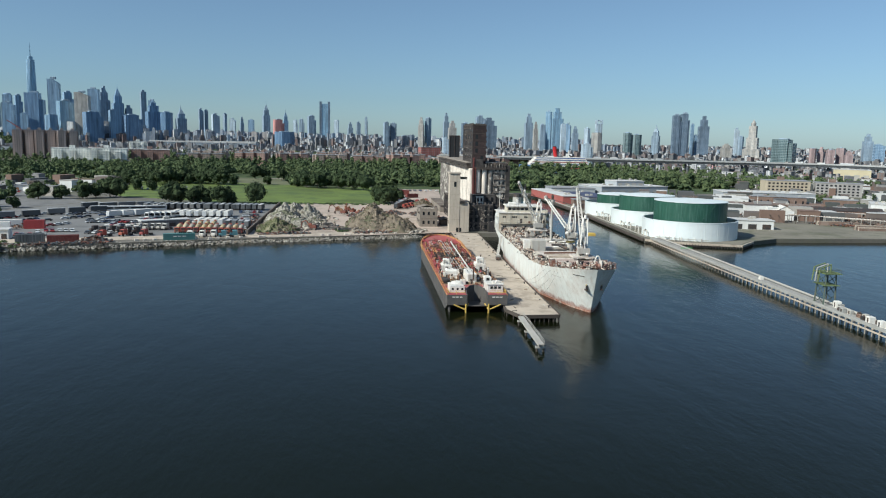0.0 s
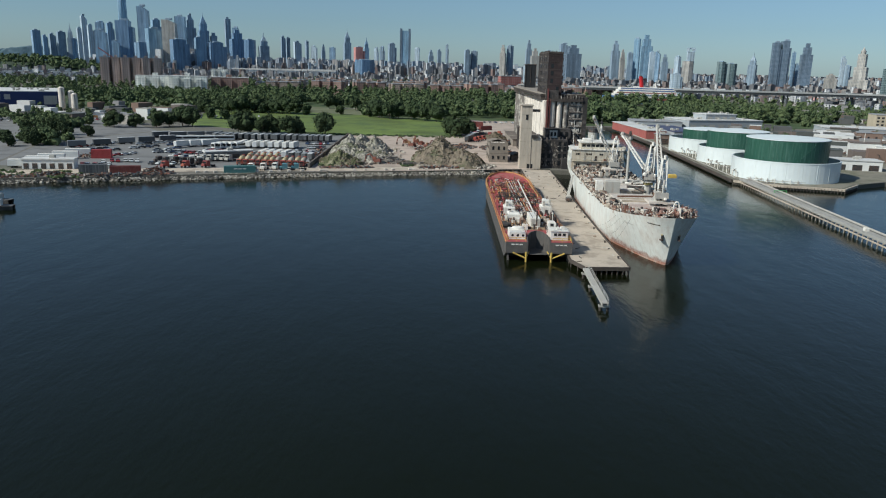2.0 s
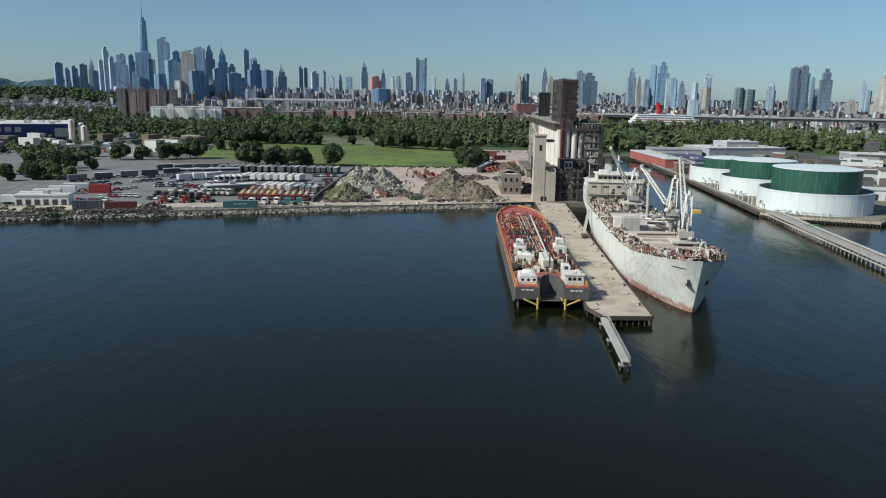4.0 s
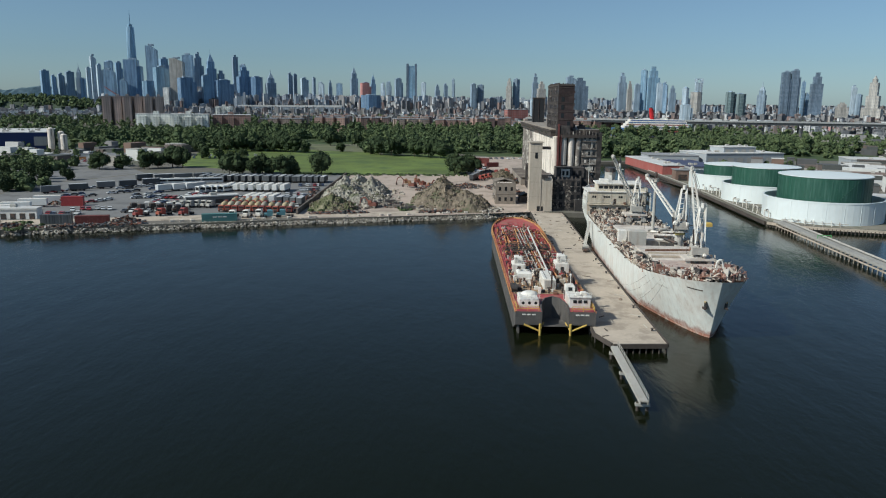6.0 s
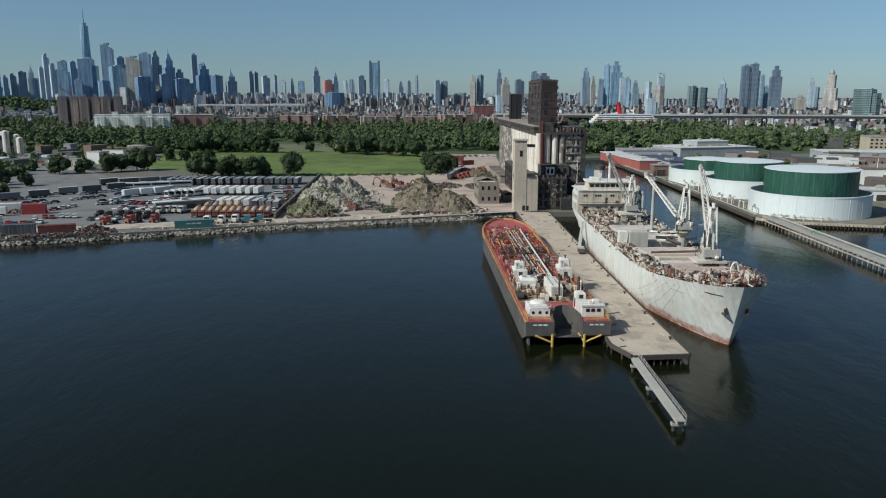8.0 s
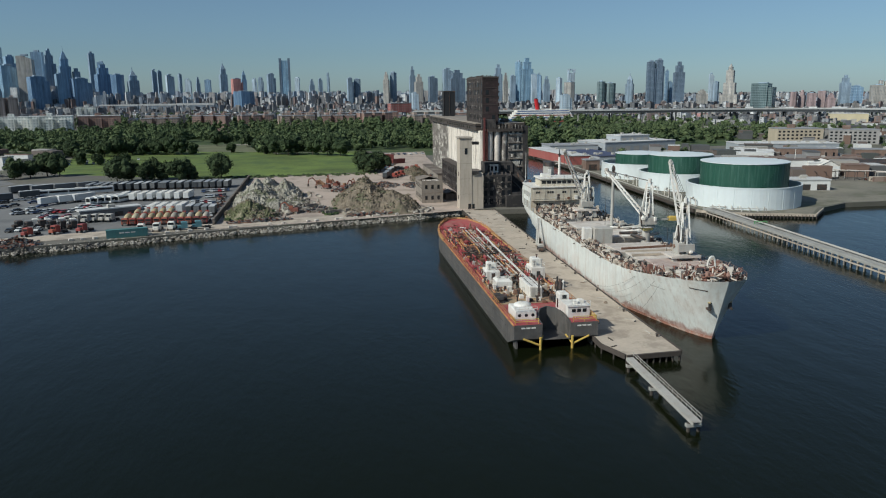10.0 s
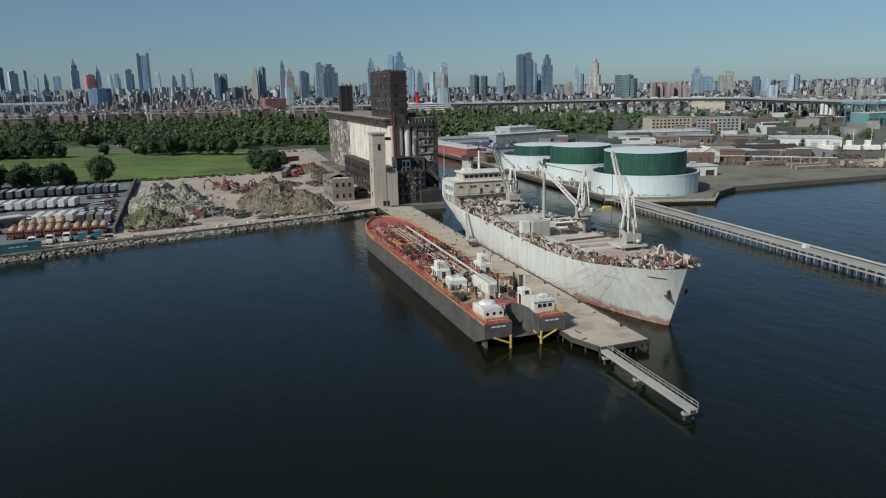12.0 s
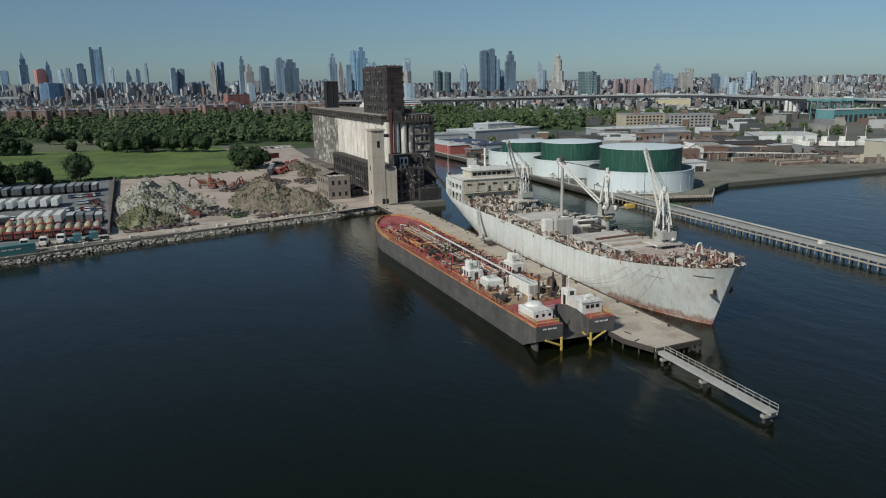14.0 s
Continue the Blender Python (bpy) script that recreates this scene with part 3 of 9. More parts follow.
        for k in range(7):
            part("winch_drum", G().blob((cx + rnd.uniform(-2.4, 2.4), cy + rnd.uniform(-2.6, 2.6), top + rnd.uniform(-2, 0.6)), (0.6, 0.7, 0.6), rnd, 0.3, 6, 4), (STEEL_GREY, STEEL_RUST, PAINT_WHITE)[k % 3], crane)
        for k in range(12):
            x, y = cx + rnd.uniform(-2.2, 2.2), cy + rnd.uniform(-2.2, 2.2)
            part("strut", G().beam((x, y, top - 2), (x + rnd.uniform(-0.7, 0.7), y, top + rnd.uniform(0.5, 4.5)), 0.3, 0.35), (STEEL_GREY, PAINT_WHITE, STEEL_DARK)[k % 3], crane)
        if lab == "mid":
            part("crane_cab", G().chamfer(cx - 1.3, cy - 1.5, top - 3.3, cx + 1.3, cy + 1.5, top - 2.5, 0.15), mat("dull_yellow_paint", (0.42, 0.34, 0.13), 0.7, var=0.3), crane, "dull yellow crane base")
            part("side_arm", G().beam((cx, cy, top - 1.0), (cx + 8.0, cy + 0.5, top - 0.4), 0.3, 0.35), STEEL_GREY, crane)
            part("hook_float", G().chamfer(cx + 6.4, cy - 0.2, top - 1.0, cx + 9.0, cy + 1.2, top + 0.2, 0.3), PAINT_YELLOW, crane, "yellow block on the side arm")
            part("hook_block", G().beam(tipv + Vector((-0.3, 0, -0.4)), tipv + Vector((1.6, -1.2, -1.2)), 1.0, 0.9), STEEL_GREY, crane)
    for k in range(16):
        x, y = rnd.uniform(1.5, 9.0), rnd.uniform(50, 72)
        part("pipe_gear", G().rod((x - rnd.uniform(1, 3), y, z0 + 2.6 + rnd.uniform(0, 1.6)), (x + rnd.uniform(1, 3), y + rnd.uniform(-2, 2), z0 + 2.8 + rnd.uniform(0, 1.6)), rnd.uniform(0.2, 0.5), 8), (STEEL_GREY, PAINT_WHITE, STEEL_DARK)[k % 3], ship)
    part("pale_house", G().chamfer(-7.6, 55.5, z0, -2.6, 58.0, z0 + 5.4, 0.25), STEEL_GREY, ship)
    part("vent_house", G().chamfer(-10.2, 57.0, z0, -8.0, 59.5, z0 + 5.2, 0.2), PAINT_WHITE, ship)
    part("hatch_board", G().box(-6.8, 33.4, z0 + 3.2, 6.8, 34.0, z0 + 3.6), QUAY, ship)
    part("derrick_beam", G().beam((-7.0, 28.6, z0 + 3.5), (7.5, 29.2, z0 + 3.6), 0.5, 0.5), QUAY, ship, "weathered derrick beam laid across the hatches")
    part("derrick_beam", G().beam((-7.0, 36, z0 + 3.6), (7.5, 36.4, z0 + 3.9), 0.5, 0.5), STEEL_RUST, ship)
    # tall samson post amidships
    p = part("samson_post", G().cyl(2.6, 71.5, z0, 27.5, 0.55, 10, 0.4).cyl(2.6, 71.5, 26.4, 27.5, 0.9, 8), STEEL_GREY, ship)
    part("post_light", G().blob((2.6, 71.5, 28.4), (0.6, 0.6, 1.1), rnd, 0.1, 6, 4), STEEL_DARK, p)
    # accommodation block aft
    cream = mat("cream_deckhouse", (0.60, 0.545, 0.44), 0.7, var=0.18, big=0.2, fine=0.9, streak=((0.33, 0.22, 0.14), 0.55), patch=((0.42, 0.33, 0.24), 0.5, 0.3))
    acc = part("accommodation", G().box(-9.2, 117.6, z0, 9.0, 131.0, 17.6), cream, ship, "cream rust-stained deckhouse with small windows")
    part("front_bulkhead", G().box(-11.3, 117.0, z0, 9.8, 117.6, 17.6), cream, acc)
    part("deck_edge", G().box(-11.5, 116.6, 17.6, 9.9, 131.6, 17.85), PAINT_WHITE, acc)
    part("deck_edge", G().box(-11.4, 116.8, 13.0, 9.8, 117.0, 13.2), cream, acc)
    part("bridge_deck", G().box(-7.6, 118.4, 17.85, 7.4, 127.0, 20.4), cream, acc)
    part("wheelhouse_roof", G().chamfer(-8.2, 117.8, 20.4, 8.0, 127.6, 20.9, 0.15), PAINT_WHITE, acc)
    part("roof_locker", G().chamfer(-6.6, 121, 20.9, -3.4, 124, 22.0, 0.15), PAINT_WHITE, acc)
    part("bridge_wing", G().box(7.4, 118.6, 17.85, 10.6, 122.0, 19.1), cream, acc)
    pane = G().box(-0.3, -0.05, -0.36, 0.3, 0.05, 0.36).mesh("window", WINDOW_DARK)
    for z, xs in ((15.9, (-9.4, -8.6, -5.2, -4.4, -3.6, 0.2, 1.0, 4.4, 5.2, 7.8)), (11.6, (-9.2, -8.4, -4.6, -3.8, -0.2, 0.6, 4.0, 7.4))):
        for x in xs:
            part("window", pane, WINDOW_DARK, acc).matrix_basis = pose(x, 116.98, z)
    for z in (11.6, 15.9):
        for k in range(6):
            part("window", pane, WINDOW_DARK, acc).matrix_basis = pose(-9.22, 118.6 + 2.1 * k, z, 0, 0, 90)
    part("door", G().box(-1.9, 116.93, 13.2, -1.0, 117.02, 15.2).box(6.0, 116.93, 13.2, 6.9, 117.02, 15.2), STEEL_DARK, acc)
    strip = G().box(-0.74, -0.05, -0.5, 0.74, 0.05, 0.5).mesh("window", WINDOW_DARK)
    for k in range(8):
        part("window", strip, WINDOW_DARK, acc).matrix_basis = pose(-6.5 + 1.85 * k, 118.38, 19.3)
    for y0, pts in ((0, [(-11.4, 116.7), (9.8, 116.7), (9.8, 131.4)]), (1, [(-8.1, 117.9), (7.9, 117.9), (7.9, 127.5)])):
        z = 17.85 if y0 == 0 else 20.9
        for (xa, ya), (xb, yb) in zip(pts, pts[1:]):
            rl = G()
            for h in (0.5, 1.0):
                rl.rod((xa, ya, z + h), (xb, yb, z + h), 0.045, 4)
            for k in range(9):
                x, y = xa + (xb - xa) * k / 8, ya + (yb - ya) * k / 8
                rl.rod((x, y, z), (x, y, z + 1.0), 0.045, 4)
            part("railing", rl, PAINT_WHITE, acc)
    for k in range(24):
        x = rnd.uniform(-10.8, 9.4)
        z = rnd.choice((9.2, 13.3, 9.0))
        part("front_locker", G().chamfer(x - rnd.uniform(0.2, 0.6), 116.2, z, x + rnd.uniform(0.2, 0.6), 116.98, z + rnd.uniform(0.6, 1.6), 0.05), (STEEL_GREY, cream, STEEL_RUST, PAINT_WHITE)[k % 4], acc)
    for x in (-6.6, 2.4, 8.6):
        part("ladder", G().rod((x, 116.7, 9.0), (x + 0.3, 116.9, 17.6), 0.05, 5).rod((x + 0.5, 116.7, 9.0), (x + 0.8, 116.9, 17.6), 0.05, 5), STEEL_GREY, acc)
    part("front_rail", G().rod((-11.3, 116.5, 14.2), (9.8, 116.5, 14.2), 0.05, 5).rod((-11.3, 116.5, 13.7), (9.8, 116.5, 13.7), 0.05, 5), STEEL_GREY, acc)
    part("front_gallery", G().box(-11.3, 116.0, 13.0, 9.8, 117.0, 13.12), cream, acc)
    ring = [2 * math.pi * k / 14 for k in range(14)]
    f = part("funnel", G().loft([[(-0.8 + 2.0 * math.cos(a), 134.5 + 3.0 * math.sin(a), z) for a in ring] for z in (11.5, 20.0, 24.6)], close=True, caps=True), STEEL_GREY, acc, "grey soot-stained funnel")
    part("funnel_cap", G().loft([[(-0.8 + 2.1 * math.cos(a), 134.5 + 3.1 * math.sin(a), z) for a in ring] for z in (23.6, 25.2)], close=True, caps=True), STEEL_DARK, f)
    part("funnel_badge", G().box(-1.7, 131.4, 20.6, -0.5, 131.7, 22.6), PAINT_WHITE, f)
    part("mast", G().cyl(1.8, 128.8, 17.8, 27.4, 0.55, 8, 0.4).beam((0.4, 128.8, 25.0), (3.2, 128.8, 25.0), 0.2, 0.2), PAINT_WHITE, acc)
    part("mast_head", G().cyl(1.8, 128.8, 27.4, 30.2, 0.3, 8, 0.15).box(1.2, 128.6, 28.0, 2.4, 129.0, 28.4), STEEL_DARK, acc)
    part("flagstaff", G().cyl(-8.0, 141.5, 17.4, 28.0, 0.12, 6, 0.06), PAINT_WHITE, ship)
    # raised poop: two bulwark strakes with open mooring ports between posts
    rim = [117.2, 120, 124, 128, 132, 135, 138, 140.5, 142.5, 144.2, 145.6, 146.6]
    for s in (-1, 1):
        for za, zb in ((12.6, 14.0), (15.7, 17.4)):
            band = [[(s * hull_half(y, 9), y, za), (s * hull_half(y, 9), y, zb), (s * (hull_half(y, 9) - 0.15), y, zb), (s * (hull_half(y, 9) - 0.15), y, za)] for y in rim]
            part("poop_bulwark", G().loft(band[::s], close=True, caps=True), SHIP_WHITE, ship)
        for y in rim[:-1]:
            h = hull_half(y, 9)
            part("poop_post", G().box(s * h - 0.25, y, deck_height(y) - 0.3, s * h + 0.2, y + 0.5, 15.8), SHIP_WHITE, ship)
    for z in (11.3, 15.4):
        plan = [(hull_half(y, 9) - 0.2, y) for y in rim if y > 130.9]
        g = G().loft([[(h, y, z), (-h, y, z)] for h, y in plan])
        part("poop_deck", g, mat("poop_deck_steel", (0.30, 0.21, 0.17), 0.85, var=0.3, patch=((0.2, 0.1, 0.07), 0.6, 0.3)), ship)
    for k in range(26):
        y = rnd.uniform(132, 143)
        x = rnd.uniform(-1, 1) * (hull_half(y, 9) - 1.2)
        part("poop_gear", G().beam((x, y, 15.4), (x + rnd.uniform(-0.8, 0.8), y + rnd.uniform(-0.8, 0.8), 16.2 + rnd.random() * 1.8), rnd.uniform(0.2, 0.7), rnd.uniform(0.2, 0.6)), (STEEL_RUST, STEEL_GREY, PAINT_WHITE, PAINT_ORANGE)[k % 4], ship)
    # bow: bulwark windlass, fairleads, red-brown gear
    hx = hull_half(-2.4, 8.2)
    ochre = mat("ochre_hawse_paint", (0.45, 0.36, 0.2), 0.8)
    for s in (-1, 1):
        an = part("anchor", G().box(s * hx - 0.3, -2.75, 7.2, s * hx + 0.3, -2.45, 8.6).beam((s * (hx + 0.2), -3.2, 7.3), (s * (hx + 0.35), -1.8, 7.3), 0.3, 0.4), STEEL_DARK, ship, "dark anchor housed in its hawse pipe")
        part("hawse_pipe", G().blob((s * (hx + 0.05), -2.3, 8.7), (0.35, 0.6, 0.45), rnd, 0.15, 8, 5), ochre, an)
    for k in range(70):
        wl = G()
        y = rnd.uniform(-1.0, 19)
        z = deck_at(y) - 0.95
        h = hull_half(y, z) - 1.0
        x = rnd.uniform(-h, h)
        if k % 3:
            wl.cyl(x, y, z, z + rnd.uniform(0.5, 1.5), rnd.uniform(0.25, 0.6), 8)
        else:
            wl.rod((x - 0.9, y, z + 0.8), (x + 0.9, y, z + 0.8), 0.55, 8)
        part("windlass" if k % 3 == 0 else "bitt", wl, (STEEL_RUST, STEEL_GREY, PAINT_WHITE, STEEL_DARK, STEEL_GREY)[k % 5], ship)
    part("fore_hatch", G().box(-6.0, 13.0, 10.3, 6.4, 22.6, 12.0), STEEL_GREY, ship)
    for k in range(4):
        part("hatch_cover", G().chamfer(-6.2, 13.0 + 2.4 * k, 12.0, 6.6, 15.3 + 2.4 * k, 12.3, 0.1), mat("pinkish_hatch_paint", (0.50, 0.40, 0.35), 0.8, var=0.3, patch=((0.33, 0.22, 0.17), 0.6, 0.25)), ship, "worn pinkish hatch cover")
    for k in range(34):
        y = 1.0 + 0.62 * k
        z = deck_at(y) - 0.95
        x = -hull_half(y, z) + rnd.uniform(0.9, 2.6)
        part("rusty_stub", G().cyl(x, y, z, z + rnd.uniform(0.85, 1.85), rnd.uniform(0.12, 0.3), 7), (STEEL_RUST, PAINT_WHITE, STEEL_RUST, STEEL_GREY)[k % 4], ship)
    hp = G().line([(3.4, 11.4, 10.6), (3.8, 11.2, 14.2), (4.2, 11.1, 15.0), (4.8, 11.1, 15.0), (5.2, 11.2, 14.2), (5.9, 11.4, 10.6)], 0.22, 7)
    part("bow_frame", hp, PAINT_WHITE, ship, "white arched frame on the forecastle")
    for s in (-1, 1):
        prev = None
        for k in range(16):
            z = deck_height(1.6 * k)
            y = 1.6 * k - RAKE * z * max(0, 1 - 1.6 * k / 30)
            q = Vector((s * max(0.0, hull_half(y, z) - 0.1), y + 0.1, z))
            part("rail_post", G().rod(q, q + Vector((0, 0, 1.05)), 0.04, 4), STEEL_RUST, ship)
            if prev:
                part("bow_rail", G().rod(prev + Vector((0, 0, 1.05)), q + Vector((0, 0, 1.05)), 0.04, 4), STEEL_RUST, ship)
            prev = q
    # faded name bars on the port bow
    for y0, y1, z, h, m in ((1.0, 3.8, 11.2, 0.22, STEEL_DARK), (9.5, 13.5, 9.0, 0.16, STEEL_GREY)):
        g = G()
        pts = []
        for k in range(6):
            y = y0 + (y1 - y0) * k / 5
            pts.append([(-hull_half(y - RAKE * z * max(0, 1 - y / 30), z) - 0.06, y - RAKE * z * max(0, 1 - y / 30), z), (-hull_half(y - RAKE * (z + h) * max(0, 1 - y / 30), z + h) - 0.06, y - RAKE * (z + h) * max(0, 1 - y / 30), z + h)])
        part("name_bar", g.loft(pts), m, ship)
    # mooring lines and rust scars on the port bow
    mo = G()
    for (ya, za), (px, py) in (((9, 10.6), (-12.2, 21)), ((7, 10.8), (-11.8, 12)), ((12, 10.4), (-12.0, 33)), ((16, 10.0), (-12.2, 40)), ((146, 11.2), (-14.5, 139))):
        a = Vector((-hull_half(ya, za) - 0.1, ya, za))
        b = Vector((px - 1.2, py, 2.4))
        pts = []
        for k in range(11):
            u = k / 10
            p = a.lerp(b, u)
            pts.append(p - Vector((0.25 * math.sin(math.pi * u), 0, 1.6 * math.sin(math.pi * u))))
        mo.line(pts, 0.022, 4)
    part("mooring_line", mo, STEEL_DARK, ship)
    gw = G().beam((-12.4, 101, 9.3), (-15.0, 92, 2.2), 1.0, 0.2)
    for s in (-0.5, 0.5):
        gw.rod((-12.4 + s, 101, 10.3), (-15.0 + s, 92, 3.2), 0.05, 4)
    part("gangway", gw, STEEL_GREY, ship)


build_ship_fittings()


def build_deck_clutter():
    """Loose stripped gear heaped along the decks."""
    rnd = random.Random(21)
    # the darkest palette tones stand in for shadows among the gear
    cols = mat("stripped_deck_gear", (0.4, 0.36, 0.3), 0.8, var=0.3, bump=0.2, pal=[(0.44, 0.37, 0.30), (0.20, 0.13, 0.10), (0.64, 0.56, 0.48), (0.14, 0.115, 0.10), (0.50, 0.42, 0.34), (0.54, 0.46, 0.37), (0.05, 0.042, 0.038), (0.66, 0.60, 0.52), (0.08, 0.068, 0.06), (0.30, 0.17, 0.12)], island=True)
    rusty = mat("rusty_foredeck_gear", (0.3, 0.2, 0.15), 0.85, var=0.3, bump=0.2, pal=[(0.24, 0.115, 0.085), (0.12, 0.07, 0.06), (0.52, 0.45, 0.38), (0.32, 0.19, 0.15), (0.05, 0.042, 0.04), (0.20, 0.10, 0.08), (0.62, 0.56, 0.49), (0.36, 0.26, 0.20)], island=True)
    for ya, yb, n in ((-3, 18, 620), (18, 36, 520), (36, 50, 520), (50, 64, 560), (64, 78, 560), (78, 94, 700), (94, 116, 1250)):
        g = G()
        for k in range(n):
            y = rnd.uniform(ya, yb)
            side = rnd.choice((-1, -1, 1))
            x = side * rnd.uniform(7.5, 10.8) if y < 94 else rnd.uniform(-10.5, 10.5)
            if y < 18:
                x = rnd.uniform(-1, 1) * max(0.3, hull_half(y, 12) - 1.3)
            z = deck_height(y) - 0.95
            kind = rnd.random()
            w = rnd.uniform(0.18, 0.75)
            z += 0.8 * rnd.random() * (1 if y < 94 else 2.2)
            if kind < 0.14:
                g.box(-w, -w * rnd.uniform(0.5, 1.8), 0, w, w * 0.8, rnd.uniform(0.5, 2.0), pose(x, y, z, 0, 0, rnd.uniform(0, 90)))
            elif kind < 0.34:
                g.cyl(x, y, z, z + rnd.uniform(0.5, 1.4), w * 0.6, 7)
            elif kind < 0.92:
                q = Vector((rnd.uniform(-1.6, 1.6), rnd.uniform(-2.6, 2.6), rnd.uniform(-0.3, 1.5)))
                g.beam(Vector((x, y, z + 0.3)), Vector((x, y, z + 0.3)) + q, rnd.uniform(0.1, 0.3), rnd.uniform(0.1, 0.3))
            else:
                g.blob((x, y, z + 0.4), (w, w, 0.8), rnd, 0.35, 6, 4)
        thing("deck_clutter", "heap of stripped grey and rusty gear on deck", "scrap", SHIP_AT, kind="stuff", g=g, material=rusty if ya < 0 else cols)


build_deck_clutter()

# ---- the tank barge ----
BARGE_AT = pose(4.2, 1.0, 0, 0, 0, -2.5)
BW, BL, BD = 8.7, 116.0, 5.3


def barge_deck(y):
    return BD + 2.4 * max(0, (y - 94) / 22) ** 1.4


def build_barge():
    rnd = random.Random(8)
    barge = thing("tank_barge", "long black-hulled tank barge with a red deck", "barge", BARGE_AT)
    # half plan: straight sides, rounded far end, notch at the near end
    plan = [(BW, 0), (BW, 6), (BW, 30), (BW, 60), (BW, 90), (BW, 98), (BW - 0.5, 104), (BW - 1.7, 109), (BW - 3.6, 112.6), (BW - 5.8, 115), (0, BL)]
    for s in (-1, 1):
        rows = []
        for x, y in plan:
            zb = 2.3 - 3.8 * min(1, y / 9) if y < 9 else -1.5
            zt = barge_deck(y)
            ym = y
            rows.append([(s * x * (1 if y < 100 else 0.99), ym, zb), (s * x, ym, zb * 0.4 + zt * 0.6), (s * x, ym, zt)])
        if s < 0:
            rows = rows[::-1]
        part("hull_side", G().loft(rows), HULL_BLACK, barge)
        tr = G()
        x0, x1 = (2.9, BW) if s > 0 else (-BW, -2.9)
        tr.add([(x0, 0, 2.3), (x1, 0, 2.3), (x1, 0, BD), (x0, 0, BD)], [(0, 1, 2, 3)])
        tr.add([(x0, 0, 2.3), (x1, 0, 2.3), (x1, 9, -1.5), (x0, 9, -1.5)], [(3, 2, 1, 0)])
        part("transom", tr, HULL_BLACK, barge)
        # bars of the painted name on the transom
        for k in range(3):
            xm = s * 5.8 + (k - 1) * 1.05
            part("name_bar", G().box(xm - 0.42, -0.03, 4.45, xm + 0.42, 0.0, 4.75), PAINT_WHITE, barge)
        # yellow pusher legs and skeg
        leg = G().rod((s * 3.3, -0.25, -1.5), (s * 3.3, -0.25, 2.6), 0.28, 8).rod((s * 3.3, -0.25, 0.9), (s * 6.8, -0.1, 2.4), 0.22, 8)
        leg.rod((s * 3.3, -0.25, 1.0), (s * 2.4, 1.5, 2.4), 0.18, 8)
        part("leg", leg, PAINT_YELLOW, barge, "yellow tubular stern leg")
        part("skeg", G().box(s * 7.9 - 0.2, 1.0, -2, s * 7.9 + 0.2, 3.2, 2.0), HULL_BLACK, barge)
        for z, dz in ((1.1, 0.16), (3.4, 0.14)):
            part("hull_strake", G().beam((s * (BW + 0.02), 7.0, z), (s * (BW + 0.02), 92.0, z), 0.16, dz), HULL_BLACK, barge)
        rub = G()
        pts = [(s * (x + 0.05), y, barge_deck(y) - 0.12) for x, y in plan]
        for p, q in zip(pts, pts[1:]):
            rub.beam(p, q, 0.22, 0.28)
        part("gunwale", rub, PAINT_ORANGE, barge, "orange painted gunwale")
        lip = G()
        far = [(s * (x + 0.12), y, barge_deck(y) + 0.1) for x, y in plan if y > 89]
        for p, q in zip(far, far[1:]):
            lip.beam(p, q, 0.5, 0.7)
        part("bow_bulwark", lip, mat("faded_yellow_bulwark", (0.50, 0.28, 0.11), 0.7, var=0.35, patch=((0.32, 0.10, 0.07), 0.75, 0.4)), barge, "faded yellow bulwark round the far end")
    bend = [(-2.9, 0.0, 0.05), (-2.9, 2.2, 0.35), (-2.6, 4.2, 0.9), (-1.6, 6.2, 1.4), (0.0, 7.0, 1.6), (1.6, 6.2, 1.4), (2.6, 4.2, 0.9), (2.9, 2.2, 0.35), (2.9, 0.0, 0.05)]
    wall = [[(x, y, 1.9), (x, y, BD + h), (x * 1.08, y + 0.25, BD + h), (x * 1.08, y + 0.25, 1.9)] for x, y, h in bend]
    part("notch_wall", G().loft(wall, close=True, caps=True), HULL_BLACK, barge, "curved dark steel notch wall")
    part("notch_floor", G().add([(x, y, 1.95) for x, y, h in bend], [tuple(range(len(bend)))]), HULL_BLACK, barge)
    for sx in (-1, 1):
        rim = [(sx * 2.95, 0.3), (sx * 2.95, 2.2), (sx * 2.65, 4.3), (sx * 1.65, 6.35), (0, 7.15), (0, 14.2), (sx * 2.95, 14.2)]
        part("notch_deck", G().add([(x, y, BD - 0.015) for x, y in rim], [tuple(range(7)) if sx < 0 else tuple(range(6, -1, -1))]), DECK_RED, barge)
    dk = G()
    dk.add([(-BW, 0, BD - 0.02), (-2.9, 0, BD - 0.02), (-2.9, 14.2, BD - 0.02), (-BW, 14.2, BD - 0.02)], [(0, 1, 2, 3)])
    dk.add([(2.9, 0, BD - 0.02), (BW, 0, BD - 0.02), (BW, 14.2, BD - 0.02), (2.9, 14.2, BD - 0.02)], [(0, 1, 2, 3)])
    ys = [14.2, 30, 60, 90, 94, 98, 101, 104, 106.5, 109, 111, 112.6, 114, 115, 115.9]
    hw = lambda y: float(np.interp(y, [p[1] for p in plan], [p[0] for p in plan]))
    dk.loft([[(hw(y), y, barge_deck(y) - 0.02), (-hw(y), y, barge_deck(y) - 0.02)] for y in ys])
    part("deck", dk, DECK_RED, barge, "worn red oxide deck")
    part("sand_deck", G().box(-7.9, 15, BD, 7.9, 34, BD + 0.03), mat("sandy_worn_deck", (0.38, 0.28, 0.17), 0.85, var=0.35, big=0.2, fine=1.0, patch=((0.26, 0.10, 0.07), 0.6, 0.3)), barge, "sandy brown worn deck")
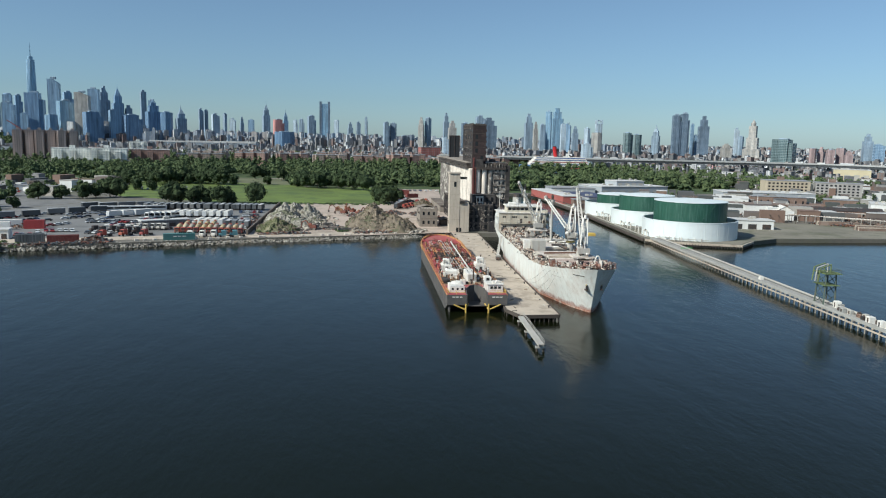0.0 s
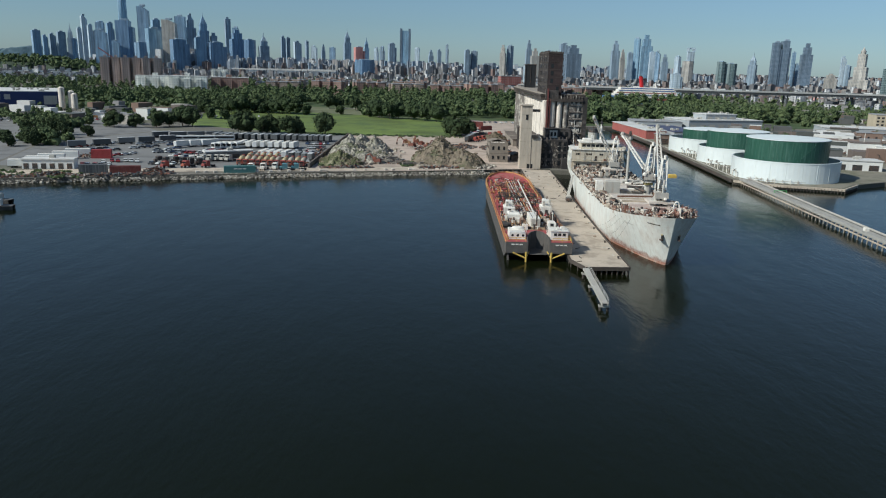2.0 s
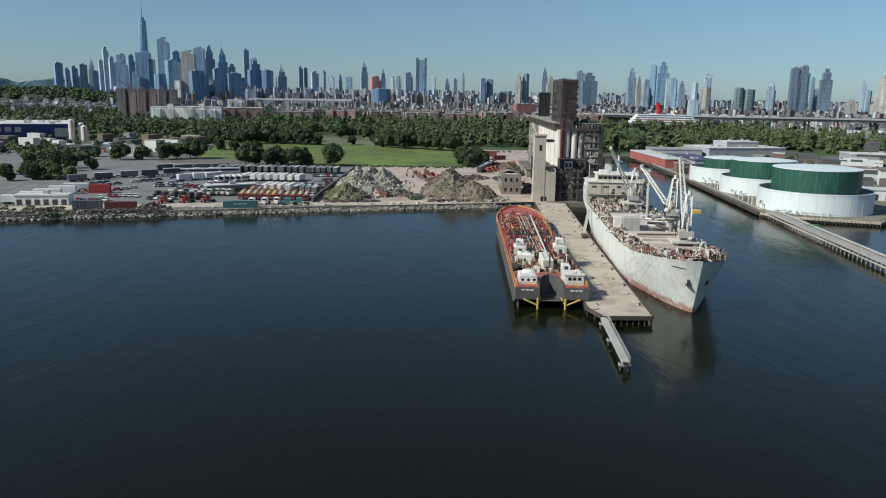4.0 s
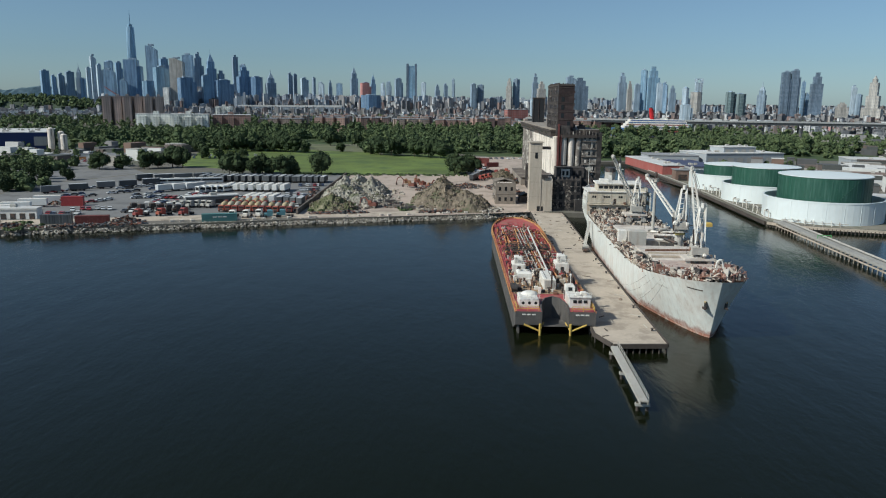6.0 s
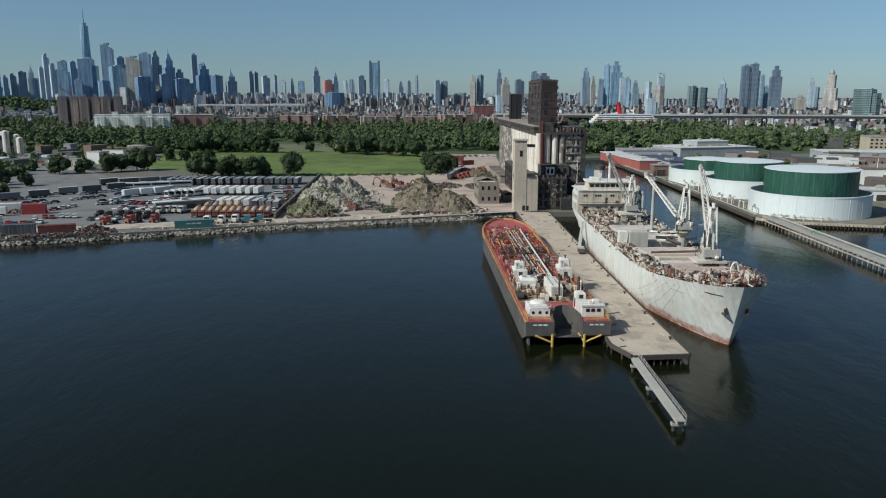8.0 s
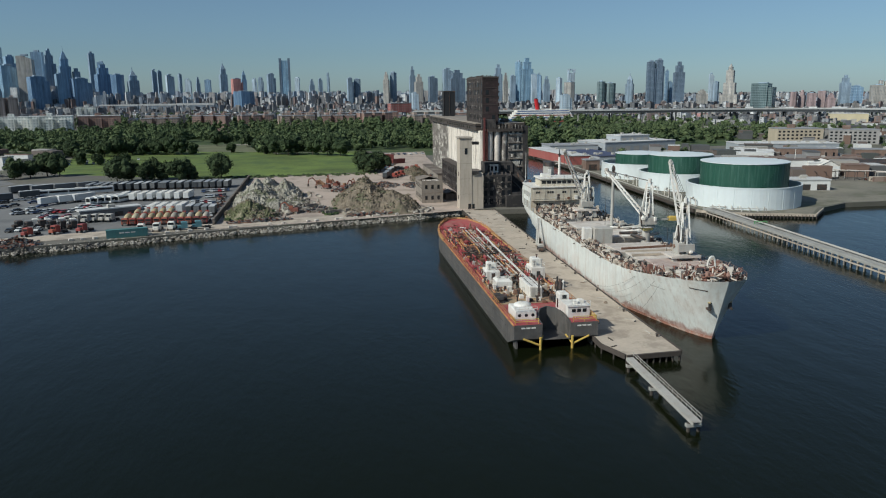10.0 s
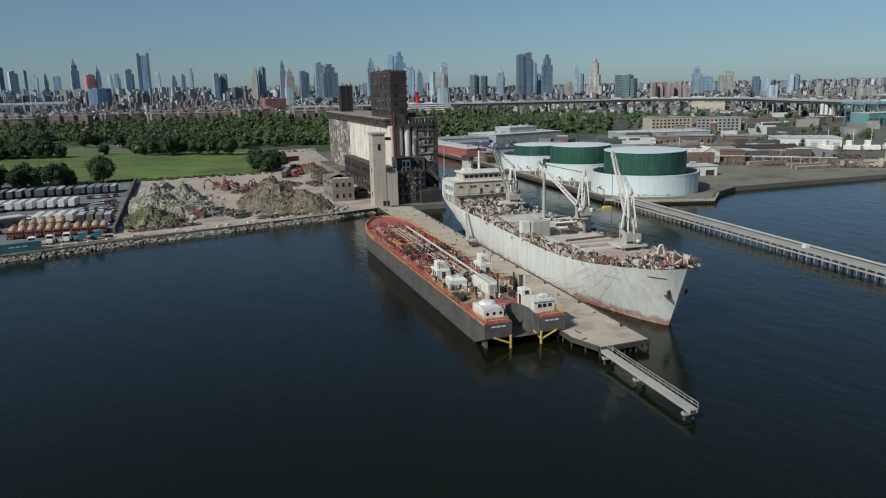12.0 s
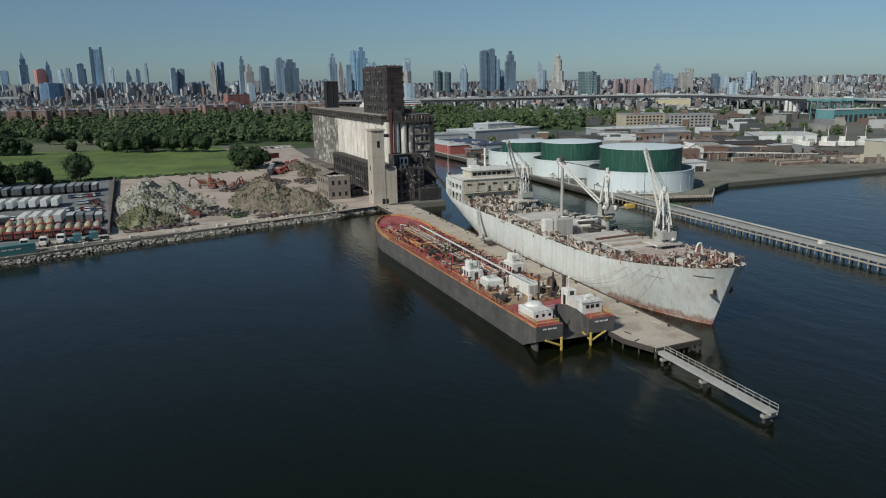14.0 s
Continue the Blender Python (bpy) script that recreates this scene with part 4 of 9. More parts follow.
    part("rust_deck", G().box(-5.6, 34.2, BD, 7.2, 63, BD + 0.04), mat("rust_brown_deck", (0.20, 0.105, 0.075), 0.85, var=0.45, big=0.25, fine=1.1, patch=((0.36, 0.27, 0.17), 0.6, 0.35)), barge, "rust-brown worn deck amidships")
    part("walkway_beam", G().beam((1.9, 29, BD + 2.0), (3.2, 96, BD + 2.2), 0.32, 0.35), PAINT_WHITE, barge, "long pale beam over the deck")
    for y in range(36, 96, 12):
        part("beam_trestle", G().rod((1.4 + 0.02 * (y - 29), y, BD), (1.9 + 0.02 * (y - 29), y, BD + 2.0), 0.12, 6).rod((2.6 + 0.02 * (y - 29), y, BD), (2.1 + 0.02 * (y - 29), y, BD + 2.0), 0.12, 6), STEEL_GREY, barge)
    for x in (0.2, 1.2):
        part("walkway_rail", G().beam((x, 62, BD + 1.3), (x + 0.9, 100, BD + 1.5), 0.12, 0.12), STEEL_GREY, barge)
    part("walkway", G().beam((0.7, 62, BD + 0.8), (1.6, 100, BD + 0.9), 1.0, 0.1), STEEL_DARK, barge, "dark grated walkway")
    for pts in ([(-0.8, 99, 1.0), (-1.0, 92, 1.1), (-1.6, 80, 1.1), (-2.0, 68, 1.1), (-2.6, 63, 1.0), (-3.4, 62, 0.2)], [(7.4, 97, 0.9), (7.7, 88, 1.0), (7.8, 70, 1.0), (7.2, 63.5, 0.9), (6.2, 62.5, 0.2)], [(-5.2, 100, 0.7), (-5.4, 80, 0.8), (-5.6, 66, 0.8)], [(4.6, 98, 0.7), (4.8, 82, 0.8), (5.0, 68, 0.8)]):
        part("deck_pipe", G().line([(x, y, barge_deck(y) + h) for x, y, h in pts], 0.2, 8), mat("ochre_pipe_paint", (0.58, 0.33, 0.12), 0.65, var=0.35, patch=((0.30, 0.10, 0.06), 0.6, 0.4)), barge, "faded orange deck pipe")
    for k in range(70):
        x, y = rnd.uniform(-5.4, 7.0), rnd.uniform(40, 63)
        L, h = rnd.uniform(0.8, 3.2), rnd.uniform(0.3, 1.5)
        g = G().rod((x, y, BD + h), (x + (L if k % 2 else 0.2), y + (0.2 if k % 2 else L), BD + h), rnd.uniform(0.08, 0.2), 6).rod((x, y, BD), (x, y, BD + h), 0.1, 6)
        part("valve_pipe", g, (STEEL_DARK, STEEL_RUST, STEEL_DARK, DECK_RED, QUAY)[k % 5], barge)
    reel = part("cable_reel", G().loft([[(7.0 + 0.35 * dx, 21.4 + 1.5 * r * math.cos(a), BD + 1.6 + 1.5 * r * math.sin(a)) for a in [2 * math.pi * k / 18 for k in range(18)]] for dx, r in ((-1, 0.7), (-1, 1.0), (-0.7, 1.0), (-0.7, 0.75), (0.7, 0.75), (0.7, 1.0), (1, 1.0), (1, 0.7))], close=True), STEEL_DARK, barge, "large dark cable reel")
    for k in range(6):
        a = math.pi * k / 6
        part("spoke", G().rod((6.7, 21.4 - 1.1 * math.cos(a), BD + 1.6 - 1.1 * math.sin(a)), (6.7, 21.4 + 1.1 * math.cos(a), BD + 1.6 + 1.1 * math.sin(a)), 0.07, 5), STEEL_RUST, reel)
    part("reel_post", G().cyl(6.2, 19.6, BD, BD + 4.6, 0.22, 8), STEEL_DARK, barge)
    for s in (-1, 1):
        yr = G()
        for h in (0.55, 1.05):
            yr.line([(s * 8.4, 4.5, BD + h), (s * 8.4, 0.4, BD + h), (s * 3.6, 0.4, BD + h)], 0.07, 5)
        for x, y in ((8.4, 4.5), (8.4, 0.4), (6, 0.4), (3.6, 0.4)):
            yr.rod((s * x, y, BD), (s * x, y, BD + 1.05), 0.07, 5)
        part("stern_rail", yr, PAINT_YELLOW, barge, "yellow stern handrail")
    # tangle of small bent pipes, valves and hoses over the cargo deck
    for m, count in ((DECK_RED, 90), (STEEL_RUST, 60), (STEEL_DARK, 80), (PAINT_ORANGE, 26), (STEEL_GREY, 30)):
        tangle = G()
        for _ in range(count):
            x, y, h = rnd.uniform(-7.4, 7.4), rnd.uniform(38, 108), rnd.uniform(0.3, 1.5)
            if y > 100 and abs(x) > 5:
                continue
            r = rnd.uniform(0.07, 0.16)
            q = rnd.uniform(1.0, 4.2) * rnd.choice((-1, 1))
            across = rnd.random() < 0.55
            x1, y1 = (max(-7.6, min(7.6, x + q)), y) if across else (x, min(109, y + abs(q)))
            tangle.line([(x, y, BD - 0.05), (x, y, BD + h), (x1, y1, BD + h), (x1, y1, BD - 0.05)], r, 6)
            if rnd.random() < 0.4:
                tangle.cyl(x, y, BD + h + 0.1, BD + h + 0.28, rnd.uniform(0.22, 0.4), 8)
        tagged(part("deck_pipework", tangle, m, barge), kind="stuff")
    # deck trunk pipes, running lengthwise
    for x, r, c in ((-1.6, 0.16, STEEL_RUST), (-0.9, 0.18, STEEL_GREY), (0.2, 0.2, STEEL_GREY), (1.1, 0.16, PAINT_ORANGE), (1.8, 0.18, QUAY)):
        p = G().rod((x, 36, BD + 0.9), (x, 100, BD + 1.1), r, 8)
        for y in range(38, 100, 6):
            p.box(x - 0.1, y - 0.15, BD, x + 0.1, y + 0.15, BD + 0.9)
        part("cargo_pipe", p, c, barge)
    for s in (-1, 1):
        for y0, y1 in ((20, 48), (50, 72), (74, 96)):
            r = G()
            pts = [(s * 5.9, y0, BD + 0.6), (s * 4.4, y0 + 1, BD + 0.6), (s * 4.4, y1 - 1, BD + 0.6), (s * 5.9, y1, BD + 0.6)]
            r.line(pts, 0.2, 6)
            r.line([(s * 7.2, y0, BD + 0.5), (s * 7.2, y1, BD + 0.5)], 0.14, 6)
            part("vapour_pipe", r, PAINT_ORANGE if y0 != 50 else DECK_RED, barge)
        rail = G()
        for h in (0.55, 1.05):
            rail.line([(s * (BW - 0.15), y, barge_deck(y) + h) for y in (2, 30, 60, 90)], 0.05, 4)
            rail.line([(s * (hw(y) - 0.1), y, barge_deck(y) + h) for y in (90, 98, 104, 109, 112.6, 115)], 0.05, 4)
        for k in range(60):
            y = 2 + k * 1.8
            rail.rod((s * (hw(y) - 0.15), y, barge_deck(y)), (s * (hw(y) - 0.15), y, barge_deck(y) + 1.05), 0.045, 4)
        part("railing", rail, PAINT_ORANGE, barge)
    # cross manifolds
    for y in (62, 64.5, 67):
        m = G().rod((-6.8, y, BD + 1.1), (6.8, y, BD + 1.1), 0.2, 7)
        for x in range(-6, 7, 2):
            m.cyl(x, y, BD, BD + 1.7, 0.16, 6)
            m.rod((x - 0.35, y, BD + 1.8), (x + 0.35, y, BD + 1.8), 0.25, 6)
        part("manifold", m, STEEL_DARK, barge)
    # tank hatches and domes
    for k in range(7):
        for s in (-1, 1):
            d = G().cyl(s * 2.9, 40 + 8.5 * k, BD, BD + 0.8, 0.7, 12).cyl(s * 2.9, 40 + 8.5 * k, BD + 0.8, BD + 0.95, 0.85, 12)
            part("tank_hatch", d, DECK_RED if k % 2 else STEEL_RUST, barge)
    # pump engines and loose gear
    for k in range(270):
        x, y = rnd.uniform(-7.4, 7.4), rnd.choice((rnd.uniform(33, 40), rnd.uniform(40, 72), rnd.uniform(72, 106)))
        z = barge_deck(y)
        g = G()
        w, h = rnd.uniform(0.15, 0.5), rnd.uniform(0.3, 1.2)
        if k % 3:
            g.chamfer(x - w, y - w * 1.3, z, x + w, y + w * 1.3, z + h, 0.08)
            g.cyl(x, y, z + h, z + h + rnd.uniform(0.2, 0.8), 0.1, 6)
        else:
            g.line([(x, y, z), (x, y, z + h), (x + rnd.uniform(-1.6, 1.6), y + rnd.uniform(-2.5, 2.5), z + h), (x + rnd.uniform(-0.5, 0.5), y + 2.0, z)], 0.11, 6)
        part("pump_gear", g, rnd.choice((STEEL_DARK, STEEL_DARK, STEEL_RUST, DECK_RED, DECK_RED, STEEL_GREY)) if k % 3 else rnd.choice((PAINT_ORANGE, DECK_RED, STEEL_GREY, PAINT_WHITE)), barge)
    return barge


barge = build_barge()


def build_barge_houses():
    """White houses and machinery at the barge's near end."""
    rnd = random.Random(14)
    z = BD
    # port deckhouse beside the notch, low with a domed cover
    h = part("deckhouse", G().chamfer(-7.6, 3.2, z, -3.3, 9.5, z + 1.9, 0.2), PAINT_WHITE, barge)
    part("dome_cover", G().loft([[(-5.0 + 1.9 * r * math.cos(a), 7.8 + 1.6 * r * math.sin(a), z + 1.9 + hh) for a in [2 * math.pi * k / 12 for k in range(12)]] for r, hh in ((1.0, 0), (0.92, 0.35), (0.55, 0.62), (0.05, 0.72))], close=True), PAINT_WHITE, h, smooth=True)
    for x in (-6.8, -5.4, -4.0):
        part("porthole", G().rod((x, 3.18, z + 1.0), (x, 3.26, z + 1.0), 0.35, 10), WINDOW_DARK, h)
    # starboard wheelhouse, two levels
    w = part("deckhouse", G().chamfer(3.4, 3.2, z, 8.0, 8.6, z + 2.3, 0.15), PAINT_WHITE, barge)
    uh = part("upper_house", G().chamfer(3.3, 8.7, z, 5.4, 11.2, z + 3.7, 0.25), PAINT_WHITE, w)
    part("doorway", G().box(3.24, 9.4, z + 0.3, 3.31, 10.3, z + 2.3), WINDOW_DARK, uh)
    part("doorway", G().box(3.9, 8.64, z + 2.5, 4.8, 8.71, z + 3.3), WINDOW_DARK, uh)
    part("light_post", G().cyl(4.6, 10.4, z + 3.7, z + 5.6, 0.09, 6).blob((4.6, 10.4, z + 5.8), (0.3, 0.3, 0.3), rnd, 0.1, 8, 5), PAINT_WHITE, uh)
    part("roof_box", G().chamfer(6.2, 5.0, z + 2.45, 7.4, 6.4, z + 3.1, 0.1).chamfer(5.0, 4.2, z + 2.45, 5.7, 5.0, z + 3.3, 0.1), PAINT_WHITE, w)
    part("roof_slab", G().box(3.2, 3.0, z + 2.3, 8.2, 8.0, z + 2.45), PAINT_WHITE, w)
    for x in (4.6, 5.7, 6.9):
        part("window", G().box(x - 0.4, 3.14, z + 1.1, x + 0.4, 3.22, z + 1.8), WINDOW_DARK, w)
    part("door", G().box(3.9, 7.95, z + 0.1, 4.7, 8.02, z + 2.0), STEEL_DARK, w)
    part("exhaust_pipe", G().cyl(4.6, 12.3, z, z + 5.4, 0.4, 10).cyl(4.6, 12.3, z + 5.4, z + 5.7, 0.5, 10), STEEL_DARK, barge)
    part("vent_post", G().cyl(1.2, 17.0, z, z + 5.2, 0.22, 8), STEEL_DARK, barge)
    rl = G()
    for x0, x1, y in ((3.3, 8.1, 3.1), (-7.8, -3.2, 3.0)):
        for hh in (0.5, 1.0):
            rl.rod((x0, y, z + (2.45 if x0 > 0 else 1.9) + hh), (x1, y, z + (2.45 if x0 > 0 else 1.9) + hh), 0.05, 4)
        for k in range(6):
            x = x0 + (x1 - x0) * k / 5
            rl.rod((x, y, z + (2.45 if x0 > 0 else 1.9)), (x, y, z + (3.45 if x0 > 0 else 2.9)), 0.05, 4)
    part("roof_rail", rl, PAINT_WHITE, barge)
    # two tank houses amidships and the small engine houses
    for x, y, sx, sy, hh in ((-4.9, 38.2, 1.7, 2.4, 4.2), (6.5, 38.4, 1.7, 2.6, 4.8)):
        e = part("engine_house", G().chamfer(x - sx, y - sy, z, x + sx, y + sy, z + hh * 0.62, 0.2), PAINT_WHITE, barge)
        part("upper_house", G().chamfer(x - sx * 0.6, y - sy * 0.2, z + hh * 0.62, x + sx * 0.6, y + sy * 0.8, z + hh, 0.2), PAINT_WHITE, e)
        part("door", G().box(x - 0.45, y - sy - 0.04, z + 0.1, x + 0.45, y - sy + 0.02, z + 2.0), STEEL_DARK, e)
        for dx, dy, r, h2 in ((-0.5, -0.5, 0.3, 1.2), (0.55, -0.7, 0.22, 1.7), (0.2, 0.2, 0.16, 2.4)):
            part("vent", G().cyl(x + sx * dx, y + sy * dy, z + hh * 0.62, z + hh * 0.62 + h2, r, 8).cyl(x + sx * dx, y + sy * dy, z + hh * 0.62 + h2, z + hh * 0.62 + h2 + 0.25, r * 1.5, 8), (PAINT_WHITE, STEEL_GREY, STEEL_DARK)[int(h2)], e)
        for k in range(3):
            part("louvre", G().box(x - sx - 0.04, y - sy * 0.6 + 1.5 * k, z + 0.9, x - sx + 0.02, y - sy * 0.6 + 1.5 * k + 0.8, z + 2.0), STEEL_DARK, e)
        for h2 in (0.5, 1.0):
            part("roof_rail", G().line([(x - sx, y - sy, z + hh * 0.62 + h2), (x + sx, y - sy, z + hh * 0.62 + h2), (x + sx, y - sy * 0.2, z + hh * 0.62 + h2)], 0.05, 4), PAINT_WHITE, e)
    tb = part("tank_box", G().chamfer(-6.2, 26.6, z + 0.2, -2.4, 30.8, z + 2.5, 0.45), PAINT_WHITE, barge, "white rounded tank box")
    for k in range(5):
        part("tank_rib", G().box(-6.26, 27.0 + 0.8 * k, z + 0.4, -2.34, 27.15 + 0.8 * k, z + 2.1), STEEL_GREY, tb)
    for x in (-5.2, -3.4):
        part("manhole", G().cyl(x, 28.7, z + 2.5, z + 2.8, 0.45, 10), STEEL_GREY, tb)
    part("tank_skid", G().box(-6.0, 26.7, z, -5.6, 30.7, z + 0.2).box(-3.0, 26.7, z, -2.6, 30.7, z + 0.2), STEEL_DARK, tb)
    for k in range(105):
        x, y = rnd.uniform(-7.8, 7.8), rnd.uniform(14.8, 36)
        if abs(x - 1.3) < 2.2 and 17.5 < y < 30:
            continue
        g = G()
        w_, h_ = rnd.uniform(0.2, 0.6), rnd.uniform(0.4, 1.6)
        if k % 2:
            g.chamfer(x - w_, y - w_, z, x + w_, y + w_, z + h_, 0.1)
        else:
            g.cyl(x, y, z, z + h_, w_ * 0.6, 8).rod((x - w_, y, z + h_), (x + w_, y, z + h_), 0.2, 6)
        part("deck_gear", g, rnd.choice((STEEL_DARK, STEEL_DARK, STEEL_RUST, QUAY, PAINT_WHITE)), barge)
    for x, y in ((-7.6, 17), (-6.6, 18.2), (-7.7, 19.5)):
        part("winch", G().rod((x - 0.7, y, z + 0.8), (x + 0.7, y, z + 0.8), 0.7, 10).box(x - 0.9, y - 0.8, z, x + 0.9, y + 0.8, z + 0.3), STEEL_DARK, barge)
    # long white container module lying on deck
    c = thing("container_module", "long white tank container standing on the barge deck", "container", BARGE_AT @ pose(-0.5, -0.4, 0))
    part("body", G().chamfer(0.1, 19.0, z + 0.15, 2.9, 28.4, z + 2.75, 0.12), PAINT_WHITE, c)
    for k in range(14):
        y = 19.3 + 0.66 * k
        part("rib", G().box(0.04, y, z + 0.3, 0.1, y + 0.3, z + 2.5), PAINT_WHITE, c)
        part("rib", G().box(2.9, y, z + 0.3, 2.96, y + 0.3, z + 2.5), PAINT_WHITE, c)
    part("end_door", G().box(0.4, 18.93, z + 0.4, 1.4, 19.0, z + 2.4).box(1.6, 18.93, z + 0.4, 2.6, 19.0, z + 2.4), STEEL_GREY, c)
    part("top_stripe", G().box(0.7, 19.5, z + 2.75, 0.85, 28.0, z + 2.78).box(2.05, 19.5, z + 2.75, 2.2, 28.0, z + 2.78), STEEL_DARK, c)
    part("skid", G().box(0.2, 19.2, z, 0.5, 28.2, z + 0.15).box(2.5, 19.2, z, 2.8, 28.2, z + 0.15), STEEL_DARK, c)


build_barge_houses()

# ---- the derelict grain terminal ----
TERM_AT = pose(36.8, 194.25, 2.0, 0, 0, -2.2)
TW, TL = 21.0, 148.0


def build_terminal():
    rnd = random.Random(2)
    t = thing("grain_terminal", "derelict concrete grain elevator with stained silos and dark tower", "building", TERM_AT)
    CONC_PEEL = mat("peeling_concrete", (0.20, 0.175, 0.155), 0.9, var=0.45, big=0.15, fine=1.1, streak=((0.06, 0.05, 0.045), 0.8), patch=((0.60, 0.56, 0.49), 0.85, 0.3), bump=0.4)
    BLACK_TOWER = mat("black_tower_cladding", (0.02, 0.021, 0.024), 0.8, var=0.3)
    RED_PIPE = mat("rust_red_pipe", (0.15, 0.045, 0.04), 0.8, var=0.35, bump=0.2)
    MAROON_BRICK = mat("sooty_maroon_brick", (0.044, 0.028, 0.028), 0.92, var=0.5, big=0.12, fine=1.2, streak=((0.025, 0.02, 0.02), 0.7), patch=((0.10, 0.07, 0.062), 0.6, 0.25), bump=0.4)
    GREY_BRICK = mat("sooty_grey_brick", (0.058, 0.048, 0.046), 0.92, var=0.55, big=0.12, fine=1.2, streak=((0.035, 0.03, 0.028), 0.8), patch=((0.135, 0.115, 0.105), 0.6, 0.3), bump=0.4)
    ROOF_TOP = mat("bleached_roof_concrete", (0.34, 0.29, 0.24), 0.92, var=0.3, big=0.06, fine=0.8, patch=((0.16, 0.13, 0.11), 0.7, 0.12))
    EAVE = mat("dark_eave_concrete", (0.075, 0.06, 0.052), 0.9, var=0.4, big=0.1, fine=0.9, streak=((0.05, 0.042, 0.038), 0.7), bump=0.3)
    # rows of half-round bins along both long sides
    n = 24
    step = (TL - 1.0) / n
    a = [math.pi * k / 8 for k in range(9)]
    west = lambda z0: G().loft([[(1.9 - 1.9 * math.sin(u), -step / 2 * math.cos(u) * 0.985, z) for u in a] for z in (z0, 32.2)])
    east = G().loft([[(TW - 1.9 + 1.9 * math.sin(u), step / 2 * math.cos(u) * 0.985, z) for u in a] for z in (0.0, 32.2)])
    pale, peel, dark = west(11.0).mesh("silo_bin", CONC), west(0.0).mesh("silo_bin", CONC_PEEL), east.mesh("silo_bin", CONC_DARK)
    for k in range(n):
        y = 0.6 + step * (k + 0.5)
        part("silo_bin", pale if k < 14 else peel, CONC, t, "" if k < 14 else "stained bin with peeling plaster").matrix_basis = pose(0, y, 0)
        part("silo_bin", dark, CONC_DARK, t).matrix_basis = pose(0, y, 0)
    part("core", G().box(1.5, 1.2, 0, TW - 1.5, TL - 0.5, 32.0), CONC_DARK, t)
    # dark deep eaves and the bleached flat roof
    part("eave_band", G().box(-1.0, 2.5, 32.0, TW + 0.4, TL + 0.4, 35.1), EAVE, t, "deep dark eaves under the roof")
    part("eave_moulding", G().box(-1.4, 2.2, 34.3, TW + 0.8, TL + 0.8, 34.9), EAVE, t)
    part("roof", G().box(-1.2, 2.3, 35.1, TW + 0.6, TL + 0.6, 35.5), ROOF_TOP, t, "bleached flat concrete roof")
    slot = G().box(-0.06, -1.1, -0.5, 0.06, 1.1, 0.5).mesh("eave_window", WINDOW_DARK)
    for k in range(27):
        if rnd.random() < 0.8:
            part("eave_window", slot, WINDOW_DARK, t).matrix_basis = pose(-0.98, 7 + 5.2 * k, 33.2)
    # near end: tall free bins under a broken gallery, red leg at the corner
    for k, x in enumerate((4.9, 8.5, 11.8)):
        part("end_bin", G().cyl(x, 0.6, 19.0 - k, 31.8, 1.45, 18), CONC if k < 2 else CONC_PEEL, t, "tall stained free-standing bin")
    part("corner_bin", G().cyl(1.3, 1.0, 14.5, 32.0, 1.6, 18), CONC, t)
    part("end_gallery", G().box(3.4, -1.6, 31.8, 20.0, 2.5, 33.0).box(4.6, -1.2, 33.0, 9.0, 2.2, 34.8).box(9.4, -1.3, 33.0, 13.0, 2.2, 34.0).box(14.4, -1.0, 33.0, 20.6, 2.3, 35.4), EAVE, t, "broken gallery along the end of the roof")
    for k in range(11):
        x = 4.2 + 1.5 * k
        h = rnd.uniform(0.5, 1.5)
        part("gallery_post", G().box(x, -1.5, 33.0, x + 0.35, -1.2, 33.8 + h), rnd.choice((EAVE, CONC_PEEL, CONC_DARK)), t)
    part("leg_pipe", G().box(1.7, -1.7, 15.5, 2.5, -0.8, 38.0), RED_PIPE, t, "rust-red square elevator leg")
    part("pipe", G().cyl(3.4, -1.2, 15.0, 33.0, 0.28, 8), RED_PIPE, t)
    # end wall with peeling plaster, gallery floors and empty windows
    ruin = part("end_wall", G().box(13.2, -0.3, 8.0, 20.2, 1.2, 33.0), CONC_PEEL, t, "end wall with peeling white plaster")
    for z in (12.0, 15.6, 19.2, 22.8, 26.4, 30.0):
        part("wall_ledge", G().box(13.0, -0.85, z, 20.3, -0.3, z + 0.3), CONC_DARK, ruin)
        for x in (14.6, 16.8, 18.9):
            if rnd.random() < 0.8:
                part("window_opening", G().box(x - 0.55, -0.36, z + 0.9, x + 0.55, -0.28, z + 2.6), WINDOW_DARK, ruin)
    for k in range(40):
        x, z = rnd.uniform(13.4, 20.0), rnd.uniform(9, 32)
        part("plaster_patch", G().box(x - rnd.uniform(0.1, 0.5), -0.40 - 0.004 * k / 40, z, x + rnd.uniform(0.1, 0.4), -0.3, z + rnd.uniform(0.3, 1.8)), rnd.choice((CONC, SOOT_SHADE, CONC_DARK, CONC_PEEL)), ruin)
    part("buttress", G().box(20.2, -1.0, 0, 22.4, 6.0, 34.2), SOOT_SHADE, t, "sooty corner buttress")
    # sooty workhouse in front of the bins, the shadow on it put into the colour
    work = part("workhouse", G().box(-2.5, -18.0, 0, 10.6, -0.4, 14.0).box(0.8, -9.0, 14.0, 13.4, -0.4, 18.6), SOOT_SHADE, t, "sooty lower workhouse with painted-in shade and broken windows")
    part("sloping_roof", G().loft([[(10.6, y, 14.2), (13.6, y, 18.4), (19.8, y, 11.2), (19.8, y, 0), (10.6, y, 0)] for y in (-8.6, -0.5)], close=True, caps=True), SOOT_SHADE, work, "collapsed sloping roof")
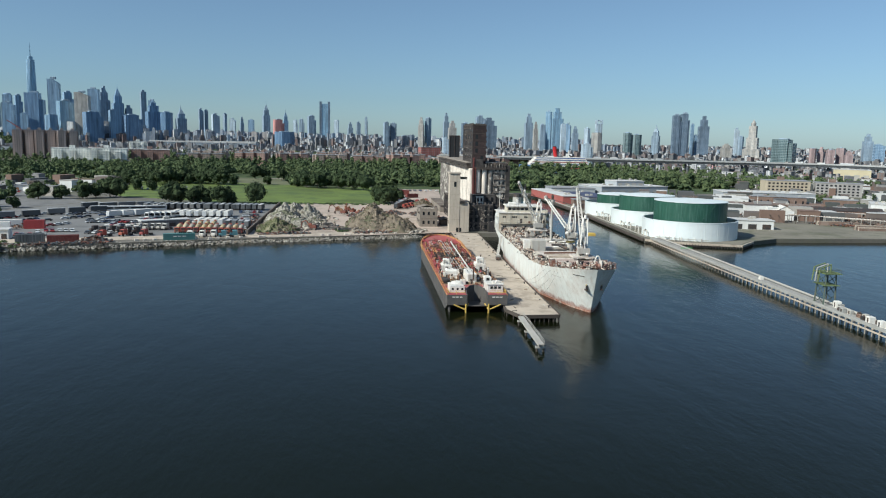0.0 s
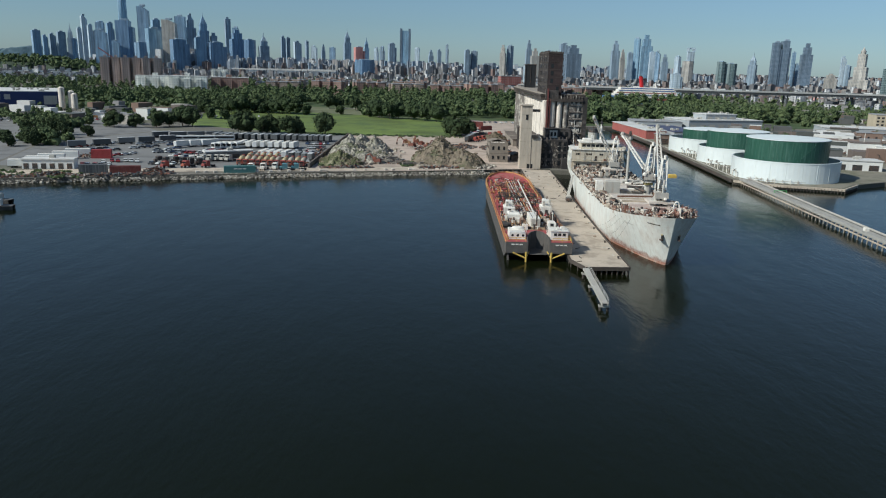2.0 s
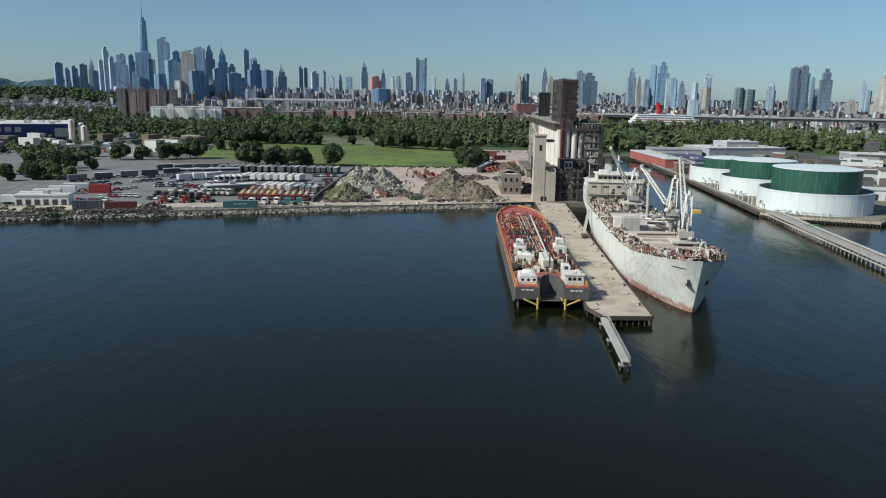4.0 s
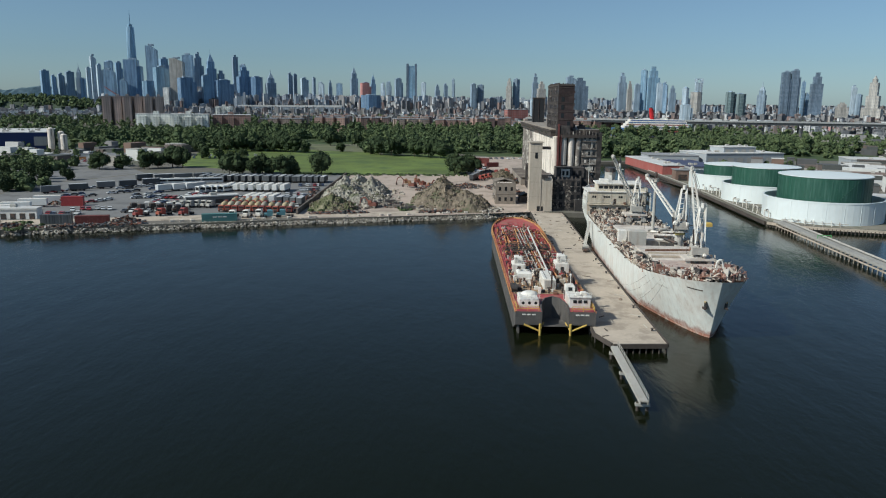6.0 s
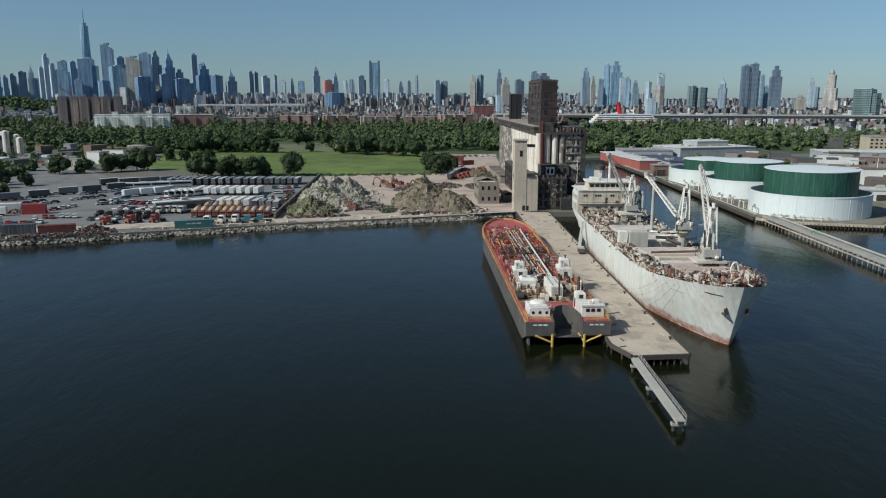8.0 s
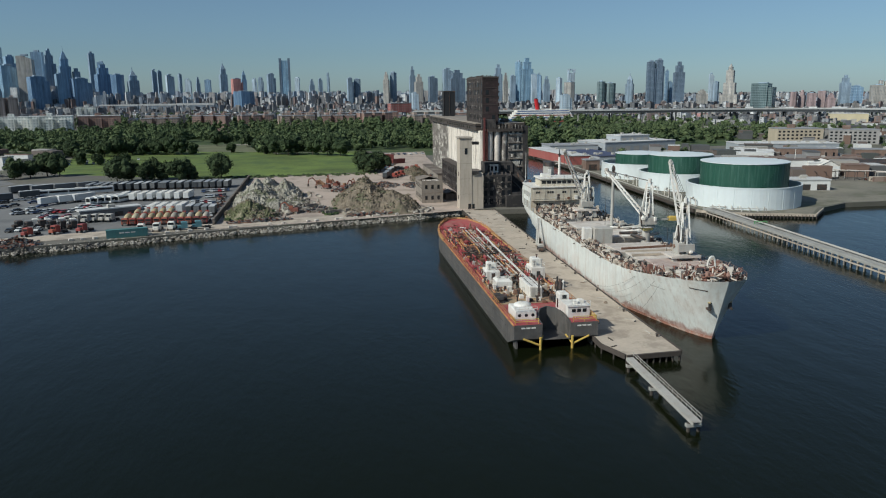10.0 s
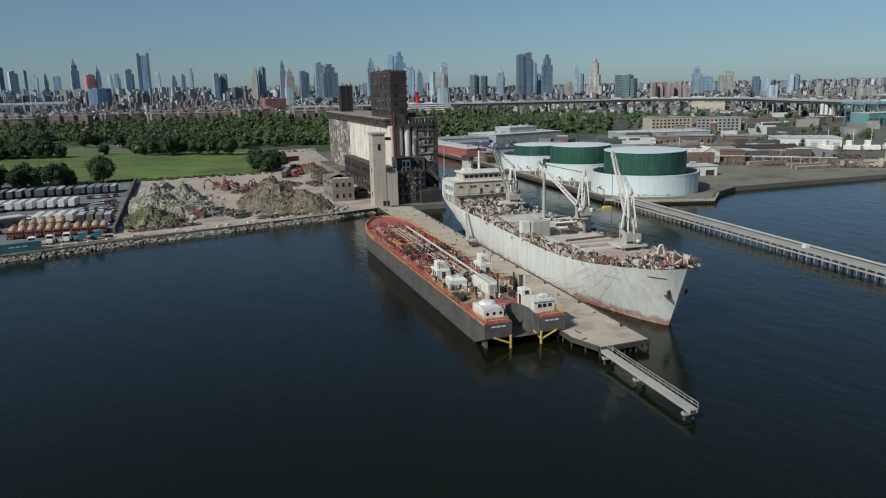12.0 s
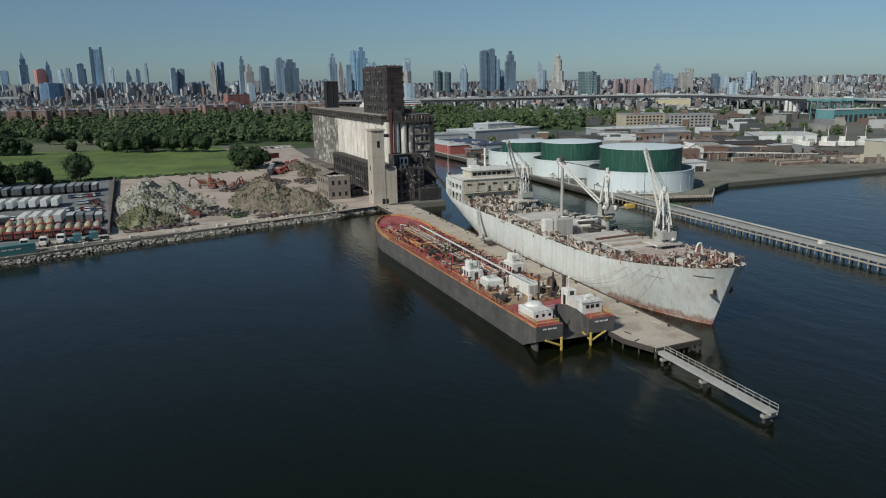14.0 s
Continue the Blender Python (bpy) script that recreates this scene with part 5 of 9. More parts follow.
    part("quay_shed", G().box(8.0, -20.0, 0, 17.6, -17.9, 5.2).box(10.7, -17.8, 0, 17.0, -9.2, 6.2), SOOT_SHADE, work)
    w2 = G().box(-0.7, -0.06, -1.1, 0.7, 0.06, 1.1).mesh("window_opening", WINDOW_DARK)
    for z in (2.6, 6.2, 9.6, 12.2):
        for k in range(5):
            if rnd.random() < 0.8:
                part("window_opening", w2, WINDOW_DARK, work).matrix_basis = pose(-0.9 + 2.6 * k, -18.02, z)
    for k in range(4):
        part("window_opening", w2, WINDOW_DARK, work).matrix_basis = pose(3.0 + 2.8 * k, -9.02, 16.2)
    panel = part("plaster_panel", G().box(2.9, -9.12, 14.2, 6.8, -9.02, 17.9), CONC, work, "white plaster panel round two windows")
    for x in (3.9, 5.7):
        part("window_opening", G().box(x - 0.5, -9.18, 15.0, x + 0.5, -9.11, 17.0), WINDOW_DARK, panel)
    for k in range(90):
        x, z = rnd.uniform(-2.2, 10.2), rnd.uniform(0.6, 13.4)
        part("plaster_patch", G().box(x - rnd.uniform(0.08, 0.4), -18.1 + 0.05 * k / 90, z, x + rnd.uniform(0.08, 0.5), -18.0, z + rnd.uniform(0.2, 1.1)), rnd.choice((SOOT_SHADE, CONC_DARK, CONC_DARK, CONC_PEEL, RUIN_GREY)), work)
    for k in range(7):
        x = -2.0 + 2.0 * k
        part("roof_stump", G().box(x, -17.8, 14.0, x + rnd.uniform(0.3, 1.0), -17.2, 14.0 + rnd.uniform(0.3, 1.8)), rnd.choice((SOOT_SHADE, CONC_DARK)), work)
    part("conveyor", G().beam((13.0, -2.0, 19.0), (21.5, -20.0, 3.0), 1.0, 1.0).beam((12.0, -5.0, 12.0), (16.0, -17.0, 6.5), 0.6, 0.6), STEEL_DARK, t)
    # dark lower storey along the pale bins
    pod = part("podium", G().box(-4.0, 3.0, 0, 1.6, 80.0, 13.0), GREY_BRICK, t, "dark brick lower storey along the bins")
    part("podium_roof", G().box(-4.4, 2.6, 13.0, 1.7, 80.4, 13.4), EAVE, pod)
    w = G().box(-0.08, -1.15, -1.15, 0.08, 1.15, 1.15).mesh("window_opening", WINDOW_DARK)
    pier = G().box(-0.3, -0.3, 0, 0.0, 0.3, 13.0).mesh("wall_pier", GREY_BRICK)
    for k in range(22):
        part("wall_pier", pier, GREY_BRICK, pod).matrix_basis = pose(-4.0, 4.0 + 3.6 * k, 0)
        for z in (2.2, 6.0, 9.9):
            if k < 21 and rnd.random() < 0.9:
                part("window_opening", w, WINDOW_DARK, pod).matrix_basis = pose(-4.0, 5.8 + 3.6 * k, z)
    for k in range(30):
        y, z = rnd.uniform(5, 78), rnd.choice((0.4, 0.8, 4.0))
        part("plaster_patch", G().box(-4.06, y, z, -4.0, y + rnd.uniform(0.5, 1.6), z + rnd.uniform(0.5, 1.4)), rnd.choice((CONC_PEEL, CONC)), pod)
    part("lean_to", G().box(-6.2, 84.0, 0, 0.2, TL - 2, 4.2), RUIN_GREY, t, "low grey lean-to below the stained bins")
    part("lean_to_roof", G().box(-6.6, 83.6, 4.2, 0.4, TL - 1.6, 4.6), CONC_DARK, t)
    # roof tower
    tower = part("headhouse", G().box(1.7, 1.0, 35.5, 8.9, 38.0, 55.2), GREY_BRICK, t, "dark brick roof tower with empty windows")
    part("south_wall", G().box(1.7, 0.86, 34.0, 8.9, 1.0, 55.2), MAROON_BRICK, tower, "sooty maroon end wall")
    part("parapet", G().box(1.5, 0.7, 55.2, 9.1, 1.2, 56.0).box(1.5, 37.8, 55.2, 9.1, 38.3, 55.8).box(1.5, 1.2, 55.2, 2.0, 37.8, 55.9).box(8.6, 1.2, 55.2, 9.1, 37.8, 55.9), EAVE, tower)
    tw = G().box(-0.07, -0.62, -1.05, 0.07, 0.62, 1.05).mesh("window_opening", WINDOW_DARK)
    for z in (38.0, 41.8, 45.6, 49.2, 52.6):
        for k in range(13):
            if rnd.random() < 0.88:
                part("window_opening", tw, WINDOW_DARK, tower).matrix_basis = pose(1.70, 2.9 + 2.75 * k, z)
            if rnd.random() < 0.3:
                y = 2.9 + 2.75 * k
                part("lintel", G().box(1.6, y - 0.9, z + 1.1, 1.72, y + 0.9, z + 1.5), CONC_PEEL, tower)
        for k in range(2):
            if rnd.random() < 0.7:
                part("window_opening", w2, WINDOW_DARK, tower).matrix_basis = pose(3.8 + 3.0 * k, 0.84, z)
        part("string_course", G().box(1.58, 0.74, z + 1.75, 9.02, 38.12, z + 1.98), EAVE, tower)
    for k in range(10):
        y = 1.2 + 4.0 * k
        part("wall_pier", G().box(1.5, y - 0.3, 35.5, 1.7, y + 0.3, 55.2), GREY_BRICK, tower)
    for k in range(26):
        y, z = rnd.uniform(2, 36), rnd.uniform(36, 54)
        part("plaster_patch", G().box(1.62, y, z, 1.7, y + rnd.uniform(0.4, 1.4), z + rnd.uniform(0.4, 1.6)), rnd.choice((CONC_PEEL, EAVE, CONC_DARK)), tower)
    for k in range(26):
        if k < 18:
            x, y = 1.52, 1.4 + 2.0 * k
        else:
            x, y = 1.7 + 0.85 * (k - 18), 0.75
        part("broken_brickwork", G().box(x, y, 55.9, x + 0.45, y + rnd.uniform(0.4, 1.3), 55.9 + rnd.uniform(0.1, 0.8)), EAVE, tower)
    for k in range(6):
        z = 37 + 3 * k
        part("broken_edge", G().box(8.9, 0.9, z, 9.0 + rnd.uniform(0.1, 0.5), 1.3, z + rnd.uniform(0.6, 1.8)), MAROON_BRICK, tower)
    part("bulkhead", G().box(1.0, -1.4, 33.2, 7.4, 1.0, 37.2), SOOT_SHADE, t, "sooty block below the roof tower")
    for k in range(8):
        x, y = rnd.uniform(11, TW - 3), rnd.uniform(6, 60)
        part("roof_machine", G().chamfer(x - 0.9, y - 0.9, 35.5, x + 0.9, y + 0.9, 36.4 + rnd.random(), 0.1), STEEL_DARK, t)
    far_tower = part("end_tower", G().box(3.6, 120, 35.5, 10.4, 127, 50.0), BLACK_TOWER, t, "black roof tower")
    part("end_tower_frame", G().box(3.4, 119.8, 50.0, 10.6, 127.2, 50.6), STEEL_DARK, far_tower)
    for x in (3.5, 6.9, 10.3):
        part("end_tower_post", G().box(x - 0.15, 119.75, 35.5, x + 0.15, 119.98, 50.0), STEEL_DARK, far_tower)
    # beige stair tower in front, with the lower wing beside it
    st = part("stair_tower", G().box(-12.8, -21.1, 0, -7.6, -14.2, 30.2), CONC_TOWER, t, "plain beige concrete tower with one window")
    part("tower_cap", G().box(-13.3, -21.6, 30.2, -7.1, -13.7, 30.7), CONC_TOWER, st)
    part("tower_window", G().box(-10.7, -21.16, 23.4, -9.5, -21.05, 26.0), WINDOW_DARK, st)
    for z in (4, 14):
        part("tower_window", G().box(-12.86, -18.2, z, -12.75, -17.2, z + 1.8), WINDOW_DARK, st)
    for z in (6.5, 13.0, 19.5, 26.0):
        part("pour_joint", G().box(-12.82, -21.12, z, -7.58, -14.2, z + 0.08), RUIN_GREY, st)
    part("tower_wing", G().prism([(-7.6, -20.9), (-2.5, -20.9), (-2.5, -15.0), (-7.6, -15.0)], 0, 14.2).prism([(-7.6, -20.9), (-2.5, -20.9), (-2.5, -15.0), (-7.6, -15.0)], 14.2, 15.4, bottom=False, inset=0.16), CONC_TOWER, st)
    part("wing_balcony", G().box(-7.5, -21.6, 14.9, -4.6, -20.0, 16.2), SOOT_SHADE, st)
    part("door_opening", G().box(-9.2, -21.18, 0.1, -7.9, -21.05, 2.3).box(-7.4, -20.98, 0.1, -6.4, -20.86, 2.2), WINDOW_DARK, st)
    part("link_bridge", G().box(-8.8, -14.2, 27.0, -3.0, -11.5, 28.2).box(-5.4, -12.0, 12.0, -1.0, 0.5, 15.2), CONC_DARK, st)
    return t


build_terminal()


def build_hut():
    hut = thing("ruined_hut", "roofless two-storey concrete hut with empty windows", "building", pose(10.6, 196.3, 2.0, 0, 0, -2))
    W, D, H = 9.6, 23.0, 10.0
    rnd = random.Random(71)
    for x0, y0, x1, y1, h in ((0, 0, W, 0.4, H), (0, D - 0.4, W, D, H - 0.6), (0, 0.4, 0.4, D - 0.4, H - 0.4), (W - 0.4, 0.4, W, D - 0.4, H - 0.6)):
        part("wall", G().box(x0, y0, 0, x1, y1, h), RUIN_GREY, hut)
    part("floor", G().box(0.4, 0.4, 4.8, W - 0.4, D - 0.4, 5.1), CONC_DARK, hut)
    part("sill_band", G().box(-0.12, -0.12, 4.7, W + 0.12, -0.003, 5.05), RUIN_GREY, hut)
    for k in range(14):
        x = 0.7 * k
        part("broken_parapet", G().box(x, 0.0, H, x + rnd.uniform(0.2, 0.6), 0.4, H + rnd.uniform(0.1, 0.8)), RUIN_GREY, hut)
    part("roof", G().loft([[(-0.6, y, H - 0.4), (W * 0.5, y, H + 1.6 - 0.05 * y), (W + 0.6, y, H - 0.8)] for y in (8, 14, D + 0.4)]), mat("dusty_felt_roof", (0.20, 0.165, 0.135), 0.92, var=0.35, patch=((0.33, 0.28, 0.23), 0.6, 0.2)), hut, "sagging remains of the roof")
    part("roof_slab", G().box(1.0, 2.0, H - 0.3, W - 1.5, 7.0, H - 0.1), CONC, hut, "bleached roof slab")
    w = G().box(-0.55, -0.06, -0.9, 0.55, 0.06, 0.9).mesh("window_opening", WINDOW_DARK)
    for z in (2.4, 7.3):
        for k in range(3):
            part("window_opening", w, WINDOW_DARK, hut).matrix_basis = pose(2.0 + 2.8 * k, -0.03, z)
        for k in range(6):
            part("window_opening", w, WINDOW_DARK, hut).matrix_basis = pose(-0.03, 2.4 + 3.4 * k, z, 0, 0, 90)
    shed = thing("low_shed", "low dark shed behind the hut", "shed", pose(23, 202, 2.0, 0, 0, -2))
    part("wall", G().box(0, 0, 0, 5, 9, 3.2), CONC_DARK, shed)
    part("roof", G().loft([[(-0.3, y, 3.2), (2.5, y, 4.4), (5.3, y, 3.2)] for y in (-0.3, 9.3)], caps=False), STEEL_DARK, shed)


build_hut()

# ---- storage tanks, jetty and the quay beyond ----
def build_tank(x, y, r, h, ri, hi, rust=False):
    t = thing("storage_tank", "round green oil tank inside a white steel ring wall", "tank", pose(x, y, 2.0), "storage tanks on the quay")
    n = 64
    a = [2 * math.pi * k / n for k in range(n)]
    ring = lambda rr, z: [(rr * math.cos(u), rr * math.sin(u), z) for u in a]
    part("ring_wall", G().loft([ring(r, 0), ring(r, h), ring(r - 0.5, h), ring(r - 0.5, 0)], close=True), TANK_WHITE, t, "white outer ring wall", smooth=False)
    part("ring_rim", G().loft([ring(r + 0.12, h - 0.5), ring(r + 0.12, h + 0.06), ring(r - 0.6, h + 0.06), ring(r - 0.6, h - 0.5)], close=True), TANK_WHITE, t)
    part("inner_floor", G().add(ring(r - 0.5, 0.3), [tuple(range(n))]), CONC_DARK, t)
    part("shell", G().loft([ring(ri, 0.3), ring(ri, hi)], close=True), TANK_GREEN, t, "dark green steel tank shell", smooth=True)
    st = G()
    for k in range(56):
        u = 2 * math.pi * k / 56
        st.box(-0.06, -0.15, 0, 0.06, 0.15, hi - 0.3, pose(ri * math.cos(u), ri * math.sin(u), 0.3, 0, 0, math.degrees(u)))
    part("shell_seams", st, TANK_GREEN, t)
    part("roof", G().loft([ring(ri + 0.25, hi), ring(ri + 0.25, hi + 0.3), ring(ri * 0.5, hi + 1.0), ring(0.2, hi + 1.3)], close=True), TANK_WHITE, t, "white shallow cone roof", smooth=False)
    lad = G()
    for k in range(24):
        u = -2.2 + 0.9 * k / 24
        lad.box(-0.5, -0.15, 0, 0.5, 0.15, 0.12, pose((ri + 0.5) * math.cos(u), (ri + 0.5) * math.sin(u), 0.5 + (hi - 0.5) * k / 24, 0, 0, math.degrees(u)))
    part("spiral_stair", lad, TANK_GREEN, t)
    seam = G()
    for k in range(22):
        u = 2 * math.pi * k / 22
        seam.box(-0.05, -0.05, 0, 0.05, 0.05, h, pose((r + 0.02) * math.cos(u), (r + 0.02) * math.sin(u), 0))
    part("ring_seams", seam, TANK_WHITE, t)
    return t


build_tank(149.5, 162.0, 24.0, 9.2, 18.4, 18.4)
build_tank(151.0, 220.5, 20.5, 8.6, 16.0, 17.0)
build_tank(155.0, 275.0, 22.0, 8.6, 14.0, 13.6)


def jx(y):
    return 103.4 + (y + 37.8) * 0.0955


def build_jetty():
    rnd = random.Random(6)
    j = thing("jetty", "long narrow concrete jetty on rows of timber piles", "pier", kind="structure")
    part("deck", G().prism([(jx(-90), -90), (jx(-90) + 5.2, -90.5), (jx(146) + 5.2, 145.5), (jx(146), 146)], 2.3, 2.9), JETTY_GREY, j)
    part("kerb", G().beam((jx(-90) + 0.3, -90, 3.05), (jx(146) + 0.3, 146, 3.05), 0.4, 0.35), JETTY_GREY, j)
    part("kerb", G().beam((jx(-90) + 4.9, -90, 3.05), (jx(146) + 4.9, 146, 3.05), 0.4, 0.35), QUAY, j)
    part("waling", G().beam((jx(-90) - 0.2, -90, 1.5), (jx(146) - 0.2, 146, 1.5), 0.3, 0.4), QUAY, j)
    part("pipeline", G().rod((jx(-20) + 3.9, -20, 3.5), (jx(146) + 3.9, 146, 3.5), 0.22, 8), STEEL_GREY, j)
    part("pipeline", G().rod((jx(-20) + 3.3, -20, 3.45), (jx(146) + 3.3, 146, 3.45), 0.16, 8), STEEL_GREY, j)
    pile = G().cyl(0, 0, -2.5, 2.4, 0.19, 8).mesh("pile", mat("weathered_pile", (0.30, 0.26, 0.21), 0.9, var=0.3))
    cap = G().box(-0.25, -0.18, 2.0, 5.4, 0.18, 2.35).mesh("pile_cap", QUAY)
    for k in range(78):
        y = -89 + 3.0 * k
        part("pile_cap", cap, QUAY, j).matrix_basis = pose(jx(y), y, 0, 0, 0, -5.4)
        part("pile", pile, QUAY, j).matrix_basis = pose(jx(y) - 0.1, y, 0, 0, rnd.uniform(-2, 2))
        part("pile", pile, QUAY, j).matrix_basis = pose(jx(y) + 5.0, y, 0, 0, rnd.uniform(-2, 2))
    GANTRY_GREEN = mat("dark_green_steel", (0.075, 0.105, 0.085), 0.7, var=0.4, patch=((0.16, 0.13, 0.08), 0.6, 0.6))
    GANTRY_MOSS = mat("mossy_green_paint", (0.15, 0.19, 0.075), 0.8, var=0.4)
    # loading gantry
    gt = thing("loading_gantry", "green-topped steel loading gantry on the jetty", "gantry", pose(jx(-5.3) + 2.4, -5.3, 2.9, 0, 0, -5))
    for x in (-1.8, 1.8):
        for y in (-2.4, 2.4):
            part("leg", G().beam((x, y, 0), (x * 0.85, y * 0.85, 9.5), 0.35, 0.35), GANTRY_GREEN, gt)
    br = G()
    for x in (-1.7, 1.7):
        for z in (0.3, 3.2, 6.2):
            br.beam((x, -2.3, z), (x, 2.2, z + 2.8), 0.14, 0.14).beam((x, 2.3, z), (x, -2.2, z + 2.8), 0.14, 0.14)
    part("brace", br, GANTRY_GREEN, gt)
    part("platform", G().box(-2.6, -3.4, 9.5, 2.6, 3.4, 9.75).box(-2.4, -3.2, 6.0, 2.4, 3.2, 6.15), GANTRY_MOSS, gt)
    rl = G()
    for h in (0.5, 1.0):
        rl.line([(-2.5, -3.3, 9.75 + h), (2.5, -3.3, 9.75 + h), (2.5, 3.3, 9.75 + h), (-2.5, 3.3, 9.75 + h), (-2.5, -3.3, 9.75 + h)], 0.05, 4)
    part("railing", rl, GANTRY_GREEN, gt)
    for y in (-1.6, 0, 1.6):
        part("loading_arm", G().line([(0, y, 9.7), (0, y, 12.2), (-3.2, y, 11.0), (-3.6, y, 7.0)], 0.18, 6), GANTRY_MOSS if y else STEEL_GREY, gt)
    # small huts, drums and boxes along the jetty head
    rnd = random.Random(40)
    kinds = ((0.8, 1.9, PAINT_WHITE, "small white equipment hut on the jetty"), (0.55, 1.2, STEEL_GREY, "grey equipment box on the jetty"), (0.45, 0.9, STEEL_RUST, "rusty equipment box on the jetty"), (0.6, 1.4, JETTY_GREY, "pale concrete block on the jetty"), (0.4, 1.1, STEEL_DARK, "dark equipment box on the jetty"))
    for k in range(26):
        y = -10 - 1.7 * k + rnd.uniform(-0.5, 0.5)
        sx, h, m, lab = kinds[(k * 3 + k // 4) % 5]
        hut = thing("equipment_hut" if h > 1.5 else "equipment_box", lab, "hut" if h > 1.5 else "box", pose(jx(y) + rnd.choice((1.2, 2.4, 3.6)), y, 2.9, 0, 0, -5 + rnd.uniform(-8, 8)))
        part("body", G().chamfer(-sx, -sx * 1.2, 0, sx, sx * 1.2, h, 0.12), m, hut)
        part("door", G().box(-sx - 0.03, -0.3, 0.1, -sx + 0.01, 0.3, h * 0.8), STEEL_DARK, hut)
    box = thing("equipment_box", "white box on the jetty", "box", pose(jx(34) + 2.3, 34, 2.9, 0, 0, -5))
    part("body", G().chamfer(-0.6, -0.8, 0, 0.6, 0.8, 1.0, 0.1), PAINT_WHITE, box)
    g = thing("green_barrier", "green steel barrier frame across the jetty", "barrier", pose(jx(104) + 2.6, 104, 2.9, 0, 0, -5))
    part("frame", G().line([(-2.4, 0, 0), (-2.4, 0, 1.3), (2.4, 0, 1.3), (2.4, 0, 0)], 0.12, 6).line([(-2.4, 0, 0.7), (2.4, 0, 0.7)], 0.08, 5), mat("bright_green_paint", (0.10, 0.36, 0.12), 0.6), g)
    # sheet-piled dock edge round the first tank
    dk = thing("dock_edge", "dark timber-faced dock edge on piles", "quay", kind="structure")
    line = [(119.3, 148), (123.5, 139.5), (139.8, 132.5), (159, 125.5), (172.4, 138.7)]
    face = G()
    for (xa, ya), (xb, yb) in zip(line, line[1:]):
        face.beam((xa, ya - 0.3, 1.6), (xb, yb - 0.3, 1.6), 0.6, 1.1)
    part("cap_beam", face, QUAY, dk)
    pm = G().cyl(0, 0, -2.5, 1.6, 0.22, 7).mesh("pile", WOOD_PILE)
    for (xa, ya), (xb, yb) in zip(line, line[1:]):
        n = int(math.hypot(xb - xa, yb - ya) / 1.3)
        for k in range(n):
            part("pile", pm, WOOD_PILE, dk).matrix_basis = pose(xa + (xb - xa) * k / n, ya + (yb - ya) * k / n - 0.45, 0)
    for x0, y0, x1, y1 in ((119, 149, 132.6, 290), (132.6, 290, 141.6, 430)):
        part("bulkhead", G().beam((x0 - 0.2, y0, 1.4), (x1 - 0.2, y1, 1.4), 0.7, 1.4), WOOD_PILE, dk)
    part("quay_pipe", G().line([(121.5, 152, 2.6), (134.5, 288, 2.6), (140, 380, 2.6)], 0.3, 6), STEEL_GREY, dk)


build_jetty()


def build_pipework():
    """White pipe loops and valve stands on the quay strip before the tanks."""
    rnd = random.Random(33)
    for k in range(9):
        u = k / 8
        x, y = 124.5 + 13 * u, 158 + 118 * u
        p = thing("pipe_loop", "white pipe loop with valves beside the tanks", "pipework", pose(x, y, 2.05, 0, 0, -6), "quay pipework")
        h = rnd.uniform(2.0, 3.6)
        part("pipe", G().line([(0, 0, 0), (0, 0, h), (0, 5.5, h), (0, 5.5, 0)], 0.2, 7), PAINT_WHITE, p)
        part("pipe", G().line([(1.2, 1, 0), (1.2, 1, h * 0.7), (1.2, 7.5, h * 0.7), (4.5, 7.5, h * 0.7)], 0.16, 7), STEEL_GREY, p)
        part("valve", G().cyl(0, 2.5, h - 0.3, h + 0.6, 0.35, 8).rod((-0.6, 2.5, h + 0.6), (0.6, 2.5, h + 0.6), 0.08, 5), STEEL_DARK, p)
    for x, y, L in ((126, 146, 12), (131, 139.5, 16)):
        w = thing("pipe_manifold", "cluster of pale pipes at the jetty root", "pipework", pose(x, y, 2.05, 0, 0, -24), "quay pipework")
        for k in range(5):
            part("pipe", G().line([(L * k / 5, 0, 0), (L * k / 5, 0, 1.4 + 0.3 * (k % 2)), (L * k / 5, 4.5, 1.4 + 0.3 * (k % 2)), (L * k / 5, 4.5, 0)], 0.14, 6), PAINT_WHITE if k % 2 else STEEL_GREY, w)
        part("rack", G().box(-0.5, 2, 0.9, L, 2.3, 1.1), STEEL_GREY, w)


build_pipework()

# ---- vehicles ----
CAR_PAINT = mat("car_paint", (0.5, 0.5, 0.5), 0.3, var=0.06, bump=0.0, pal=[(0.72, 0.72, 0.70), (0.06, 0.06, 0.065), (0.45, 0.46, 0.47), (0.62, 0.62, 0.60), (0.30, 0.03, 0.03), (0.05, 0.08, 0.16), (0.22, 0.22, 0.23)])
TYRE = mat("tyre_rubber", (0.02, 0.02, 0.02), 0.9, var=0.2)
TRAILER_SIDE = mat("trailer_side", (0.08, 0.085, 0.09), 0.6, var=0.15, pal=[(0.05, 0.055, 0.06), (0.10, 0.105, 0.11), (0.16, 0.16, 0.16), (0.07, 0.075, 0.08)])
PALE_SIDE = mat("pale_trailer_side", (0.62, 0.62, 0.60), 0.55, var=0.1, pal=[(0.66, 0.66, 0.64), (0.50, 0.51, 0.52), (0.70, 0.69, 0.66)])
MIXER_RED = mat("mixer_red_paint", (0.28, 0.055, 0.04), 0.6, var=0.3, pal=[(0.28, 0.055, 0.04), (0.32, 0.09, 0.055), (0.22, 0.045, 0.04)])
TEAL_PAINT = mat("teal_truck_paint", (0.10, 0.22, 0.25), 0.6, var=0.2)
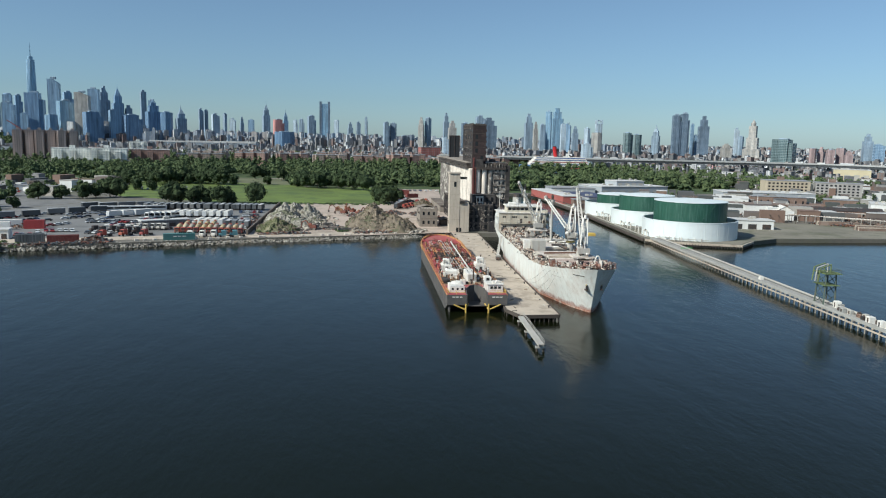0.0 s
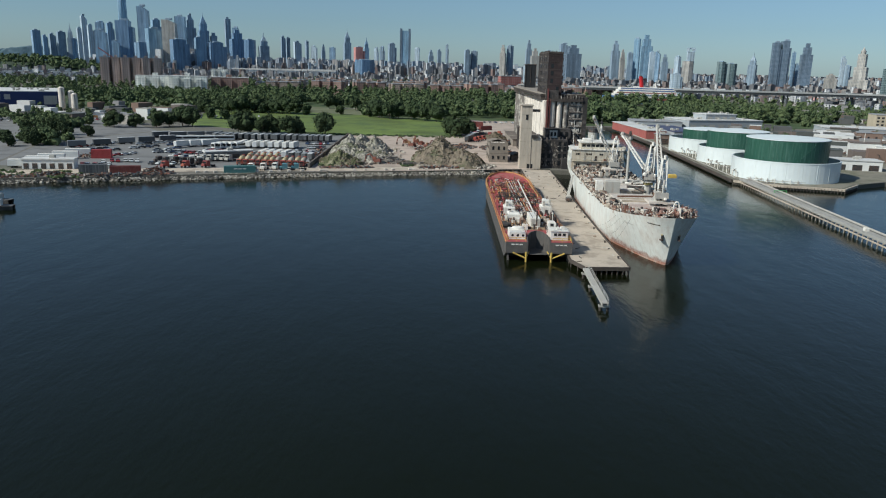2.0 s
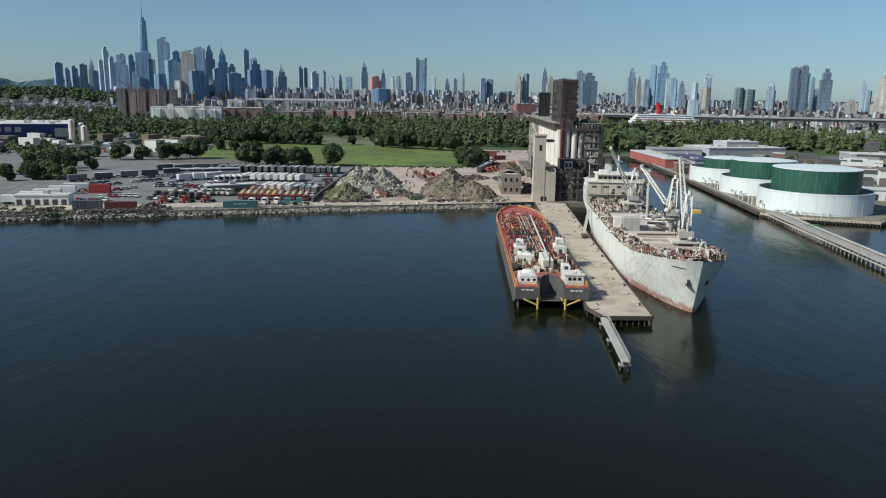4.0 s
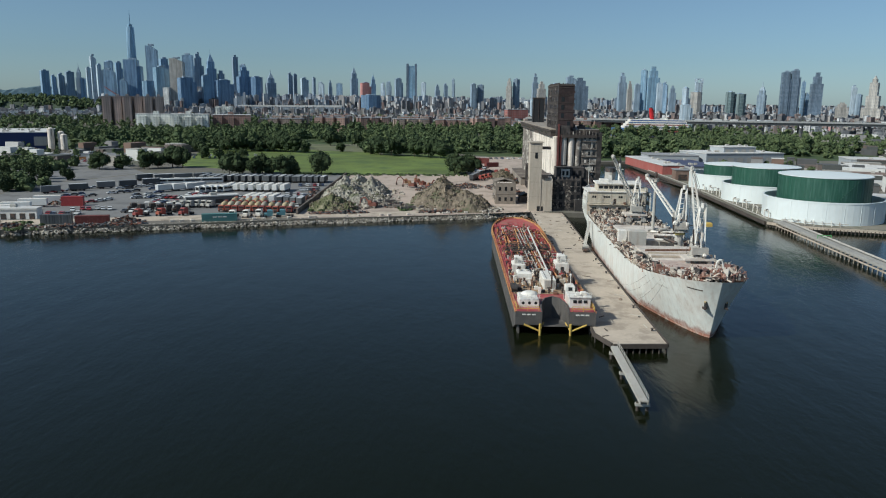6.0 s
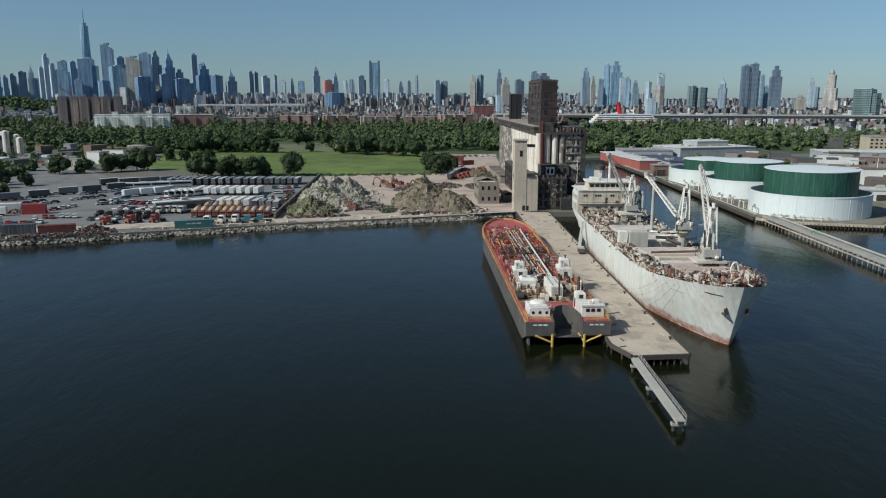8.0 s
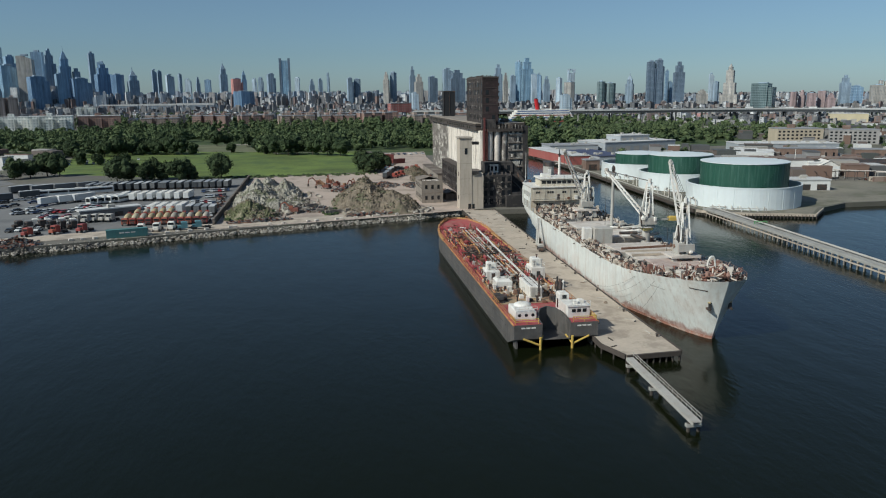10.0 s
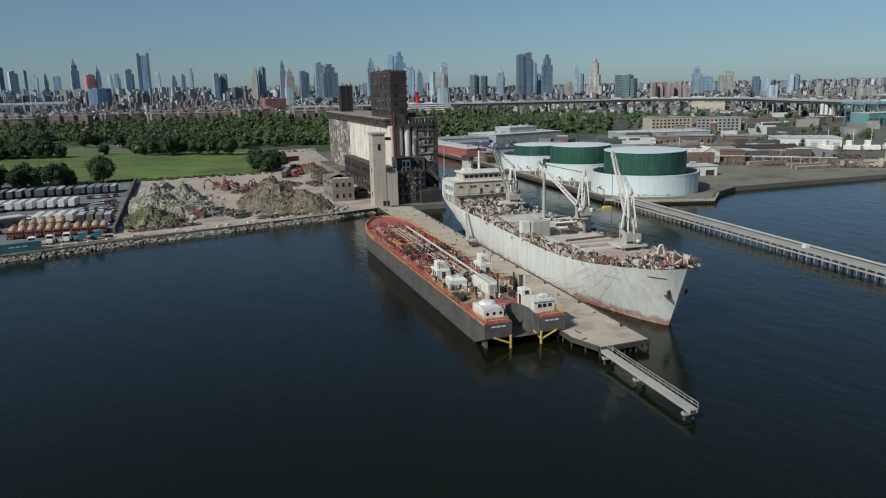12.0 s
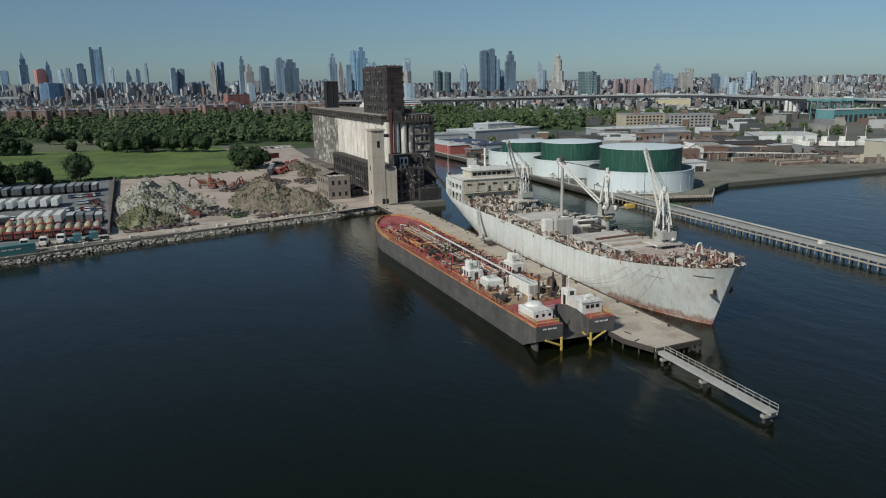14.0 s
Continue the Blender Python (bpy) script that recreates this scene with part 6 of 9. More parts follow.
ROOF_WORN = mat("worn_trailer_roof", (0.34, 0.35, 0.36), 0.6, var=0.3, pal=[(0.30, 0.31, 0.32), (0.52, 0.52, 0.52), (0.22, 0.23, 0.24)])
DRUM = mat("mixer_drum", (0.42, 0.34, 0.24), 0.7, var=0.3, pal=[(0.46, 0.41, 0.28), (0.42, 0.34, 0.20), (0.36, 0.32, 0.26)])


def wheels(parent, xs, ys, r=0.5, w=0.3):
    me = G().rod((-w / 2, 0, r), (w / 2, 0, r), r, 12).mesh("wheel", TYRE)
    for x in xs:
        for y in ys:
            part("wheel", me, TYRE, parent).matrix_basis = pose(x, y, 0)


def make_trailer(pale, length=11.5):
    t = thing("box_trailer", "pale box truck trailer parked in a row" if pale else "dark box trailer with a worn roof parked in a row", "trailer", group="parked trailers")
    part("body", G().chamfer(-1.28, 0, 0.95, 1.28, length, 3.7, 0.08), PALE_SIDE if pale else TRAILER_SIDE, t)
    part("roof", G().chamfer(-1.24, 0.05, 3.7, 1.24, length - 0.05, 3.82, 0.06), PAINT_WHITE if pale else ROOF_WORN, t, "worn roof")
    part("rear_door", G().box(-1.15, -0.05, 1.05, -0.04, 0, 3.55).box(0.04, -0.05, 1.05, 1.15, 0, 3.55), PALE_SIDE if pale else TRAILER_SIDE, t)
    part("chassis", G().box(-0.5, 0.3, 0.6, 0.5, length - 0.3, 0.95), STEEL_DARK, t)
    part("bumper", G().box(-1.2, -0.12, 0.45, 1.2, 0.05, 0.62), STEEL_DARK, t)
    wheels(t, (-1.05, 1.05), (1.6, 2.9, length - 2.0))
    return t


def make_mixer():
    t = thing("mixer_truck", "red concrete mixer truck with a pale drum", "truck", group="mixer trucks in a row")
    part("cab", G().chamfer(-1.2, 0.2, 0.7, 1.2, 2.3, 2.9, 0.25), MIXER_RED, t)
    part("windscreen", G().box(-1.0, 0.14, 1.75, 1.0, 0.22, 2.5), WINDOW_DARK, t)
    part("grille", G().box(-0.7, 0.12, 0.85, 0.7, 0.2, 1.5), STEEL_DARK, t)
    part("chassis", G().box(-0.5, 2.3, 0.6, 0.5, 8.6, 1.0), MIXER_RED, t)
    rows = []
    for y, z, r in ((2.6, 2.2, 0.5), (3.4, 2.35, 1.05), (5.0, 2.6, 1.3), (6.6, 2.9, 1.15), (8.0, 3.2, 0.6), (8.4, 3.3, 0.5)):
        rows.append([(r * math.cos(a), y, z + r * math.sin(a)) for a in [2 * math.pi * k / 14 for k in range(14)]])
    part("drum", G().loft(rows[::-1], close=True, caps=True), DRUM, t, "pale rotating drum", smooth=True)
    part("hopper", G().prism([(-0.7, 8.0), (0.7, 8.0), (0.5, 9.0), (-0.5, 9.0)], 3.5, 4.2), MIXER_RED, t)
    part("chute", G().beam((0, 8.6, 3.2), (0, 9.6, 1.6), 0.6, 0.2), STEEL_GREY, t)
    wheels(t, (-1.05, 1.05), (1.1, 6.2, 7.5), 0.52)
    return t


def make_tractor(paint, lab):
    t = thing("truck_tractor", lab, "truck", group="parked trucks")
    part("cab", G().chamfer(-1.2, 1.2, 0.8, 1.2, 3.4, 3.2, 0.25), paint, t)
    part("bonnet", G().chamfer(-0.95, 0, 0.8, 0.95, 1.25, 1.9, 0.2), paint, t)
    part("windscreen", G().box(-1.0, 1.13, 2.0, 1.0, 1.22, 2.8), WINDOW_DARK, t)
    part("chassis", G().box(-0.5, 3.4, 0.6, 0.5, 7.0, 0.95), STEEL_DARK, t)
    part("exhaust", G().cyl(1.1, 3.6, 0.9, 3.6, 0.1, 6), STEEL_GREY, t)
    wheels(t, (-1.05, 1.05), (0.7, 5.0, 6.2), 0.52)
    return t


def make_car():
    t = thing("parked_car", "parked car with dark windows", "car", group="parked cars")
    prof = [(0, 0.45), (0.05, 0.8), (1.1, 0.95), (1.8, 1.42), (3.4, 1.45), (4.2, 0.95), (4.55, 0.85), (4.6, 0.45)]
    part("body", G().loft([[(-0.88, y, z) for y, z in prof], [(0.88, y, z) for y, z in prof]], close=True, caps=True), CAR_PAINT, t)
    gl = G().loft([[(-0.9, 1.12, 1.0), (0.9, 1.12, 1.0), (0.9, 4.1, 1.0), (-0.9, 4.1, 1.0)], [(-0.9, 1.72, 1.39), (0.9, 1.72, 1.39), (0.9, 3.5, 1.39), (-0.9, 3.5, 1.39)]], close=True)
    part("window_band", gl, WINDOW_DARK, t)
    wheels(t, (-0.8, 0.8), (0.85, 3.7), 0.33, 0.22)
    return t


def make_coach():
    t = thing("coach", "white coach with a dark window band", "bus", group="parked coaches")
    part("body", G().chamfer(-1.28, 0, 0.5, 1.28, 12, 3.4, 0.2), PALE_SIDE, t)
    for x in (-1.3, 1.3):
        part("window_band", G().box(x - 0.02, 0.6, 1.7, x + 0.02, 11.4, 2.7), WINDOW_DARK, t)
    part("windscreen", G().box(-1.1, -0.03, 1.3, 1.1, 0.03, 2.9), WINDOW_DARK, t)
    part("air_unit", G().chamfer(-0.8, 4, 3.4, 0.8, 7, 3.65, 0.08), PAINT_WHITE, t)
    wheels(t, (-1.1, 1.1), (2.4, 8.8), 0.5)
    return t


def place_row(make, n, x0, y0, x1, y1, turn, rnd, jitter=0.5, skip=0.0):
    """One vehicle built, the rest copied along a line."""
    base = None
    for k in range(n):
        u = k / max(1, n - 1)
        if base is not None and rnd.random() < skip:
            continue
        m = pose(x0 + (x1 - x0) * u + rnd.uniform(-0.2, 0.2), y0 + (y1 - y0) * u + rnd.uniform(-jitter, jitter), 2.06, 0, 0, turn + rnd.uniform(-1.5, 1.5))
        if base is None:
            base = make()
            base.matrix_basis = m
        else:
            copy_thing(base, m)
    return base


def fill_lots():
    rnd = random.Random(17)
    place_row(lambda: make_trailer(False), 10, -152, 281, -116, 280, -6, rnd)
    place_row(lambda: make_trailer(False), 5, -114, 280, -98.5, 279.5, -6, rnd)
    place_row(lambda: make_trailer(False), 5, -96, 279.5, -82, 278.5, -6, rnd)
    place_row(lambda: make_trailer(True), 8, -126, 236, -97, 235, -6, rnd)
    place_row(make_coach, 5, -139, 229, -128, 233, -28, rnd)
    place_row(make_mixer, 11, -110.5, 164, -81, 161.5, -4, rnd, 0.3)
    place_row(make_mixer, 5, -109, 176, -96, 176, -4, rnd, 0.8)
    place_row(lambda: make_trailer(True), 4, -106, 192, -94, 191, -6, rnd)
    place_row(lambda: make_tractor(PAINT_WHITE, "white truck tractor parked facing the water"), 3, -101.5, 146.5, -91.5, 149.5, -4, rnd)
    place_row(lambda: make_tractor(STEEL_GREY, "grey truck tractor parked on the lot"), 6, -134, 174, -119, 176, -20, rnd, 1.5)
    place_row(lambda: make_trailer(True), 3, -160, 232, -148, 240, -38, rnd, 2)
    place_row(make_coach, 4, -176, 262, -150, 272, -70, rnd, 2)
    place_row(lambda: make_trailer(False), 4, -190, 282, -160, 292, -50, rnd, 2)
    place_row(make_car, 10, -92, 262, -80, 262, 4, rnd, 1.5)
    place_row(make_car, 9, -150, 205, -128, 209, -30, rnd, 2, 0.1)
    place_row(make_car, 9, -150, 192, -134, 186, -60, rnd, 3, 0.1)
    place_row(make_car, 12, -190, 206, -160, 256, -60, rnd, 2, 0.1)
    place_row(make_car, 9, -178, 190, -160, 225, -50, rnd, 3, 0.1)
    place_row(make_car, 7, -92, 222, -80, 215, 10, rnd, 3)
    place_row(make_car, 6, -88, 200, -80, 196, 20, rnd, 3)
    place_row(make_car, 6, -180, 150, -166, 152, 10, rnd, 2)
    place_row(make_car, 14, -345, 378, -275, 396, 10, rnd, 1.5)
    place_row(make_car, 14, -345, 390, -275, 408, 10, rnd, 1.5)
    place_row(make_car, 12, -340, 402, -280, 418, 10, rnd, 1.5)
    place_row(make_car, 16, -255, 470, -165, 486, 12, rnd, 3)
    place_row(make_car, 12, -240, 452, -180, 460, 12, rnd, 3)
    for x, y, n, dx, dy, a in ((-164, 205, 7, 12, 5, -50), (-141, 218, 7, 10, -4, -20), (-186, 240, 8, 16, 20, -60), (-120, 205, 7, 14, 2, -15), (-172, 163, 6, 14, 3, 20), (-150, 160, 6, 16, 2, -10), (-152, 250, 7, 20, 4, 80), (-205, 195, 6, 10, 22, -70), (-212, 224, 7, 14, 24, -60), (-88, 240, 6, 8, 1, 5), (-90, 182, 5, 10, -2, 15)):
        place_row(make_car, n, x, y, x + dx, y + dy, a, rnd, 2.2, 0.1)
    place_row(lambda: make_tractor(PAINT_WHITE, "white truck tractor parked among cars"), 4, -146, 172, -132, 168, -70, rnd, 2.5)
    place_row(lambda: make_tractor(STEEL_DARK, "dark truck tractor parked on the lot"), 6, -150, 165, -130, 160, -50, rnd, 3)
    place_row(lambda: make_trailer(False, 9.0), 5, -214, 222, -178, 262, -55, rnd, 2)
    place_row(lambda: make_trailer(False, 8.0), 4, -90, 186, -80, 184, -4, rnd, 1)
    place_row(lambda: make_tractor(MIXER_RED, "faded red truck tractor beside the shore road"), 3, -141, 149, -124, 151, -30, rnd, 1.5)
    place_row(lambda: make_tractor(MIXER_RED, "red tipper truck in the dirt yard"), 3, 14, 302, 20, 312, 40, rnd, 3)
    place_row(lambda: make_trailer(False, 8.0), 3, 6, 300, 12, 322, -20, rnd, 2)
    place_row(make_car, 9, 20, 470, 60, 478, 15, rnd, 3)
    place_row(make_car, 6, 14, 356, 22, 384, 60, rnd, 2)
    place_row(lambda: make_tractor(MIXER_RED, "red tipper truck in the dirt yard"), 3, 28, 342, 36, 350, 70, rnd, 2)
    place_row(lambda: make_tractor(TEAL_PAINT, "blue-green flatbed truck by the shore road"), 2, -89, 150, -84, 151.5, -80, rnd, 0.5)
    place_row(make_trailer_white, 5, -204, 140, -199, 186, -80, rnd, 2)


def make_trailer_white():
    return make_trailer(True)


fill_lots()


# ---- loose things on the lot and the shore ----
def corrugated(name, label, at, L, W, H, material, group="containers"):
    c = thing(name, label, "container", at, group)
    part("body", G().box(0.05, 0.05, 0.15, L - 0.05, W - 0.05, H - 0.08), material, c)
    rib = G().box(0, 0, 0.25, 0.28, 0.05, H - 0.2).mesh("side_rib", material)
    n = int(L / 0.6)
    for k in range(n):
        x = 0.3 + (L - 0.6) * k / n
        part("side_rib", rib, material, c).matrix_basis = pose(x, 0, 0)
    fr = G()
    for x in (0.0, L - 0.15):
        for y in (0.0, W - 0.15):
            fr.box(x, y, 0, x + 0.15, y + 0.15, H)
    fr.box(0.15, 0, H - 0.15, L - 0.15, 0.1, H).box(0.15, W - 0.1, H - 0.15, L - 0.15, W, H).box(0.15, 0, 0, L - 0.15, 0.1, 0.15)
    part("frame", fr, material, c)
    return c


TEAL = mat("teal_container_paint", (0.10, 0.24, 0.23), 0.6, var=0.15, streak=((0.2, 0.22, 0.2), 0.4))
MAROON = mat("maroon_container_paint", (0.16, 0.035, 0.03), 0.65, var=0.25, patch=((0.24, 0.12, 0.09), 0.5, 0.5))
c = corrugated("shipping_container", "long teal shipping container beside the shore rocks", pose(-111.0, 138.0, 2.06, 0, 0, 14), 13.5, 2.5, 2.9, TEAL)
for k in range(3):
    part("lettering_bar", G().box(4.2 + 1.9 * k, -0.02, 1.5, 5.7 + 1.9 * k, -0.004, 1.9), PAINT_WHITE, c)
corrugated("shipping_container", "maroon shipping container by the shore", pose(-157, 131, 2.06, 0, 0, 12), 12.2, 2.5, 2.9, MAROON)
corrugated("shipping_container", "dark shipping container by the shore", pose(-169, 129.0, 2.06, 0, 0, 10), 11.0, 2.5, 3.6, TRAILER_SIDE)
corrugated("shipping_container", "red shipping container on the lot", pose(-184, 178, 2.06, 0, 0, 8), 9.0, 3.0, 4.2, mat("bright_red_paint", (0.34, 0.045, 0.045), 0.6, var=0.25))
corrugated("shipping_container", "maroon shipping container beyond the meadow edge", pose(15, 430, 2.06, 0, 0, -6), 14, 6, 4.0, MAROON)
corrugated("shipping_container", "red shipping container in the dirt yard", pose(24, 396, 2.06, 0, 0, 30), 11, 3, 3.2, MAROON)


def gable_shed(name, label, at, L, W, H, wall, roof, openings=0, rise=1.4, category="shed"):
    s = thing(name, label, category, at)
    part("wall", G().prism([(0, 0), (L, 0), (L, W), (0, W)], 0, H), wall, s)
    r = G().loft([[(-0.4, -0.4, H), (-0.4, W / 2, H + rise), (-0.4, W + 0.4, H)], [(L + 0.4, -0.4, H), (L + 0.4, W / 2, H + rise), (L + 0.4, W + 0.4, H)]])
    r.add([(0, 0, H), (0, W, H), (0, W / 2, H + rise * 0.97)], [(0, 1, 2)]).add([(L, 0, H), (L, W, H), (L, W / 2, H + rise * 0.97)], [(0, 2, 1)])
    part("roof", r, roof, s)
    for k in range(openings):
        x = L * (k + 0.5) / openings
        part("window", G().box(x - 0.6, -0.05, H * 0.35, x + 0.6, 0.03, H * 0.72), WINDOW_DARK, s)
    return s


def flat_shed(name, label, at, L, W, H, wall, roof, bays=0, category="warehouse", door=None):
    s = thing(name, label, category, at)
    part("wall", G().box(0, 0, 0, L, W, H), wall, s)
    part("roof", G().box(-0.4, -0.4, H, L + 0.4, W + 0.4, H + 0.5), roof, s)
    for k in range(bays):
        x = L * (k + 0.5) / bays
        part("door", G().box(x - L / bays * 0.3, -0.06, 0.1, x + L / bays * 0.3, 0.03, H * 0.6), door or STEEL_GREY, s)
    units = random.Random(int(L * W))
    for _ in range(int(L * W / 300) + 1):
        x, y = units.uniform(2, L - 4), units.uniform(1, max(2, W - 3))
        part("roof_unit", G().chamfer(x, y, H + 0.5, x + units.uniform(1.5, 3), y + 1.8, H + 1.8, 0.2), STEEL_GREY, s)
    return s


WHITE_WALL = mat("white_shed_wall", (0.72, 0.71, 0.68), 0.7, var=0.1, streak=((0.5, 0.46, 0.4), 0.3))
ROOF_PALE = mat("pale_flat_roof", (0.60, 0.59, 0.57), 0.85, var=0.15, big=0.05, patch=((0.4, 0.38, 0.36), 0.5, 0.08))
ROOF_GREY = mat("grey_flat_roof", (0.30, 0.30, 0.31), 0.85, var=0.2, big=0.05, patch=((0.2, 0.2, 0.2), 0.5, 0.08))
BLUE_WALL = mat("dark_blue_cladding", (0.012, 0.03, 0.12), 0.5, var=0.1)
flat_shed("site_office", "long low white site office with open bays", pose(-197, 138.5, 2.06, 0, 0, 7), 21, 6, 4.0, WHITE_WALL, ROOF_PALE, 6, "office", STEEL_DARK)
flat_shed("lot_canopy", "long low blue-grey roofed shelter on the lot", pose(-131, 184, 2.06, 0, 0, 30), 24, 5, 3.2, TRAILER_SIDE, ROOF_PALE, 4, "shelter", STEEL_DARK)
flat_shed("roadside_shed", "long pale shed with an orange front beyond the trees", pose(-300, 424, 2.06, 0, 0, 12), 62, 9, 4.2, WHITE_WALL, ROOF_GREY, 6, "shed", PAINT_ORANGE)
big = flat_shed("blue_store", "huge dark blue windowless store with a white roof", pose(-520, 470, 2.06, 0, 0, 22), 172, 90, 15.5, BLUE_WALL, ROOF_PALE, 0, "store")
for k, w in enumerate((2.4, 5.0, 5.0, 5.0)):
    part("sign_bar", G().box(104 + 8 * k, -0.2, 8.5, 104 + 8 * k + w, -0.05, 13.0), STEEL_GREY, big, "pale sign shape on the wall")
part("corner_flash", G().prism([(160, -0.3), (171, -0.3), (171, -0.1), (160, -0.1)], 4, 12), STEEL_GREY, big)
for x, y, h in ((-338, 492, 21), (-331, 495, 18), (-325, 487, 16)):
    s = thing("cement_silo", "tall pale cement silo", "silo", pose(x, y, 2.0), "cement silos")
    part("shell", G().cyl(0, 0, 4, h, 2.6, 14).cyl(0, 0, h, h + 1, 2.6, 14, 1.0).cyl(0, 0, 2, 4, 0.6, 14, 2.6), CONC, s)
    for a in range(4):
        part("leg", G().rod((2.2 * math.cos(a * 1.57 + 0.8), 2.2 * math.sin(a * 1.57 + 0.8), 0), (2.2 * math.cos(a * 1.57 + 0.8), 2.2 * math.sin(a * 1.57 + 0.8), 4.5), 0.2, 6), STEEL_GREY, s)

# concrete block wall between the lot and the heaps
bw = thing("block_wall", "low stained concrete block wall beside the lot", "wall", kind="structure")
blk = G().chamfer(-0.4, -0.95, 0, 0.4, 0.95, 2.3, 0.1).mesh("block", CONC_DARK)
for k in range(82):
    y = 160 + 2.0 * k
    part("block", blk, CONC_DARK, bw).matrix_basis = pose(-77.2 + (y - 160) * 0.03, y, 2.03, 0, 0, random.uniform(-3, 3))


def heap(name, label, cx, cy, rx, ry, h, material, seed, peaks, stone=None, dense=0.45):
    """A spoil heap: a noisy hill of several peaks."""
    rnd = random.Random(seed)
    n = 76
    rows = []
    for j in range(n + 1):
        r = []
        for i in range(n + 1):
            u, v = i / n * 2 - 1, j / n * 2 - 1
            z = 0
            for px, py, pw, ph in peaks:
                d = math.hypot((u - px) / pw, (v - py) / pw)
                z = max(z, ph * max(0, 1 - d))
            q = noise.fractal(Vector((u * 3 + seed, v * 3, 0.3)), 0.8, 2.1, 5)
            z = h * z * (1 + 0.25 * q) + (1.3 * abs(q) + 0.8 * noise.noise(Vector((u * 13, v * 21, seed))) + 0.45 * noise.noise(Vector((u * 31, v * 52, seed)))) * min(1, z * 5)
            z *= max(0, min(1, (1 - max(abs(u), abs(v))) * 8))
            r.append((cx + u * rx, cy + v * ry, 1.95 + max(0, z)))
        rows.append(r)
    h = thing(name, label, "heap", g=G().loft(rows), material=material, smooth=False)
    tops = [q for r in rows for q in r if q[2] > 2.5]
    st = G()
    for _ in range(int(len(tops) * dense * 0.6)):
        x, y, z = rnd.choice(tops)
        if noise.noise(Vector((x * 0.11, y * 0.11, seed))) < rnd.uniform(-0.35, 0.25):
            continue
        s = rnd.uniform(0.2, 0.6) * (1 if rnd.random() < 0.85 else 1.7)
        st.blob((x + rnd.uniform(-0.5, 0.5), y + rnd.uniform(-0.8, 0.8), z), (s, s * rnd.uniform(0.6, 1.2), s * 0.6), rnd, 0.35, 5, 3)
    tagged(part("loose_rubble", st, stone, h), kind="stuff")
    return h


STONE = mat("shore_stone", (0.36, 0.32, 0.27), 0.9, var=0.3, bump=0.4, pal=[(0.42, 0.38, 0.32), (0.24, 0.21, 0.18), (0.54, 0.49, 0.42), (0.12, 0.11, 0.10), (0.34, 0.29, 0.23), (0.46, 0.42, 0.36)], island=True)
SPOIL_STONE = mat("brown_rubble", (0.3, 0.25, 0.2), 0.95, var=0.3, bump=0.4, pal=[(0.22, 0.175, 0.125), (0.12, 0.095, 0.065), (0.30, 0.25, 0.19), (0.07, 0.075, 0.038), (0.17, 0.13, 0.09), (0.085, 0.075, 0.055)], island=True)
RUBBLE = mat("rubble_spoil", (0.34, 0.315, 0.26), 0.95, var=0.65, big=0.25, fine=2.2, patch=((0.115, 0.12, 0.065), 0.9, 0.10), bump=1.0)
SPOIL = mat("brown_spoil", (0.20, 0.16, 0.115), 0.95, var=0.55, big=0.2, fine=1.8, patch=((0.10, 0.105, 0.055), 0.9, 0.09), bump=1.0)
WEEDY = mat("weedy_spoil", (0.13, 0.135, 0.065), 0.95, var=0.5, big=0.3, fine=1.8, patch=((0.32, 0.28, 0.2), 0.7, 0.2), bump=1.0)
heap("rubble_mound", "tall pale heap of broken concrete rubble", -58, 230, 17, 44, 9.0, RUBBLE, 4, [(-0.3, -0.2, 0.75, 1.0), (0.45, 0.15, 0.6, 0.8), (-0.1, 0.6, 0.6, 0.8), (0.2, -0.6, 0.5, 0.5)], STONE)
heap("weedy_mound", "low weed-grown spoil heap beside the wall", -64, 180, 12, 18, 6.0, WEEDY, 9, [(-0.1, 0.1, 0.9, 1.0), (0.5, -0.4, 0.5, 0.5)], SPOIL_STONE)
heap("spoil_mound", "broad brown spoil heap with stones", -10, 206, 20, 40, 11.5, SPOIL, 6, [(-0.2, -0.1, 0.85, 1.0), (0.3, -0.5, 0.6, 0.7), (-0.2, 0.45, 0.55, 0.75)], SPOIL_STONE, 0.95)
heap("dirt_mound", "dark brown dirt mound behind the ruined hut", 26, 288, 7, 11, 5.0, SPOIL, 13, [(0, 0, 0.95, 1.0), (0.3, 0.4, 0.5, 0.7)], SPOIL_STONE)
heap("dirt_mound", "low brown dirt mound in the yard", 28, 326, 9, 14, 4.0, SPOIL, 15, [(0, 0, 0.9, 1.0), (-0.4, 0.3, 0.5, 0.6)], SPOIL_STONE)
heap("gravel_mound", "grey gravel heap in the yard", -46, 204, 8, 11, 4.2, RUBBLE, 3, [(0, 0, 0.95, 1.0)], STONE)


def stones(name, label, n, place, s0, s1, material, seed, category="stones"):
    rnd = random.Random(seed)
    g = G()
    for _ in range(n):
        x, y, z = place(rnd)
        s = rnd.uniform(s0, s1) * (1 if rnd.random() < 0.85 else 1.6)
        g.blob((x, y, z), (s, s * rnd.uniform(0.6, 1.1), s * rnd.uniform(0.45, 0.8)), rnd, 0.3, 5, 3)
    return thing(name, label, category, kind="stuff", g=g, material=material)




